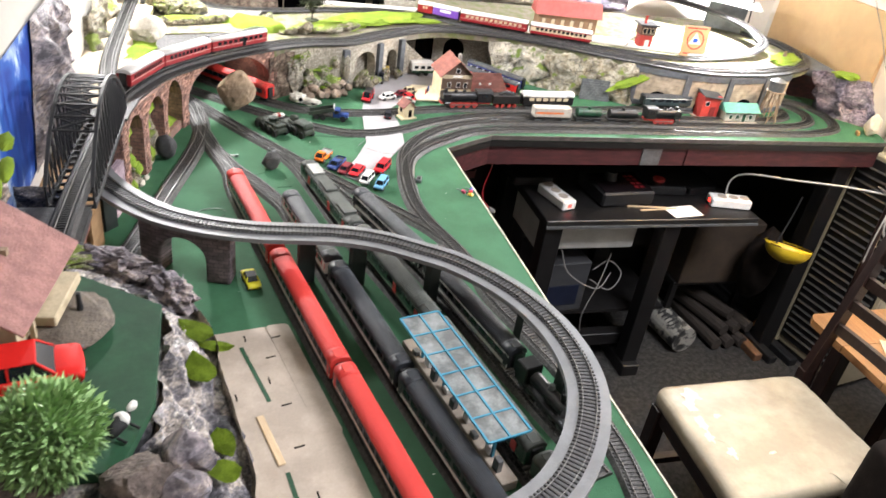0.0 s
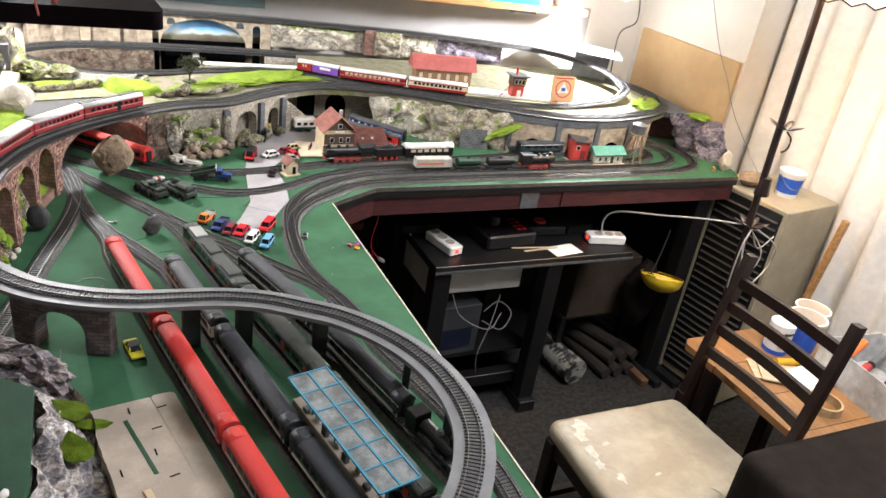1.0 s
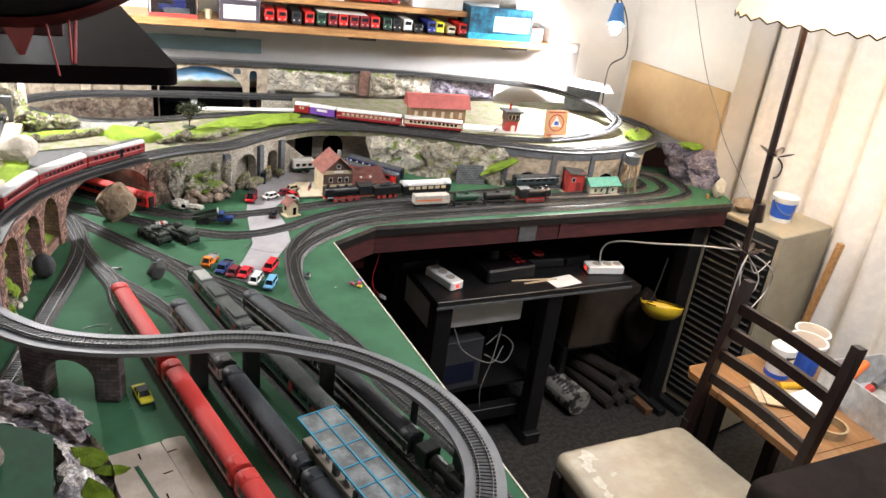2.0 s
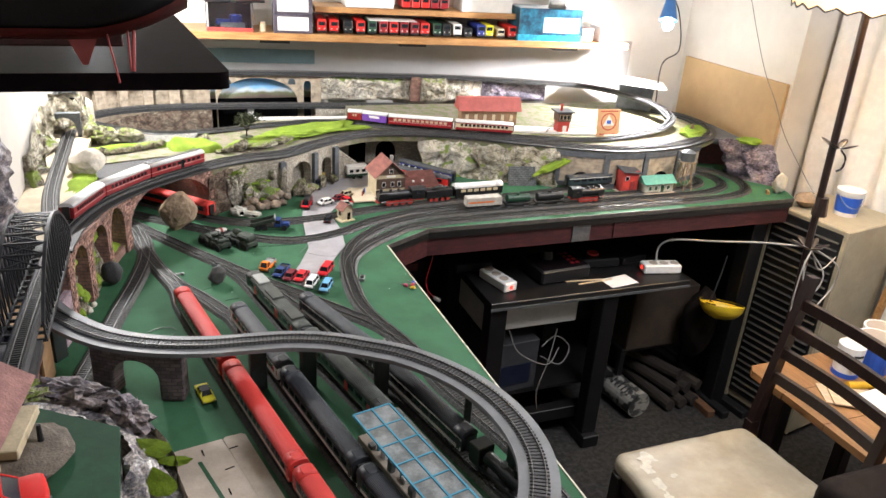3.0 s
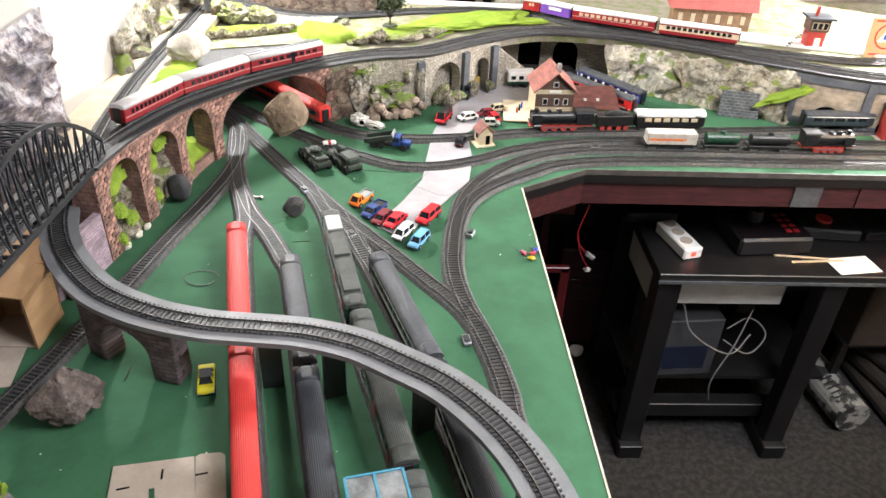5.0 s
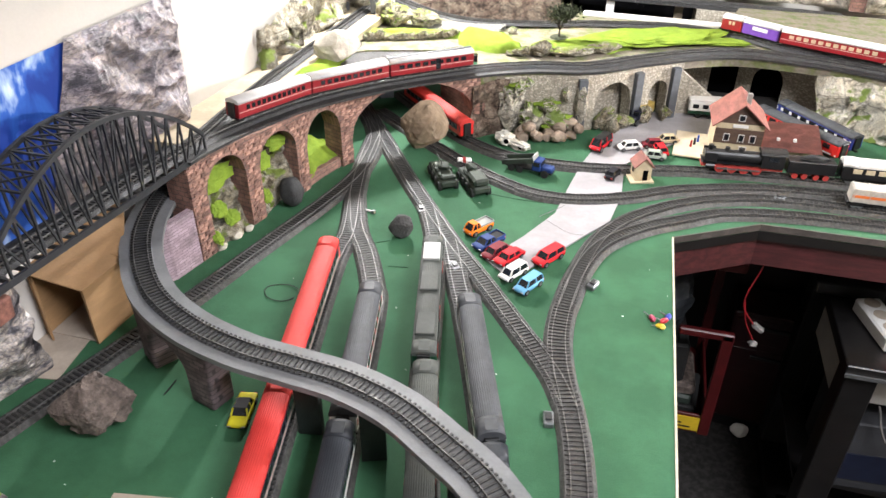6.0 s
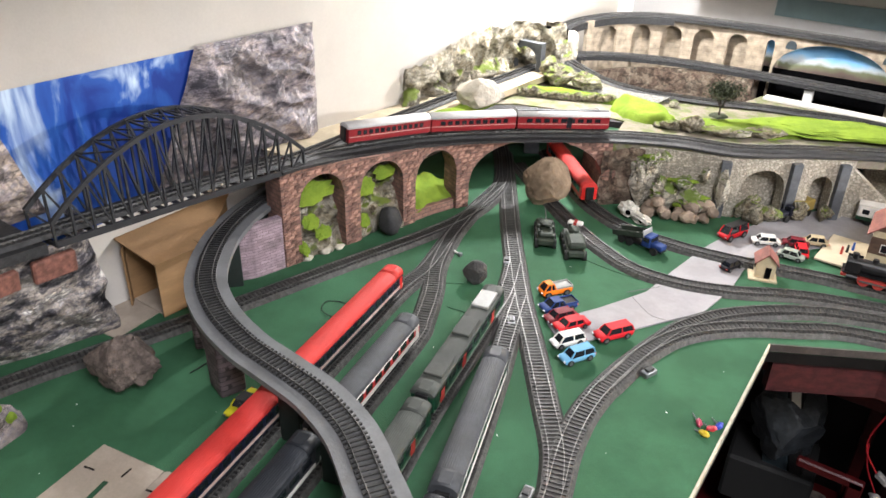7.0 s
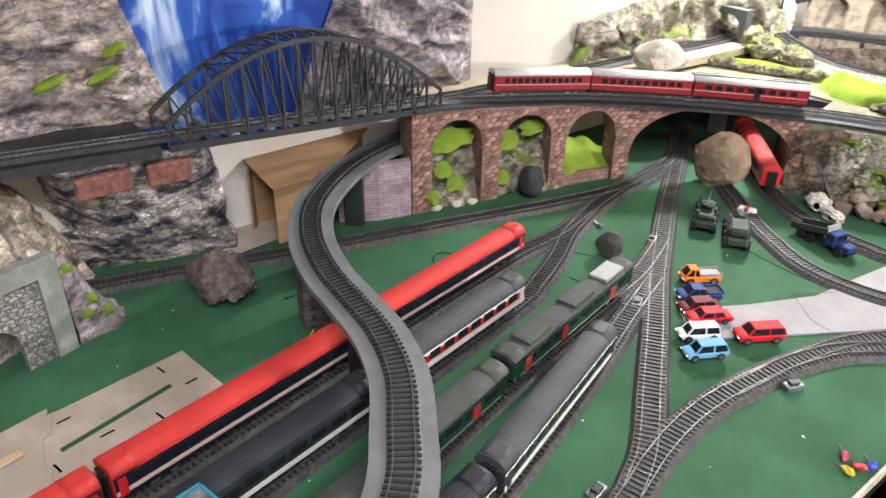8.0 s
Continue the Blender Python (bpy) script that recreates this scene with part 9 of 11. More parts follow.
solo("paper_slope", loft_rock([(-0.172, 0.847), (-0.180, 0.875), (-0.189, 0.900), (-0.225, 0.910)], [(-0.170, 0.845), (-0.180, 0.855), (-0.200, 0.865), (-0.235, 0.875)], BOARD, 0.978, 66, 0.004, 16, 0.004, True, 24, ztop=lambda f: -0.085 * f, fold=0.03), rock_grey, "triangular printed paper slope beside the portal", "rock")
for k, (y, z) in enumerate(((0.872, 0.895), (0.885, 0.872), (0.862, 0.880), (0.853, 0.945))):
    solo("grass_patch", rough_stone(640 + k, (0.006, 0.012, 0.014), 2, 0.3, flat=False), grass, "tiny green tuft stuck on the paper slope", "grass", group="grass patches", at=pose(-0.172 - 0.34 * (y - 0.853), y, z))
# farm house, car, tree and cow on the plateau
fh = gable_house("farm_house", "toy farm house with a faded red shingle roof", pose(-0.271, 0.567, PZ + 0.010, 0, 0, -8), 0.11, 0.115, 0.042, 0.078, house_cream, roof_pink, 0.014)
part("balcony", new_box(0.055, 0.075, 0.03, 0.10, 0.012, 0.022, 0.001), house_cream, fh)
opening(fh, 0.0, 0, 0.006, 0.016, 0.028, house_brown, "door", white_paint)
for x in (-0.034, 0.034):
    opening(fh, x, 0, 0.014, 0.014, 0.016, glass_dark, frame=white_paint)
bm = bmesh.new()
beam(bm, (0.06, 0.02, 0), (0.06, 0.02, 0.036), 0.004, 0.004)
beam(bm, (0.06, 0.02, 0.02), (0.045, 0.01, 0.036), 0.003, 0.003)
part("porch_post", bm, house_cream, fh)
part("roof_hatch", new_box(0.026, 0.032, 0.062, 0.068, 0.058, 0.066), boulder_tan, fh)
solo("stone_terrace", rough_stone(71, (0.075, 0.085, 0.012), 3, 0.15, flat=False), M("terrace_stone", (0.2, 0.165, 0.13), 0.85, vary=0.4, scale=60, bump=0.6), "rounded grey stone terrace beside the farm house", "terrace", at=pose(-0.188, 0.605, PZ + 0.009))
bm = bmesh.new()
cone(bm, 0.003, 0.002, (0, 0, 0), (0, 0, 0.018), 8)
solo("small_post", bm, tyre_m, "tiny dark post on the terrace", "post", at=pose(-0.178, 0.612, PZ + 0.02))
car("toy_car", "bright red toy saloon with a dark window line", pose(-0.216, 0.530, PZ + 0.010, 0, 0, 12), paint("bright_red_car_paint", (0.62, 0.015, 0.012)), 0.105, (0.30, 0.72), 0.03)
tt = thing("plastic_bush", "bright green plastic bush with dense short leaves", "bush", at=pose(-0.174, 0.436, PZ + 0.004))
part("trunk", bar((0, 0, 0), (0, 0, 0.03), 0.004, 8, 0.003), bark, tt)
rn = random.Random(11)
lv, lf = [], []
for k in range(6500):
    d = Vector((rn.gauss(0, 1), rn.gauss(0, 1), rn.gauss(0, 1))).normalized()
    lump = 1 + 0.16 * noise.noise(d * 2.2) + 0.10 * noise.noise(d * 5.0)
    p = Vector((0, 0, 0.042)) + d * 0.0345 * lump * rn.uniform(0.55, 1.0)
    p.z = max(p.z, 0.006)
    d = (d + Vector((rn.gauss(0, 0.5), rn.gauss(0, 0.5), rn.gauss(0.1, 0.5)))).normalized()
    s = d.cross(Vector((rn.random(), rn.random(), rn.random()))).normalized()
    l = rn.uniform(0.006, 0.0125)
    i = len(lv)
    lv += [tuple(p), tuple(p + d * l * 0.5 + s * l * 0.13), tuple(p + d * l), tuple(p + d * l * 0.5 - s * l * 0.13)]
    lf.append((i, i + 1, i + 2, i + 3))
me = bpy.data.meshes.new("crown")
me.from_pydata(lv, [], lf)
me.materials.append(leaf_m)
new("crown", me).parent = tt
cw = thing("toy_cow", "small black and white toy cow lying on the card lawn", "toy animal", at=pose(-0.133, 0.468, PZ + 0.0105, 0, 0, 60))
part("torso", rough_stone(81, (0.026, 0.012, 0.013), 3, 0.15, flat=False), tyre_m, cw, smooth=True, at=pose(0, 0, 0.001))
part("white_patch", rough_stone(82, (0.012, 0.0126, 0.012), 3, 0.2, flat=False), white_paint, cw, smooth=True, at=pose(0.004, 0, 0.003))
part("head", rough_stone(83, (0.011, 0.007, 0.007), 2, 0.15, flat=False), white_paint, cw, at=pose(0.017, 0, 0.008))
for x in (-0.008, 0.008):
    part("leg", bar((x, -0.004, 0.003), (x, -0.012, 0.0015), 0.0012), tyre_m, cw)

# ---------------------------------------------------------------- ship model on a glossy shelf near the west wall
ss = thing("ship_shelf", "thin glossy black wall shelf with a rounded corner", "shelf")
prof = [(-0.345, 0.647)] + [(0.001 + 0.011 * math.cos(a), 0.647 + 0.011 + 0.011 * math.sin(a)) for a in np.linspace(-math.pi / 2, 0, 7)] + [(-0.068, 1.60), (-0.345, 1.60)]
part("board", prism(prof, 1.467, 1.482), black_gloss, ss)
part("bracket", new_box(-0.345, -0.20, 1.20, 1.206, 1.41, 1.4665), black_plastic, ss)
sh = thing("ship_model", "dark ship model with red underside on thin struts", "model ship", at=Matrix.LocRotScale(Vector((-0.020, 0.690, 1.491)), None, Vector((1.06, 1.5, 1.5))))


def hull_rings(grow, a0, a1, n):
    """Cross-sections from the stern near the room to the bow by the wall."""
    rings = []
    for k in range(25):
        f = k / 24
        x = -0.31 * f + 0.002 * grow
        wv = (0.066 + 0.0008 * grow) * min(1.0, 0.22 + f * 7.0) ** 0.5 * (1 - 0.85 * max(0.0, f - 0.75) / 0.25)
        zb = 0.0090 + 0.018 * max(0.0, 1 - f * 4) ** 1.6 - 0.0008 * grow
        rings.append([(x, wv * math.sin(a) * 0.9, zb + 0.10 * (1 - max(0.0, math.cos(a)) ** 0.55)) for a in np.linspace(a0, a1, n)])
    return rings


def skin(rings, ends):
    bm = bmesh.new()
    vr = [[bm.verts.new(p) for p in r] for r in rings]
    for a, b in zip(vr, vr[1:]):
        for i in range(len(a) - 1):
            bm.faces.new((a[i], a[i + 1], b[i + 1], b[i]))
    if ends:
        bm.faces.new(vr[0])
        bm.faces.new(vr[-1][::-1])
    bmesh.ops.recalc_face_normals(bm, faces=bm.faces)
    return bm


part("hull", skin(hull_rings(0, -math.pi / 2, math.pi / 2, 19), True), hull_black, sh, smooth=True)
part("underside", skin(hull_rings(1, -0.60, 0.60, 17), False), M("dull_red_underside", (0.13, 0.020, 0.017), 0.45, vary=0.4, scale=30), sh, "dull red painted underside", smooth=True)
part("keel", new_box(-0.30, -0.05, -0.003, 0.003, 0.004, 0.0135, 0.001), M("dull_red_underside", (0.13, 0.020, 0.017)), sh)
bm = bmesh.new()
fin = [[bm.verts.new((x, y, z)) for x, z in ((-0.092, 0.014), (-0.066, 0.014), (-0.077, -0.004), (-0.081, -0.004))] for y in (-0.0150, -0.0120)]
bm.faces.new(fin[0])
bm.faces.new(fin[1][::-1])
for i in range(4):
    bm.faces.new((fin[0][i], fin[1][i], fin[1][(i + 1) % 4], fin[0][(i + 1) % 4]))
bmesh.ops.recalc_face_normals(bm, faces=bm.faces)
part("skeg", bm, hull_red, sh)
for p, q, r in (((-0.0613, -0.020, 0.0167), (-0.0538, -0.040, -0.009), 0.0008), ((-0.0453, -0.020, 0.0173), (-0.0453, -0.0253, -0.0058), 0.0010), ((-0.0406, -0.0167, 0.0173), (-0.0434, -0.0253, -0.0058), 0.0014)):
    part("strut", bar(p, q, r, 6), hull_red, sh)
# ---------------------------------------------------------------- shelves on the north wall
def ny(x):
    return 2.825 - 0.106 * x


shelf_at = lambda x, dy, z: pose(x, ny(x) - dy, z, 0, 0, -6.05)
solo("wall_shelf", new_box(-0.93, 0.875, 0, 0.20, -0.012, 0.012, 0.002), pine, "long pine wall shelf crowded with boxes and toy trains", "shelf", at=shelf_at(0.80, 0.205, 1.217))
solo("wall_shelf", new_box(-0.37, 0.37, 0, 0.15, -0.010, 0.010, 0.002), pine, "short pine upper shelf with cartons", "shelf", at=shelf_at(0.86, 0.155, 1.307))
for x in (0.35, 0.83, 1.42):
    bk = thing("shelf_bracket", "dark steel shelf bracket below the pine shelf", "bracket", at=shelf_at(x, 0.19, 1.205), group="shelf brackets")
    part("arm", new_box(-0.05, 0.05, 0.0, 0.10, -0.010, -0.0005), black_plastic, bk)
    part("rail", new_box(-0.012, 0.012, 0.186, 0.19, -0.05, 0.30), white_plastic, bk)
SZ = 1.2295


def carton(x, dy, z, w, d, h, mat, label, name="carton", lid=None):
    t = thing(name, label, "box", at=shelf_at(x, dy, z), group="boxes on the shelf")
    part("box_body", new_box(-w / 2, w / 2, 0, d, 0, h, 0.0015), mat, t)
    if lid:
        part("label", new_box(-w * 0.40, w * 0.40, -0.0008, 0.0002, h * 0.14, h * 0.86), lid, t, "white printed label")
    return t


ds = thing("display_box", "clear plastic display box with a blue toy train", "display box", at=shelf_at(0.205, 0.19, SZ))
part("base", new_box(-0.075, 0.075, 0, 0.12, 0, 0.012), shed_red, ds)
part("engine", new_box(-0.045, 0.02, 0.03, 0.06, 0.018, 0.036, 0.004), loco_blue, ds)
part("engine_cab", new_box(0.0, 0.04, 0.028, 0.062, 0.018, 0.052, 0.004), loco_blue, ds)
part("backing", new_box(-0.07, 0.07, 0.112, 0.118, 0.012, 0.088), M("dark_box_print", (0.06, 0.03, 0.035), 0.4, vary=0.5, scale=40), ds)
part("wheel_cover", new_box(-0.03, 0.05, 0.018, 0.02, 0.012, 0.028), steel, ds)
part("cover", new_box(-0.077, 0.077, -0.002, 0.122, 0.0125, 0.092, 0.001), clear_plastic, ds)
for x in (0.165, 0.275):
    t = thing("display_box", "dark display box with a red toy car inside", "display box", at=shelf_at(x, 0.18, SZ + 0.094), group="boxes on the shelf")
    part("base", new_box(-0.047, 0.047, 0, 0.10, 0, 0.006), black_plastic, t)
    part("backing", new_box(-0.047, 0.047, 0.092, 0.10, 0.006, 0.06), M("dark_box_print", (0.06, 0.03, 0.035), 0.4, vary=0.5, scale=40), t)
    part("car_body", new_box(-0.032, 0.032, 0.03, 0.06, 0.010, 0.022, 0.004), red_paint, t)
    part("car_cabin", new_box(-0.018, 0.014, 0.033, 0.057, 0.022, 0.032, 0.004), glass_dark, t)
    part("lid", new_box(-0.047, 0.047, 0, 0.10, 0.058, 0.061), black_plastic, t)
    for sx in (-0.0455, 0.0455):
        part("edge", new_box(sx - 0.0012, sx + 0.0012, 0.0, 0.003, 0.006, 0.058), black_plastic, t)
carton(0.412, 0.19, SZ, 0.13, 0.12, 0.062, M("grey_box_print", (0.12, 0.10, 0.13), 0.4, vary=0.4, scale=30), "dark box with a large white label", lid=paper_m)
carton(0.412, 0.19, SZ + 0.0625, 0.13, 0.12, 0.058, M("grey_box_print", (0.12, 0.10, 0.13)), "dark box with a large white label", lid=paper_m)
bm = bmesh.new()
cone(bm, 0.012, 0.012, (0, 0, 0), (0, 0, 0.03), 12)
solo("cotton_reel", bm, house_cream, "small cream reel beside the display box", "reel", at=shelf_at(0.315, 0.16, SZ))
REDCAR = [(0.51, red_paint), (0.552, red_paint), (0.60, loco_black), (0.645, red_paint), (0.685, loco_green), (0.725, dark_red), (0.762, red_paint), (0.80, dark_red), (0.838, dark_red), (0.875, red_paint), (0.92, loco_green), (0.955, loco_black), (0.995, white_paint), (1.035, loco_black), (1.085, loco_blue), (1.115, yel), (1.16, house_cream), (1.205, red_paint)]
for k, (x, mat) in enumerate(REDCAR):
    t = thing("toy_locomotive" if k % 3 else "toy_wagon", "small toy rail vehicle parked nose out on the shelf", "toy train", at=shelf_at(x, 0.185, SZ), group="toy trains on the shelf")
    h = 0.048 if k not in (13, 16) else 0.036
    part("body", new_box(-0.0155, 0.0155, 0, 0.14, 0.008, h, 0.003), mat, t)
    part("windscreen", new_box(-0.011, 0.011, -0.001, 0.001, h * 0.60, h * 0.86), glass_dark, t)
    part("bumper", new_box(-0.014, 0.014, -0.003, 0.002, 0.006, 0.012), black_plastic, t)
    for sx in (-0.009, 0.009):
        part("lamp", new_box(sx - 0.002, sx + 0.002, -0.0016, 0.0, 0.016, 0.020), white_plastic, t)
solo("paper_sheet", new_box(-0.085, 0.085, 0.0, 0.11, 0, 0.0015), paper_m, "white sheet of paper lying on the toy trains", "paper", at=shelf_at(0.76, 0.185, SZ + 0.0495))
tb = thing("teal_display_box", "dark teal boxed model kit with pale print", "box", at=shelf_at(1.345, 0.2, SZ))
part("box_body", new_box(-0.125, 0.125, 0, 0.14, 0, 0.115, 0.002), teal_box, tb)
part("base_band", new_box(-0.127, 0.127, -0.002, 0.1, 0, 0.022), M("cyan_print", (0.04, 0.35, 0.5), 0.3, vary=0.4, scale=60), tb)
part("pale_print", new_box(-0.03, 0.115, -0.001, 0.0005, 0.03, 0.085), M("pale_blue_print", (0.55, 0.68, 0.75), 0.3, vary=0.4, scale=60), tb)
carton(1.505, 0.185, SZ, 0.05, 0.1, 0.05, M("brown_small_box", (0.2, 0.1, 0.07), 0.6), "small brown shed shaped toy")
carton(1.60, 0.185, SZ, 0.085, 0.1, 0.055, white_paint, "white toy trailer with a pale print", lid=M("pale_blue_print", (0.55, 0.68, 0.75)))
UZ = 1.3175
carton(0.685, 0.15, UZ, 0.17, 0.13, 0.12, white_paint, "plain white open carton")
carton(1.115, 0.15, UZ, 0.19, 0.13, 0.062, white_paint, "low plain white carton")
bm = bmesh.new()
tag = [bm.verts.new(v) for v in ((-0.042, 0, 0.0), (0.040, 0, 0.0), (0.042, 0.03, 0.155), (-0.006, 0.03, 0.155))]
bm.faces.new(tag)
bmesh.ops.solidify(bm, geom=bm.faces, thickness=0.002)
solo("paper_flap", bm, M("grey_carton", (0.30, 0.28, 0.25), 0.7), "grey brown cardboard flap hanging over the shelf", "flap", at=pose(1.37, 2.50, 1.297, 0, 0, -6))
solo("hanging_cord", tube([(1.385, 2.53, 1.452), (1.386, 2.532, 1.80), (1.385, 2.53, 2.399)], 0.0012), paper_m, "thin white cord holding the cardboard flap from the ceiling", "cord")
for k in range(5):
    t = thing("toy_wagon", "small red toy carriage on the upper shelf", "toy train", at=shelf_at(0.815 + 0.035 * k, 0.145, UZ), group="toy trains on the shelf")
    part("body", new_box(-0.0155, 0.0155, 0, 0.1, 0.006, 0.042, 0.003), dark_red if k > 2 else red_paint, t)
    part("windscreen", new_box(-0.011, 0.011, -0.001, 0.001, 0.026, 0.036), glass_dark, t)
solo("blue_cloth", rough_stone(701, (0.20, 0.10, 0.03), 3, 0.15, flat=False), blue_label, "folded blue cloth on the toy carriages", "cloth", at=shelf_at(0.885, 0.10, UZ + 0.043))
solo("teal_board", new_box(-0.20, 0.20, 0, 0.004, 0, 0.05), M("teal_grey_panel", (0.10, 0.16, 0.18), 0.6, vary=0.15, scale=10), "teal grey board strip on the wall below the shelf", "board", at=shelf_at(0.32, 0.012, 1.095))
# Grey strip laid on the wall directly below the shelf.
setting("wall_band", new_box(-1.10, 1.02, 0, 0.004, 0, 0.19), grey_wall, "grey band on the wall below the shelf", "wall").matrix_world = shelf_at(0.80, 0.0045, 1.02)

# clip lamp at the end of the shelf
cl = thing("clip_lamp", "blue plastic clip lamp hanging beside the shelf", "lamp", at=pose(1.76, 2.36, 1.34, 0, 0, 0))
part("head", bar((0.0, -0.01, -0.01), (0.02, 0.02, 0.06), 0.034, 18, 0.018), lamp_blue, cl)
part("bulb", rough_stone(801, (0.04, 0.04, 0.04), 3, 0.0, flat=False), bulb_m, cl, smooth=True, at=pose(-0.005, -0.02, -0.045))
part("arm", bar((0.02, 0.02, 0.05), (0.0, 0.05, 0.14), 0.005, 8), black_plastic, cl)
part("clip", new_box(-0.015, 0.02, 0.03, 0.07, 0.12, 0.17, 0.004), lamp_blue, cl)
solo("lamp_cable", tube([(1.78, 2.42, 1.45), (1.84, 2.40, 1.36), (1.86, 2.38, 1.22), (1.80, 2.39, 1.16), (1.82, 2.41, 0.985)], 0.0028), black_plastic, "black cable hanging from the clip lamp", "cable")
solo("wall_cable", tube([(2.03, 2.45, 2.0), (2.03, 2.30, 1.55), (2.035, 2.22, 1.38), (2.03, 2.10, 1.20), (2.02, 2.0, 1.10)], 0.0013), M("grey_cable", (0.2, 0.19, 0.18), 0.5), "grey cable hanging down the white wall", "cable")
solo("wall_cable", tube([(2.02, 2.0, 1.10), (1.97, 1.88, 1.02), (1.89, 1.70, 0.955), (1.80, 1.55, 0.93), (1.742, 1.463, 0.925)], 0.0016), M("grey_cable", (0.2, 0.19, 0.18)), "grey cable stretched towards the floor lamp", "cable")

# Unseen fixture added for the corner lamp; its form is assumed.
sl = thing("unseen_corner_lamp", "small white clip lamp, unseen, added above the corner rocks", "lamp", at=pose(-0.2, 2.28, 1.50))
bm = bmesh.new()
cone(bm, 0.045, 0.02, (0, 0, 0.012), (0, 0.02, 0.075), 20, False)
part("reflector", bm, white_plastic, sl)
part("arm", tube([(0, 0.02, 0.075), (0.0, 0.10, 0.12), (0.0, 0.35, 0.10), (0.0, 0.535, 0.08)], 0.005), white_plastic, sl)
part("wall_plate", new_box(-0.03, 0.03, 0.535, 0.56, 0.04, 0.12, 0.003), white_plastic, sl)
# Unseen housing made up for the added ceiling fill.
kl = thing("unseen_ceiling_lamp", "round white ceiling lamp, unseen, added to go with the fill light", "lamp", at=pose(1.35, 0.55, 2.34))
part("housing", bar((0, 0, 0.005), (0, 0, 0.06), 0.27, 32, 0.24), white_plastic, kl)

# ---------------------------------------------------------------- floor lamp, cabinet and curtain
fp = thing("floor_lamp", "dark twisted iron floor lamp with a cream scalloped shade", "floor lamp", at=pose(1.735, 1.458, 0))
part("foot", bar((0, 0, 0), (0, 0, 0.025), 0.13, 20, 0.11), dark_wood, fp)
part("pole", bar((0.012, -0.016, 0.025), (-0.018, 0.02, 1.56), 0.0105, 10), dark_wood, fp)
part("collar", bar((0, 0, 0.90), (0, 0, 0.955), 0.022, 10, 0.016), dark_wood, fp)
for zz, n, rr in ((1.11, 4, 0.05), (0.80, 6, 0.055)):
    for k in range(n):
        a = 2 * math.pi * k / n + 0.4
        bm = rough_stone(810 + k, (rr, 0.022, 0.006), 2, 0.1, flat=False)
        part("iron_leaf", bm, dark_wood, fp, "wrought iron leaf", at=pose(0.03 * math.cos(a), 0.03 * math.sin(a), zz, 0, -25, math.degrees(a)))
part("hook", tube([(0.0, -0.012, 1.10), (0.016, -0.02, 1.08), (0.014, -0.02, 1.05), (0, -0.015, 1.04)], 0.003), dark_wood, fp)
bm = bmesh.new()
nseg = 48
lo, hi = [], []
for k in range(nseg):
    a = 2 * math.pi * k / nseg
    lo.append(bm.verts.new((0.21 * math.cos(a), 0.21 * math.sin(a), 1.475 + 0.006 * math.cos(k * math.pi))))
    hi.append(bm.verts.new((0.11 * math.cos(a), 0.11 * math.sin(a), 1.76)))
for k in range(nseg):
    bm.faces.new((lo[k], lo[(k + 1) % nseg], hi[(k + 1) % nseg], hi[k]))
part("shade", bm, shade_m, fp, "glowing cream scalloped shade", smooth=True)
bm = bmesh.new()
for k in range(nseg):
    a = 2 * math.pi * k / nseg
    b = 2 * math.pi * (k + 1) / nseg
    beam(bm, (0.211 * math.cos(a), 0.211 * math.sin(a), 1.475 + 0.006 * math.cos(k * math.pi)), (0.211 * math.cos(b), 0.211 * math.sin(b), 1.475 - 0.006 * math.cos(k * math.pi)), 0.003, 0.004)
part("shade_trim", bm, dark_wood, fp)

cab = thing("louvred_cabinet", "beige metal cabinet with black louvred front", "cabinet", at=pose(1.915, 1.79, 0, 0, 0, -80))
part("body", new_box(0, 0.28, 0, 0.30, 0.02, 0.80, 0.004), cabinet_m, cab)
part("front_panel", new_box(0.012, 0.268, -0.006, 0.0, 0.05, 0.785), louvre_m, cab)
sl = None
for k in range(26):
    at = pose(0.14, -0.008, 0.08 + 0.027 * k, 30)
    if sl is None:
        sl = part("louvre", new_box(-0.118, 0.118, -0.006, 0.006, -0.0012, 0.0012), M("dark_grey_louvre", (0.032, 0.031, 0.029), 0.5, vary=0.3), cab, at=at)
    else:
        share("louvre", sl, cab, at)
for x in (0.006, 0.274):
    part("front_rail", new_box(x - 0.006, x + 0.006, -0.010, 0.0, 0.02, 0.80), cabinet_m, cab)
bk = thing("paint_bucket", "white and blue plastic paint bucket on the cabinet", "bucket", at=pose(2.09, 1.655, 0.80))
part("pail", bar((0, 0, 0), (0, 0, 0.082), 0.035, 28, 0.041), white_plastic, bk)
part("blue_band", bar((0, 0, 0.014), (0, 0, 0.068), 0.0368, 28, 0.0410), blue_label, bk, "deep blue printed band")
part("rim", bar((0, 0, 0.076), (0, 0, 0.088), 0.0435, 28, 0.045), white_plastic, bk)
part("handle", tube([(0.026, -0.035, 0.074), (0.006, -0.046, 0.045), (-0.02, -0.044, 0.036), (-0.040, -0.022, 0.046), (-0.042, 0.012, 0.074)], 0.0013), steel, bk)
solo("tan_stone", rough_stone(820, (0.11, 0.08, 0.05), 3, 0.2), boulder_tan, "tan stone lying on the beige cabinet", "stone", at=pose(2.01, 1.74, 0.80))
cu = bmesh.new()
cols = []
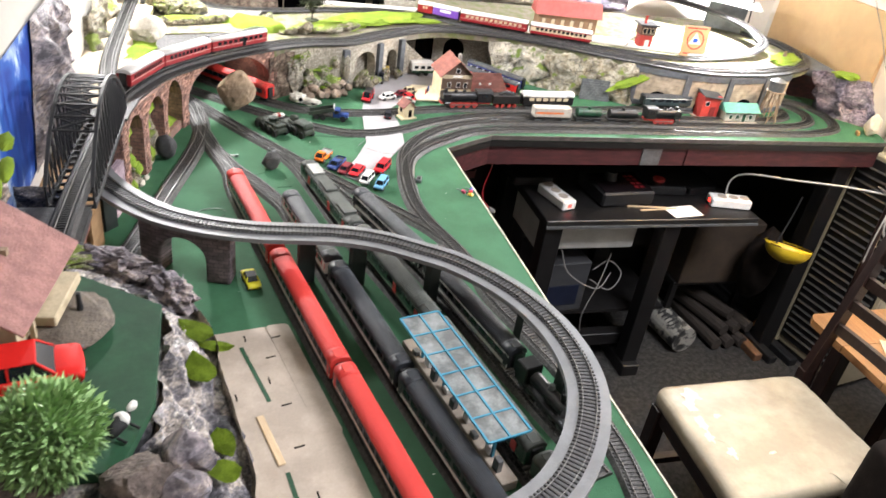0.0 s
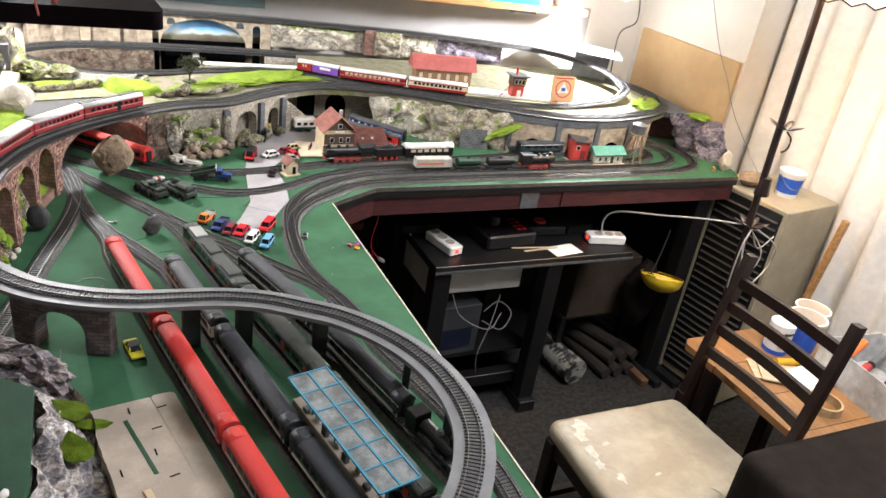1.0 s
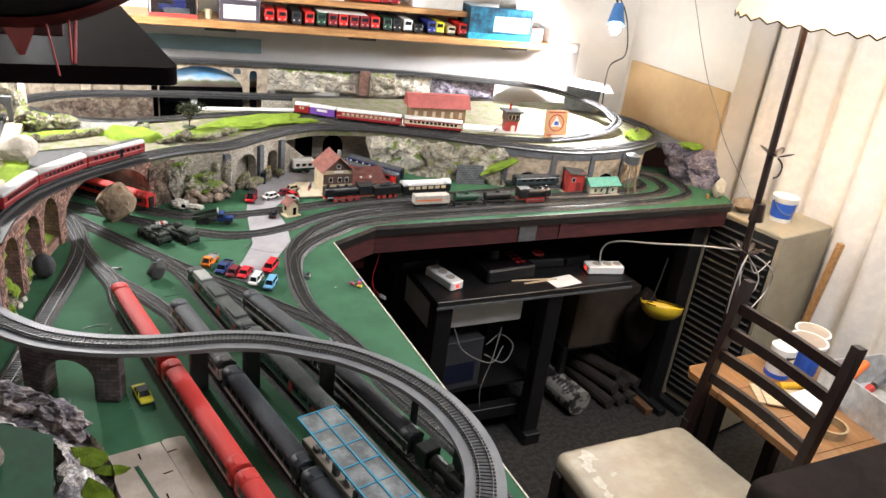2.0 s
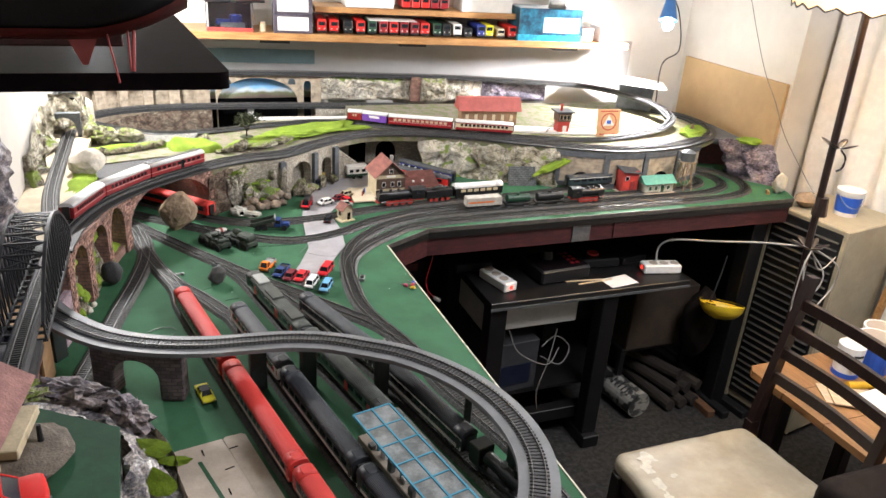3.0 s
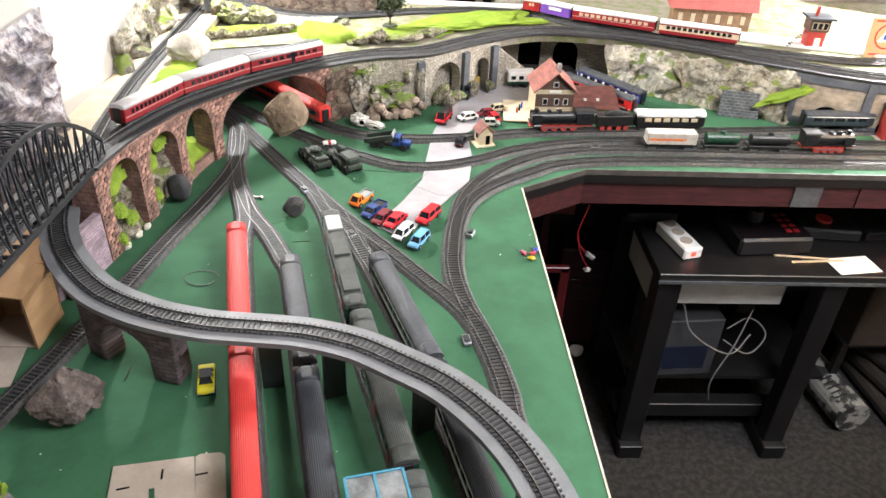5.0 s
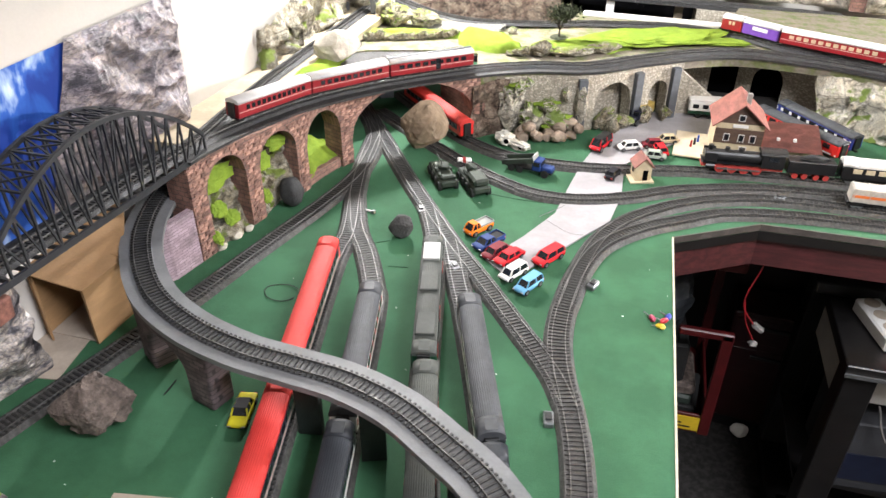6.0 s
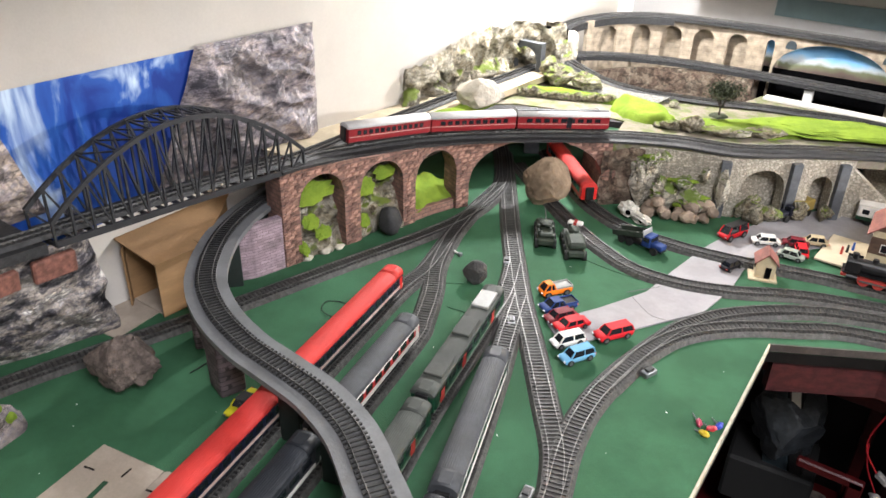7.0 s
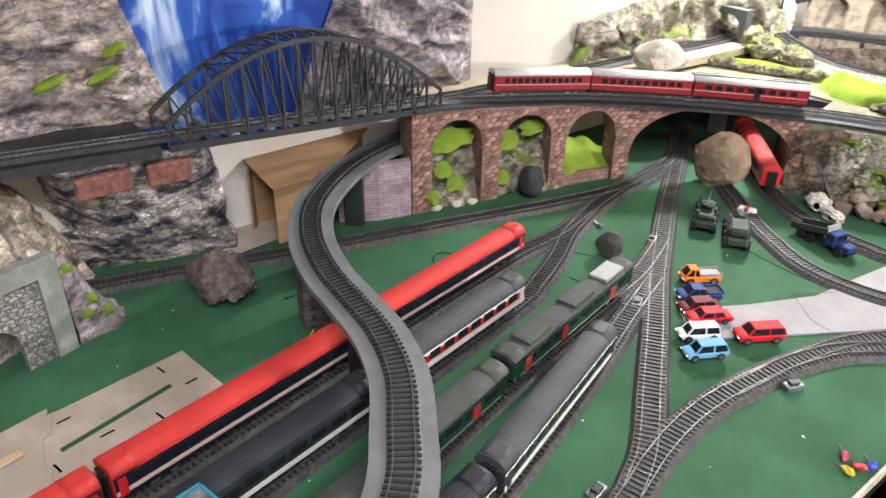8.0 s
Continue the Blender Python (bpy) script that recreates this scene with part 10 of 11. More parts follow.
for k in range(120):
    f = k / 119
    x, y = 2.22 - 0.02 + 0.30 * f ** 0.9, 1.96 - 1.9 * f
    d = 0.022 * math.sin(f * 92) + 0.012 * math.sin(f * 41 + 1)
    cols.append([cu.verts.new((x - d - 0.02 * (1 - zz) * math.sin(f * 30), y + d * 0.3, 0.04 + 2.25 * zz)) for zz in np.linspace(0, 1, 12)])
for a, b in zip(cols, cols[1:]):
    for i in range(11):
        cu.faces.new((a[i], b[i], b[i + 1], a[i + 1]))
solo("curtain", cu, curtain_m, "long white gathered curtain beside the wall", "curtain", smooth=True)
solo("wooden_lath", new_box(-0.01, 0.01, -0.01, 0.01, 0, 0.78, 0.001), pine, "thin wooden lath leaning beside the cabinet", "lath", at=pose(2.16, 1.52, 0, 3, 3, 0))

# ---------------------------------------------------------------- desk below the east arm
DM = Matrix.Translation((-0.05, -0.02, 0)) @ Matrix.Diagonal((1.0555, 1.0555, 0.9205, 1)) @ Matrix.Translation((0.05, 0.02, 0))
dk = thing("work_desk", "black desk with a pale worn front edge under the layout", "desk", at=DM)
part("desktop", new_box(0.765, 1.435, 1.585, 1.98, 0.630, 0.660, 0.002), black_wood, dk)
part("front_edge", new_box(0.765, 1.435, 1.5815, 1.5845, 0.634, 0.642), steel, dk, "worn pale front edge")
for x in (0.80, 1.17):
    part("leg", new_box(x - 0.026, x + 0.026, 1.60, 1.65, 0.05, 0.630, 0.002), black_wood, dk)
    part("leg", new_box(x - 0.026, x + 0.026, 1.92, 1.97, 0.05, 0.630, 0.002), black_wood, dk)
    part("foot_bar", new_box(x - 0.03, x + 0.03, 1.58, 2.0, 0.0, 0.05, 0.003), black_wood, dk)
part("cross_bar", new_box(0.77, 1.2, 1.66, 1.70, 0.08, 0.13, 0.002), black_wood, dk)
part("back_rail", new_box(0.80, 1.43, 1.95, 1.97, 0.30, 0.60), black_wood, dk)
DZ = 0.6605


def power_strip(at, label):
    t = thing("power_strip", label, "power strip", at=at, group="power strips")
    part("body", new_box(-0.05, 0.072, -0.023, 0.023, 0, 0.032, 0.004), white_plastic, t)
    for k in range(3):
        bm = bmesh.new()
        cone(bm, 0.014, 0.014, (-0.015 + 0.035 * k, 0, 0.0318), (-0.015 + 0.035 * k, 0, 0.0326), 16)
        part("socket", bm, grey_card, t)
    part("switch", new_box(-0.0515, -0.049, -0.006, 0.006, 0.010, 0.022, 0.001), led_m, t, "glowing red switch")


power_strip(DM @ pose(0.838, 1.69, DZ, 0, 0, 105), "white power strip with a glowing red switch")
power_strip(DM @ pose(1.365, 1.665, DZ, 0, 0, -12), "white power strip with a plug and a glowing red switch")
tr = thing("train_controller", "black train controller with a round knob and red keys", "controller", at=DM @ pose(1.035, 1.735, DZ, 0, 0, 4))
part("case", new_box(-0.085, 0.085, -0.075, 0.075, 0, 0.05, 0.006), black_plastic, tr)
part("face", new_box(-0.078, 0.078, -0.068, 0.05, 0.0495, 0.052), black_gloss, tr)
part("knob", bar((-0.02, 0.01, 0.05), (-0.02, 0.01, 0.08), 0.02, 18, 0.016), black_plastic, tr)
for k in range(8):
    part("key", new_box(0.03 + 0.018 * (k % 2), 0.042 + 0.018 * (k % 2), -0.05 + 0.022 * (k // 2), -0.038 + 0.022 * (k // 2), 0.0515, 0.0535), dark_red, tr)
tc2 = thing("train_controller", "low black transformer with a red dial", "controller", at=DM @ pose(1.20, 1.775, DZ, 0, 0, -6))
part("case", new_box(-0.07, 0.07, -0.05, 0.05, 0, 0.032, 0.005), black_plastic, tc2)
part("dial", bar((-0.005, -0.005, 0.031), (-0.005, -0.005, 0.040), 0.018, 18), shed_red, tc2, "red dial")
solo("paper_sheet", new_box(-0.05, 0.05, -0.03, 0.03, 0, 0.0012), paper_m, "cream note paper lying on the desk", "paper", at=DM @ pose(1.205, 1.628, DZ, 0, 0, 8))
for k, (x, y, a) in enumerate(((1.13, 1.64, 4), (1.10, 1.655, -6))):
    solo("wooden_stick", new_box(-0.06, 0.06, -0.003, 0.003, 0, 0.004, 0.001), M("birch_stick", (0.62, 0.46, 0.28)), "thin wooden stick lying on the desk", "stick", group="sticks on the desk", at=DM @ pose(x, y, DZ, 0, 0, a))
solo("black_box", new_box(-0.06, 0.06, -0.04, 0.04, 0, 0.03, 0.003), black_plastic, "small black device on the desk", "device", at=DM @ pose(0.80, 1.83, DZ))
solo("black_box", new_box(-0.05, 0.05, -0.05, 0.05, 0, 0.025, 0.003), black_plastic, "flat black charger on the desk", "device", at=DM @ pose(1.32, 1.78, DZ, 0, 0, 10))
solo("power_cable", tube([(1.440, 1.764, 0.640), (1.443, 1.768, 0.69), (1.47, 1.74, 0.725), (1.55, 1.64, 0.755), (1.64, 1.54, 0.785), (1.73, 1.455, 0.80)], 0.0030), cable_m, "white mains cable running to the floor lamp", "cable")
for k, pts in enumerate(([(1.73, 1.44, 0.80), (1.69, 1.42, 0.76), (1.685, 1.42, 0.68), (1.70, 1.43, 0.60)], [(1.73, 1.44, 0.79), (1.78, 1.42, 0.72), (1.76, 1.42, 0.66), (1.71, 1.42, 0.70), (1.70, 1.43, 0.77)], [(1.74, 1.44, 0.80), (1.83, 1.42, 0.74), (1.86, 1.44, 0.66), (1.78, 1.42, 0.60)], [(1.74, 1.45, 0.79), (1.86, 1.50, 0.69), (1.98, 1.54, 0.72), (2.10, 1.55, 0.80)])):
    solo("power_cable", tube(pts, 0.0025), cable_m, "looped white cable tied round the lamp pole", "cable", group="looped cables")
wr = thing("plug_wire", "thin red wire with small white plugs hanging below the layout", "cable")
part("wire", tube([(0.638, 1.742, 0.793), (0.643, 1.740, 0.748), (0.629, 1.740, 0.683), (0.632, 1.740, 0.648), (0.655, 1.740, 0.615)], 0.0014), dark_red, wr)
part("wire", tube([(0.630, 1.741, 0.665), (0.640, 1.741, 0.62), (0.662, 1.741, 0.578)], 0.0012), dark_red, wr)
part("plug", new_box(-0.012, 0.012, -0.006, 0.006, -0.005, 0.005, 0.002), M("grey_white_plug", (0.20, 0.195, 0.19), 0.4), wr, at=pose(0.664, 1.74, 0.610, 0, 35, 0))
part("plug", rough_stone(861, (0.018, 0.014, 0.014), 2, 0.3), M("grey_white_plug", (0.20, 0.195, 0.19)), wr, at=pose(0.664, 1.741, 0.563))
# under the desk
solo("carton", new_box(-0.185, 0.13, -0.10, 0.10, 0, 0.13, 0.008), M("grey_white_carton", (0.58, 0.57, 0.54), 0.7, vary=0.12, scale=14), "grey white plastic crate hung under the desk", "crate", at=DM @ pose(0.97, 1.76, 0.498))
# Carton grey is darkened in colour for the shade under the desk.
pr = thing("printer_box", "grey printer carton darkened for shade, with a dark blue picture", "box", at=DM @ pose(0.90, 1.75, 0.235, 0, 0, 4))
part("box_body", new_box(-0.075, 0.085, -0.08, 0.08, 0, 0.20, 0.003), M("shade_dark_grey_carton", (0.035, 0.036, 0.04), 0.7, vary=0.2, scale=14), pr)
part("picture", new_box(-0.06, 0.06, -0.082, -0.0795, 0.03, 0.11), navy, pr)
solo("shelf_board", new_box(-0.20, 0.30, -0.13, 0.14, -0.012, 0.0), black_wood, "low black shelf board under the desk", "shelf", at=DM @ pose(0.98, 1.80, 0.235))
# Cardboard colour lowered to carry the shade under the desk.
solo("carton", new_box(-0.14, 0.14, -0.10, 0.10, 0, 0.24, 0.003), M("shade_dark_cardboard", (0.05, 0.032, 0.019), 0.85, vary=0.3, scale=14, bump=0.1), "brown cardboard carton under the desk", "box", at=pose(1.62, 1.98, 0.22))
cs_ = thing("carton_stand", "low black rack below the carton", "rack", at=pose(1.62, 1.99, 0))
part("board", new_box(-0.15, 0.15, -0.10, 0.10, 0.205, 0.2198, 0.002), black_wood, cs_)
for x in (-0.14, 0.14):
    for y in (-0.09, 0.09):
        part("leg", new_box(x - 0.010, x + 0.010, y - 0.010, y + 0.010, 0, 0.205), black_wood, cs_)
for k, pts in enumerate(([(0.87, 1.66, 0.50), (0.90, 1.64, 0.42), (0.99, 1.62, 0.37), (1.05, 1.66, 0.40)], [(1.06, 1.7, 0.45), (1.02, 1.66, 0.36), (0.98, 1.64, 0.25), (1.0, 1.66, 0.15)], [(1.0, 1.68, 0.36), (1.06, 1.66, 0.33), (1.10, 1.68, 0.38), (1.06, 1.7, 0.42), (1.0, 1.68, 0.40)])):
    solo("desk_cable", tube(pts, 0.0022), M("grey_cable", (0.2, 0.19, 0.18)), "grey cable tangled below the desk", "cable", group="desk cables", at=DM)
rl = thing("paper_roll", "rolled white printed plastic sheet on the floor", "roll", at=pose(1.475, 1.905, 0.056, 0, 0, -82))
part("roll", bar((-0.14, 0, 0), (0.14, 0, 0), 0.050, 24), M("printed_sheet", (0.30, 0.29, 0.26), 0.5, vary=0.5, scale=26, second=(0.03, 0.03, 0.03), mix_lo=0.46, mix_hi=0.52), rl, smooth=False)
for k in range(5):
    part("print_bar", new_box(0.02 + 0.018 * k, 0.025 + 0.018 * k, -0.02, 0.015 - 0.006 * (k % 2), 0.0495, 0.0508), tyre_m, rl, at=pose(0, 0, 0, 25))
for k in range(7):
    t = solo("wood_log", bar((-0.2, 0, 0), (0.2, 0, 0), 0.026 + 0.005 * (k % 3), 10, 0.022), M("dark_bundle_wood", (0.04, 0.028, 0.02), 0.85, vary=0.5, scale=30, stretch=(1, 8, 8)), "dark brown wooden stick lying on the carpet", "wood", group="wood bundle", at=pose(1.625 + 0.045 * (k % 3), 1.965 + 0.02 * (k // 3), 0.026 + 0.045 * (k // 3), 0, 0, -86 + 3 * k))
for k, (x, y, a) in enumerate(((1.80, 1.92, -86), (1.865, 1.90, -84), (1.925, 1.90, -82))):
    solo("black_rail", new_box(-0.25, 0.25, -0.018, 0.018, 0, 0.03, 0.003), black_plastic, "long black profile lying on the carpet", "profile", group="floor profiles", at=pose(x, y, 0.0, 0, 0, a))
solo("wooden_bar", new_box(-0.24, 0.24, -0.016, 0.016, 0, 0.03, 0.003), M("reddish_bar_wood", (0.16, 0.075, 0.035), 0.7, vary=0.4, scale=30, stretch=(1, 8, 8)), "reddish brown wooden bar lying beside the black profiles", "wood", at=pose(1.765, 1.93, 0.0, 0, 0, -89))
solo("wooden_block", new_box(-0.03, 0.03, -0.012, 0.012, 0, 0.02, 0.002), pine, "pale wooden block on the black profiles", "wood block", at=pose(1.88, 1.86, 0.031, 0, 0, 30))
hh = thing("hard_hat", "yellow hard hat hanging upside down by the wall", "helmet", at=pose(1.70, 1.70, 0.41))
bm = bmesh.new()
bmesh.ops.create_uvsphere(bm, u_segments=24, v_segments=12, radius=0.072)
bmesh.ops.delete(bm, geom=[v for v in bm.verts if v.co.z > 0.005], context="VERTS")
for v in bm.verts:
    v.co.z *= 0.72
    v.co.x *= 1.02
part("dome", bm, yellow_hat, hh, smooth=True, at=pose(0, 0, 0.07, -14, 12, 0))
bm = bmesh.new()
cone(bm, 0.076, 0.074, (0, 0, 0.068), (0, 0, 0.072), 24, False)
part("brim", bm, yellow_hat, hh, at=pose(0, 0, 0, -14, 12, 0))
part("strap", tube([(-0.06, 0, 0.07), (-0.02, 0.02, 0.16), (0.0, 0.03, 0.24)], 0.003), black_plastic, hh)
solo("dark_coat", rough_stone(830, (0.12, 0.12, 0.27), 3, 0.2, flat=False), sofa_m, "dark cloth bag hanging behind the hard hat", "bag", smooth=True, at=pose(1.715, 1.80, 0.215))
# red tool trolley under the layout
# Tool red is darkened in colour for the shade under the layout.
shaded_red_metal = M("shade_dark_tool_red", (0.085, 0.007, 0.008), 0.4, vary=0.25, scale=30)
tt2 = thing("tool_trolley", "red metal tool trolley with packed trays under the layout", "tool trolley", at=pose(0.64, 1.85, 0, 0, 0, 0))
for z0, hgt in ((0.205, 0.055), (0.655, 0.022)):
    part("tray_floor", new_box(-0.32, 0.0, 0.0, 0.30, z0, z0 + 0.008, 0.002), shaded_red_metal, tt2)
    part("tray_front", new_box(-0.32, 0.0, -0.003, 0.003, z0, z0 + hgt, 0.001), shaded_red_metal, tt2)
    part("tray_side", new_box(-0.003, 0.003, 0.004, 0.30, z0, z0 + hgt, 0.001), shaded_red_metal, tt2)
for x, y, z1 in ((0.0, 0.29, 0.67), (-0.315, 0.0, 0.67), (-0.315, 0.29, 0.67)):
    part("post", new_box(x - 0.012, x + 0.012, y - 0.008, y + 0.008, 0.03, z1, 0.002), shaded_red_metal, tt2)
part("front_post", new_box(-0.012, 0.012, -0.008, 0.008, 0.205, 0.50, 0.002), shaded_red_metal, tt2)
part("handle_bar", new_box(-0.10, 0.012, -0.008, 0.008, 0.484, 0.502, 0.003), shaded_red_metal, tt2)
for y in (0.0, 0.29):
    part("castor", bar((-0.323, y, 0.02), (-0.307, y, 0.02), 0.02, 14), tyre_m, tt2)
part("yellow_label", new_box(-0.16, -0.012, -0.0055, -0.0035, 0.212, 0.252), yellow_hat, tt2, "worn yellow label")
for k in range(3):
    part("print_bar", new_box(-0.14, -0.03 - 0.02 * k, -0.0062, -0.0055, 0.220 + 0.010 * k, 0.224 + 0.010 * k), tyre_m, tt2)
kit = thing("model_kit_box", "black carton with white print standing in the tool trolley", "box", at=pose(0.585, 1.90, 0.2135, 0, -12, 0))
part("box_body", new_box(-0.012, 0.012, 0.0, 0.16, 0.10, 0.44, 0.002), black_plastic, kit)
part("box_lid", new_box(-0.06, -0.013, 0.0, 0.16, 0.09, 0.43, 0.002), M("blue_grey_box_print", (0.035, 0.055, 0.07), 0.5, vary=0.6, scale=22), kit)
for z0, z1 in ((0.36, 0.40), (0.13, 0.17)):
    part("print_bar", new_box(-0.008, 0.008, -0.0012, 0.0, z0, z1), paper_m, kit)
bag_grey = M("grey_plastic_bag", (0.075, 0.085, 0.095), 0.35, vary=0.5, scale=30)
solo("clear_bag", rough_stone(840, (0.13, 0.12, 0.16), 4, 0.35), bag_grey, "grey blue plastic bag of parts in the trolley", "bag", at=pose(0.50, 1.92, 0.42))
for k, (x, z, w, h, c) in enumerate(((0.57, 0.2138, 0.10, 0.035, tyre_m), (0.53, 0.2488, 0.15, 0.028, M("dull_tool_green", (0.03, 0.045, 0.035), 0.6)), (0.55, 0.2768, 0.12, 0.03, boulder_dark), (0.50, 0.3068, 0.16, 0.11, tyre_m))):
    solo("tool_case", new_box(-w / 2, w / 2, 0, 0.13, 0, h, 0.006), c, "dark tool case stacked in the lower trolley tray", "case", group="tool cases", at=pose(x, 1.885, z, 0, 0, 4 * k - 6))
solo("white_can", bar((0, 0, 0), (0, 0, 0.06), 0.022, 16), M("dull_white_can", (0.25, 0.25, 0.24), 0.5, vary=0.2), "small pale can on the upper trolley tray", "can", at=pose(0.555, 1.90, 0.664))
# Chest red goes darker still, with the deep shade in its colour.
tch = thing("tool_chest", "red tool chest darkened for shade, with two drawers", "tool chest", at=pose(0.69, 2.10, 0, 0, 0, -4))
part("case", new_box(0, 0.20, 0, 0.12, 0.04, 0.385, 0.004), M("shade_dark_chest_red", (0.028, 0.004, 0.005), 0.45, vary=0.25, scale=30), tch)
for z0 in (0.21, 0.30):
    part("drawer", new_box(0.008, 0.192, -0.004, 0.0, z0, z0 + 0.07, 0.001), M("shade_dark_chest_red", (0.028, 0.004, 0.005)), tch)
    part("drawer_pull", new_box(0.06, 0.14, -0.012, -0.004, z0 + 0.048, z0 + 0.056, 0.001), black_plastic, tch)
part("plinth", new_box(0.01, 0.19, 0.01, 0.11, 0.0, 0.04), black_plastic, tch)
solo("paper_scrap", rough_stone(862, (0.05, 0.03, 0.045), 2, 0.4), paper_m, "crumpled pale paper scrap against the tool chest", "paper", at=pose(0.775, 2.07, 0.0))
solo("aluminium_strip", new_box(-0.006, 0.006, -0.002, 0.002, 0, 0.20, 0.0005), steel, "short metal strip leaning in the shade", "strip", at=pose(0.866, 2.085, 0.11, 4, 3, 0))
solo("dark_crate", new_box(-0.06, 0.06, -0.05, 0.05, 0, 0.108, 0.004), black_plastic, "low black crate below the metal strip", "crate", at=pose(0.90, 2.13, 0.0))
# ---------------------------------------------------------------- chair, low table, armchair
ch = thing("dining_chair", "dark wooden ladder back chair with a worn cream vinyl seat", "chair", at=pose(0, 0, 0))
TORN = ((0.995, 1.118, 0.024, 0.8), (0.972, 1.085, 0.014, 1.5), (1.015, 1.042, 0.010, 0.6), (0.965, 1.03, 0.012, 1.9), (0.962, 0.985, 0.010, 1.7), (0.985, 0.935, 0.009, 1.8), (1.08, 0.92, 0.009, 0.4))
seat_ring = [(0.925, 1.165), (1.335, 1.165), (1.352, 0.90), (1.345, 0.83), (0.915, 0.80)]
bm = prism(seat_ring, 0.400, 0.450)
bmesh.ops.bevel(bm, geom=[e for e in bm.edges if abs(e.verts[0].co.z - e.verts[1].co.z) > 0.01], offset=0.030, segments=5, affect="EDGES", profile=0.5)
bmesh.ops.bevel(bm, geom=[e for e in bm.edges if abs(e.verts[0].co.z - e.verts[1].co.z) < 0.001 and len(e.link_faces) == 2 and e.calc_face_angle(0) > 0.8], offset=0.020, segments=4, affect="EDGES", profile=0.5)
bmesh.ops.triangulate(bm, faces=bm.faces)
bmesh.ops.subdivide_edges(bm, edges=[e for e in bm.edges if e.calc_length() > 0.05], cuts=4, use_grid_fill=True)
bmesh.ops.subdivide_edges(bm, edges=[e for e in bm.edges if e.calc_length() > 0.03], cuts=2, use_grid_fill=True)
for v in bm.verts:
    if v.co.z > 0.43:
        u = max(0.0, 1 - ((v.co.x - 1.13) / 0.22) ** 2) * max(0.0, 1 - ((v.co.y - 0.98) / 0.19) ** 2)
        v.co.z += 0.010 * u + 0.0025 * noise.noise(v.co * 18) + 0.0015 * noise.noise(v.co * 45)
part("seat", bm, cream_vinyl, ch, "worn cream vinyl seat with split seams", smooth=True)
for k in range(5):
    x, y = 0.965 + 0.05 * k, 0.98 - 0.03 * k
    part("seat_crease", tube([(x, y, 0.4535), (x + 0.02, y - 0.015, 0.4560), (x + 0.03, y - 0.045, 0.4535)], 0.0009), cream_vinyl, ch)
torn = M("torn_vinyl_backing", (0.56, 0.51, 0.41), 0.7, vary=0.25, scale=60, bump=0.4, bscale=400)
for k, (x, y, r, q) in enumerate(TORN):
    bm = bmesh.new()
    ring = []
    for i in range(22):
        a = 2 * math.pi * i / 22
        g = r * (1 + 0.75 * noise.noise(Vector((math.cos(a) * 1.7 + 9 * k, math.sin(a) * 1.7, 3.1 * k))))
        ring.append((x + g * math.cos(a), y + q * g * math.sin(a)))
    vs = []
    for px, py, up in [(x, y, 0.0006)] + [(u, w, 0.0005 + 0.0005 * (i % 3 == 0)) for i, (u, w) in enumerate(ring)]:
        u = max(0.0, 1 - ((px - 1.13) / 0.22) ** 2) * max(0.0, 1 - ((py - 0.98) / 0.19) ** 2)
        c = Vector((px, py, 0.45))
        vs.append(bm.verts.new((px, py, 0.450 + 0.010 * u + 0.0025 * noise.noise(c * 18) + 0.0015 * noise.noise(c * 45) + up)))
    for i in range(22):
        bm.faces.new((vs[0], vs[1 + i], vs[1 + (i + 1) % 22]))
    part("torn_patch", bm, torn, ch, "pale torn patch of the vinyl")
part("seat_rail", prism([(0.935, 1.155), (1.33, 1.155), (1.34, 0.83), (0.925, 0.815)], 0.365, 0.404), dark_wood, ch)
for x, y in ((0.945, 1.14), (0.935, 0.83)):
    part("leg", new_box(x - 0.018, x + 0.018, y - 0.018, y + 0.018, 0, 0.40, 0.003), dark_wood, ch)
for y in (1.165, 0.842):
    bm = bmesh.new()
    beam(bm, (1.375, y, 0.0), (1.36, y, 0.46), 0.024, 0.030)
    beam(bm, (1.36, y, 0.44), (1.425, y, 0.875), 0.022, 0.028)
    part("back_post", bm, dark_wood, ch)
for k in range(4):
    z = 0.590 + 0.068 * k
    x = 1.36 + (z - 0.44) * 0.15
    bow = smooth_path([(x, 1.155, z + 0.008), (x + 0.022, 1.075, z), (x + 0.030, 1.0, z - 0.003), (x + 0.022, 0.925, z), (x + 0.004, 0.85, z + 0.008)], 0.02)
    part("back_slat", sweep(bow - (0, 0, 0.014), [(-0.007, 0), (0.007, 0), (0.007, 0.028), (-0.007, 0.028)]), dark_wood, ch)
part("stretcher", new_box(0.95, 1.36, 0.835, 0.855, 0.2, 0.22), dark_wood, ch)
part("stretcher", new_box(0.95, 1.36, 1.135, 1.155, 0.2, 0.22), dark_wood, ch)

lt = thing("low_table", "low pine work table with rounded corners", "table")
for y0, y1 in ((0.75, 0.893), (0.895, 1.033), (1.035, 1.173), (1.175, 1.31)):
    ring = [(1.453, y0), (1.94, y0), (1.93, y1), (1.453, y1)] if y1 < 1.3 else [(1.450, y0), (1.932, y0), (1.92, 1.315), (1.467, 1.308), (1.448, 1.285)]
    part("plank", prism(ring, 0.50, 0.52), pine_y, lt)
for x, y in ((1.52, 1.22), (1.88, 1.25), (1.52, 0.82), (1.88, 0.82)):
    part("leg", new_box(x - 0.02, x + 0.02, y - 0.02, y + 0.02, 0, 0.50, 0.002), dark_wood, lt)
part("apron", new_box(1.50, 1.90, 0.81, 0.825, 0.44, 0.499), pine_y, lt)
TZ = 0.5202


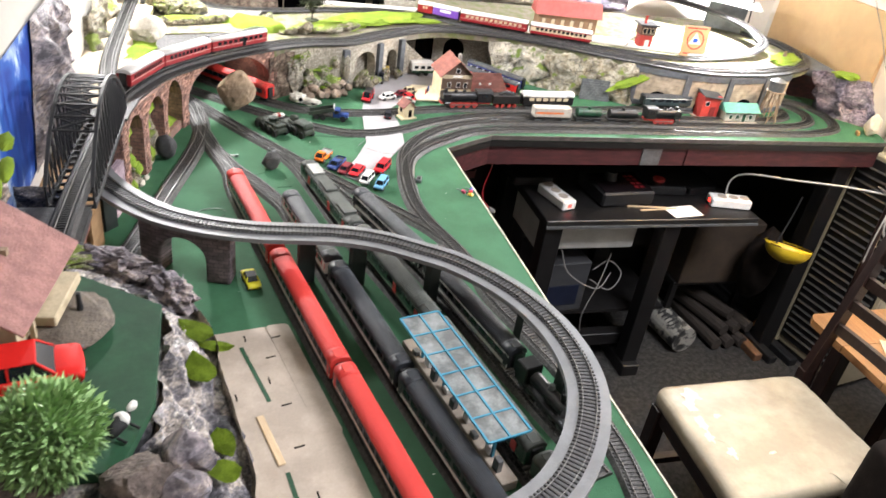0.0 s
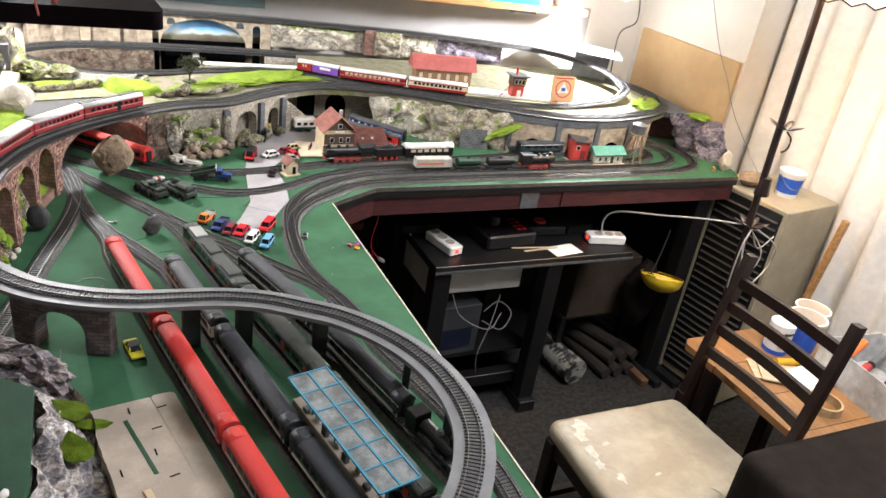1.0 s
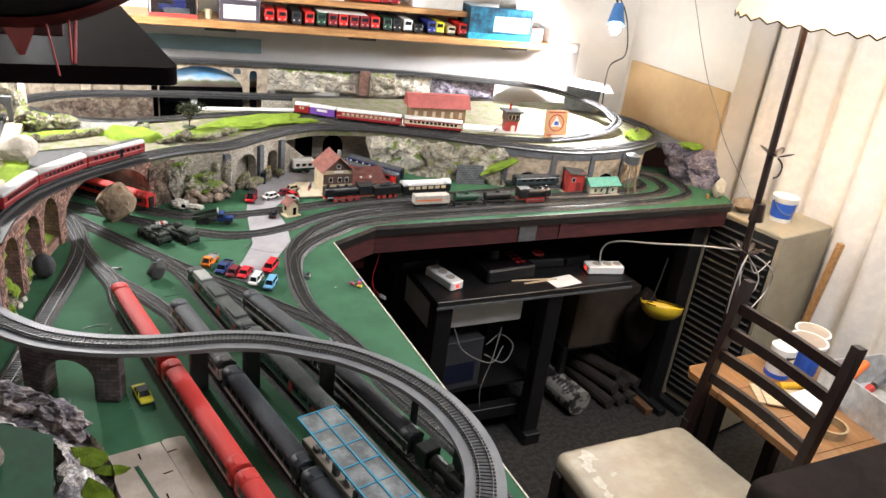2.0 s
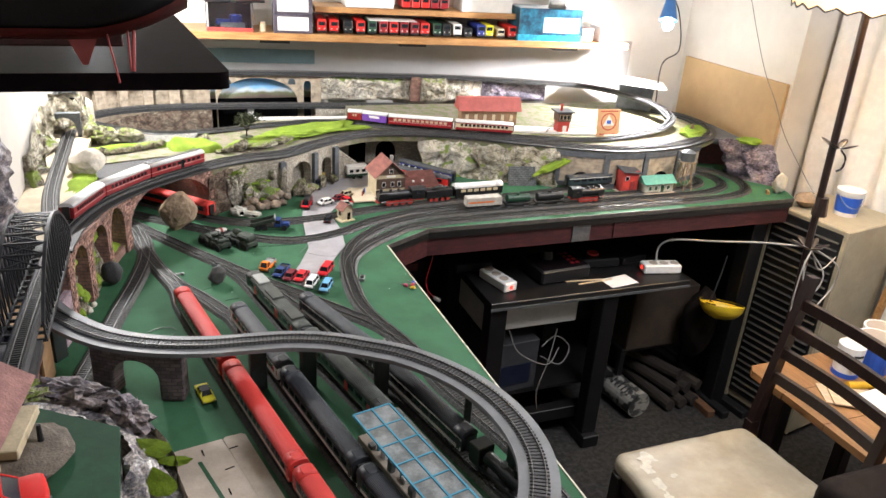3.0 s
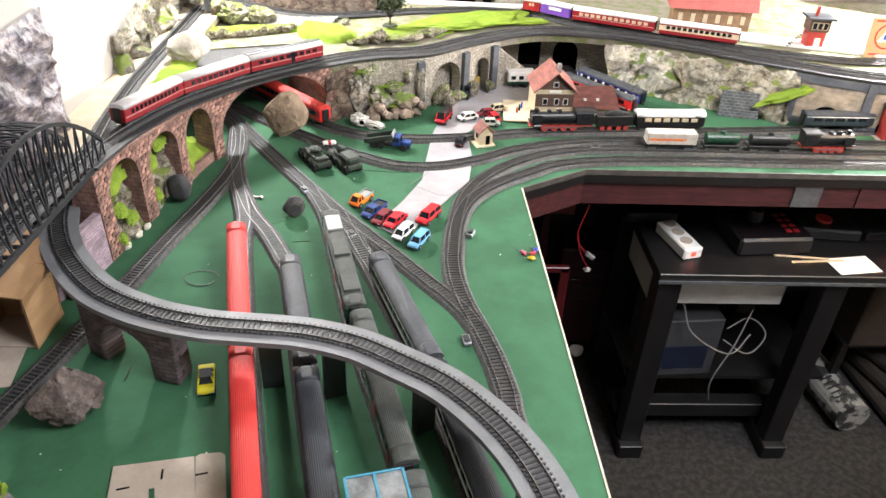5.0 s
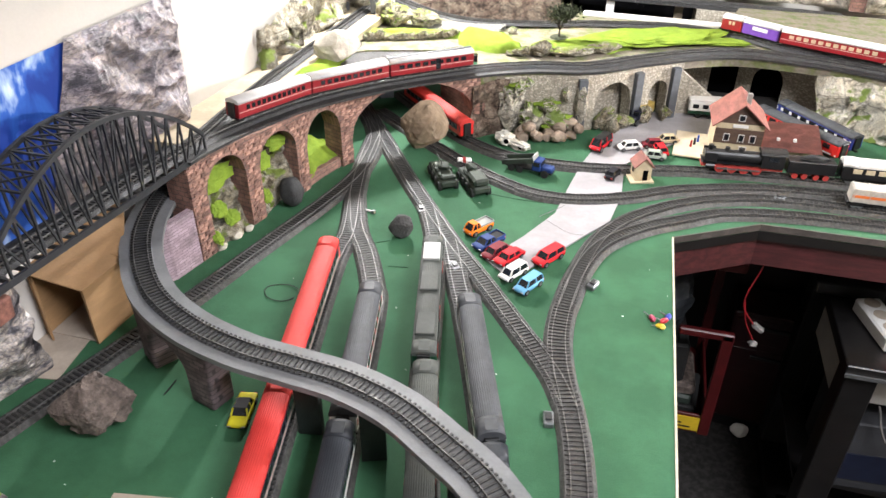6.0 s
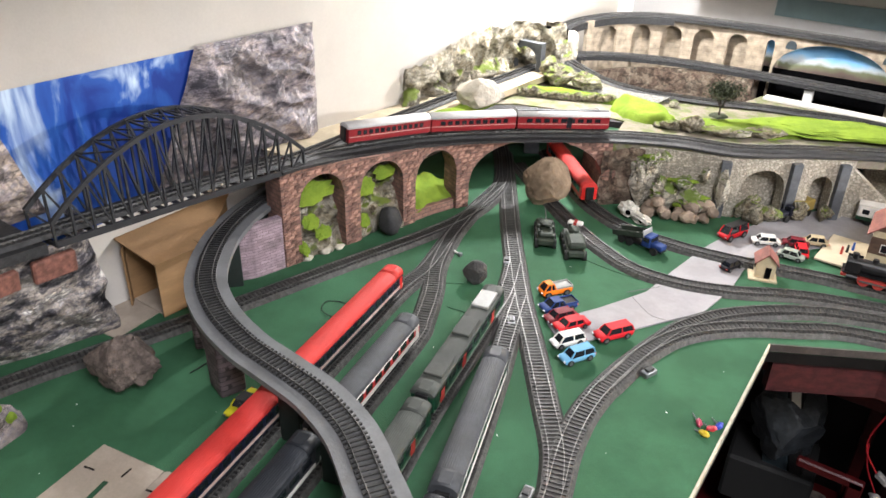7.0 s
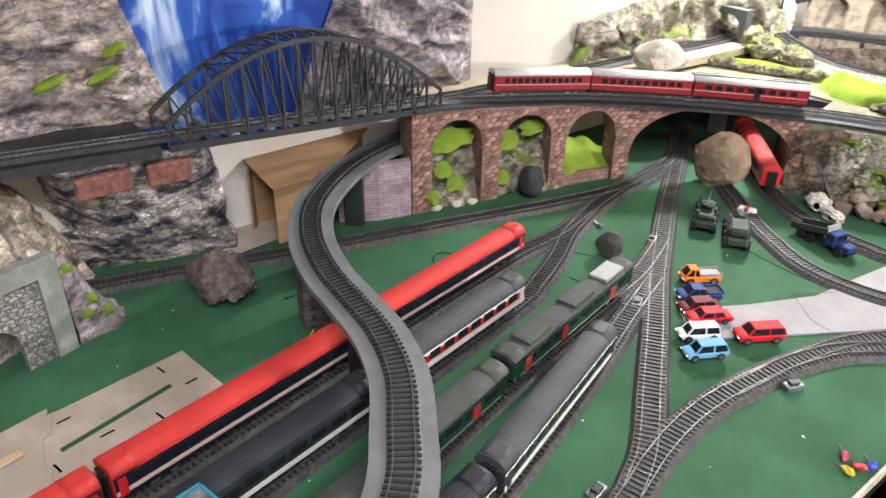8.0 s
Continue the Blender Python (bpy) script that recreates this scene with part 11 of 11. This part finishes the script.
def tub(x, y, r, h, body, label, lidded=False):
    t = thing("paint_tub", label, "tub", at=pose(x, y, TZ), group="paint tubs")
    part("pail", bar((0, 0, 0), (0, 0, h), r * 0.88, 24, r), body, t)
    part("rim", bar((0, 0, h * 0.93), (0, 0, h + 0.003), r * 1.05, 24, r * 1.06), white_plastic, t)
    part("inside", bar((0, 0, h + 0.0031), (0, 0, h + 0.0036), r * 0.92, 24), grey_card, t)


tub(1.80, 1.205, 0.052, 0.10, blue_label, "blue and white paint tub on the low table")
tub(1.88, 1.255, 0.050, 0.09, white_plastic, "white paint tub on the low table")
bo_ = thing("glue_bottle", "white squeeze bottle with red print on the low table", "bottle", at=pose(1.705, 1.205, TZ))
part("flask", bar((0, 0, 0.012), (0, 0, 0.095), 0.034, 24, 0.036), white_plastic, bo_)
part("foot", bar((0, 0, 0), (0, 0, 0.014), 0.0355, 24, 0.0355), blue_label, bo_, "blue bottle foot")
part("shoulder", bar((0, 0, 0.095), (0, 0, 0.112), 0.036, 24, 0.014), white_plastic, bo_)
part("spout", bar((0, 0, 0.112), (0, 0, 0.142), 0.011, 14, 0.007), white_plastic, bo_)
for z0, w in ((0.034, 0.022), (0.046, 0.026), (0.070, 0.020)):
    part("print_bar", new_box(-w, w * 0.4, -0.0366, -0.030, z0, z0 + 0.006), shed_red if z0 < 0.06 else black_plastic, bo_)
solo("yellow_tube", bar((-0.04, 0, 0.012), (0.05, 0, 0.012), 0.012, 14, 0.010), M("yellow_tube", (0.75, 0.42, 0.02), 0.4), "yellow glue tube lying on the low table", "tube", at=pose(1.68, 1.13, TZ, 0, 0, -12))
for k, (x, y, a, w) in enumerate(((1.615, 1.11, -28, 0.07), (1.63, 1.085, -32, 0.075), (1.72, 1.06, 5, 0.09))):
    solo("wood_sheet" if k < 2 else "paper_sheet", new_box(-w, w, -0.045, 0.045, 0, 0.005, 0.0006), M("balsa_sheet", (0.58, 0.44, 0.28), 0.7, vary=0.2, scale=20, stretch=(1, 8, 8)) if k < 2 else paper_m, "thin balsa sheet on the low table" if k < 2 else "white paper on the low table", "sheet", group="sheets on the table", at=pose(x, y, TZ + 0.0052 * k, 0, 0, a))
bm = bmesh.new()
cone(bm, 0.045, 0.045, (0, 0, 0), (0, 0, 0.024), 28, False)
bmesh.ops.solidify(bm, geom=bm.faces, thickness=0.006)
solo("tape_roll", bm, M("masking_tape", (0.50, 0.36, 0.19), 0.6), "roll of brown tape standing on the low table", "tape roll", at=pose(1.625, 0.955, TZ))
pb = thing("plastic_bin", "clear plastic storage bin with tools on the table", "bin", at=pose(1.85, 0.97, TZ, 0, 0, -5))
for x0, x1, y0, y1 in ((-0.11, -0.107, -0.13, 0.13), (0.107, 0.11, -0.13, 0.13), (-0.107, 0.107, -0.13, -0.127), (-0.107, 0.107, 0.127, 0.13)):
    part("side", new_box(x0, x1, y0, y1, 0, 0.10), M("milky_plastic", (0.62, 0.62, 0.60), 0.35), pb)
part("bottom", new_box(-0.107, 0.107, -0.127, 0.127, 0, 0.003), M("milky_plastic", (0.62, 0.62, 0.60)), pb)
for k, (x, y, mat) in enumerate(((-0.05, 0.02, shed_red), (0.0, -0.04, black_plastic), (0.05, 0.05, steel), (-0.02, 0.08, M("orange_band", (0.7, 0.16, 0.03), 0.5)))):
    part("tool", bar((x - 0.04, y, 0.03 + 0.012 * k), (x + 0.05, y + 0.03, 0.05 + 0.012 * k), 0.012, 10), mat, pb)
solo("grey_rag", rough_stone(850, (0.12, 0.10, 0.22), 3, 0.3, flat=False), M("grey_rag_cloth", (0.35, 0.35, 0.35), 0.9, vary=0.2, scale=20), "crumpled grey plastic sack below the low table", "sack", at=pose(1.56, 1.22, 0.0))
ac = thing("armchair", "dark brown upholstered armchair back", "armchair")
bm = new_box(1.10, 1.95, 0.30, 0.77, 0.0, 0.665)
bmesh.ops.bevel(bm, geom=[e for e in bm.edges], offset=0.035, segments=4, affect="EDGES", profile=0.6)
part("backrest", bm, sofa_m, ac, smooth=True)
bm = new_box(1.14, 1.90, -0.25, 0.295, 0.0, 0.42)
bmesh.ops.bevel(bm, geom=[e for e in bm.edges], offset=0.03, segments=3, affect="EDGES", profile=0.6)
part("seat_cushion", bm, sofa_m, ac, smooth=True)

# ---------------------------------------------------------------- stones of the arcade, each set proud of the wall
stone_kinds = []
rs = random.Random(77)
for k in range(8):
    w, h = 0.0050 + 0.0011 * (k % 3), 0.0034
    bm = new_box(-w, w, -0.0011, 0.003, -h, h)
    for v in bm.verts:
        v.co.x += rs.uniform(-0.0011, 0.0011)
        v.co.z += rs.uniform(-0.0006, 0.0006)
        if v.co.y < 0:
            v.co.y += rs.uniform(-0.0007, 0.0005)
            v.co.x *= 0.88
            v.co.z *= 0.86
    me = bpy.data.meshes.new("stone")
    bm.to_mesh(me)
    bm.free()
    me.materials.append(brick_stone)
    stone_kinds.append(me)
spots, row, z = [], 0, BOARD + 0.004
while z < 1.012:
    s = 0.005 if row % 2 else 0.0105
    while s < slen[-1] - 0.005:
        if not in_arch(s, z, 0.005) and z < np.interp(s, slen, ARC_Z) - 0.0045:
            spots.append((s, z + rs.uniform(-0.0006, 0.0006)))
        s += 0.0132 + rs.uniform(-0.0012, 0.0012)
    z += 0.0078
    row += 1
spots.sort()
rest_v, rest_f = [], []
for k, (s, z) in enumerate(spots):
    me, m = stone_kinds[rs.randrange(8)], arcade_at(s, z)
    if k < 300:
        ob = new("stone", me)
        ob.parent = arcade
        ob.matrix_world = m
    else:
        i = len(rest_v)
        rest_v += [tuple(m @ v.co) for v in me.vertices]
        rest_f += [tuple(i + q for q in f.vertices) for f in me.polygons]
if rest_v:
    me = bpy.data.meshes.new("far_stonework")
    me.from_pydata(rest_v, [], rest_f)
    me.materials.append(brick_stone)
    ob = new("far_stonework", me)
    ob.parent = arcade
    tagged(ob, "small weathered red stones", kind="stuff")
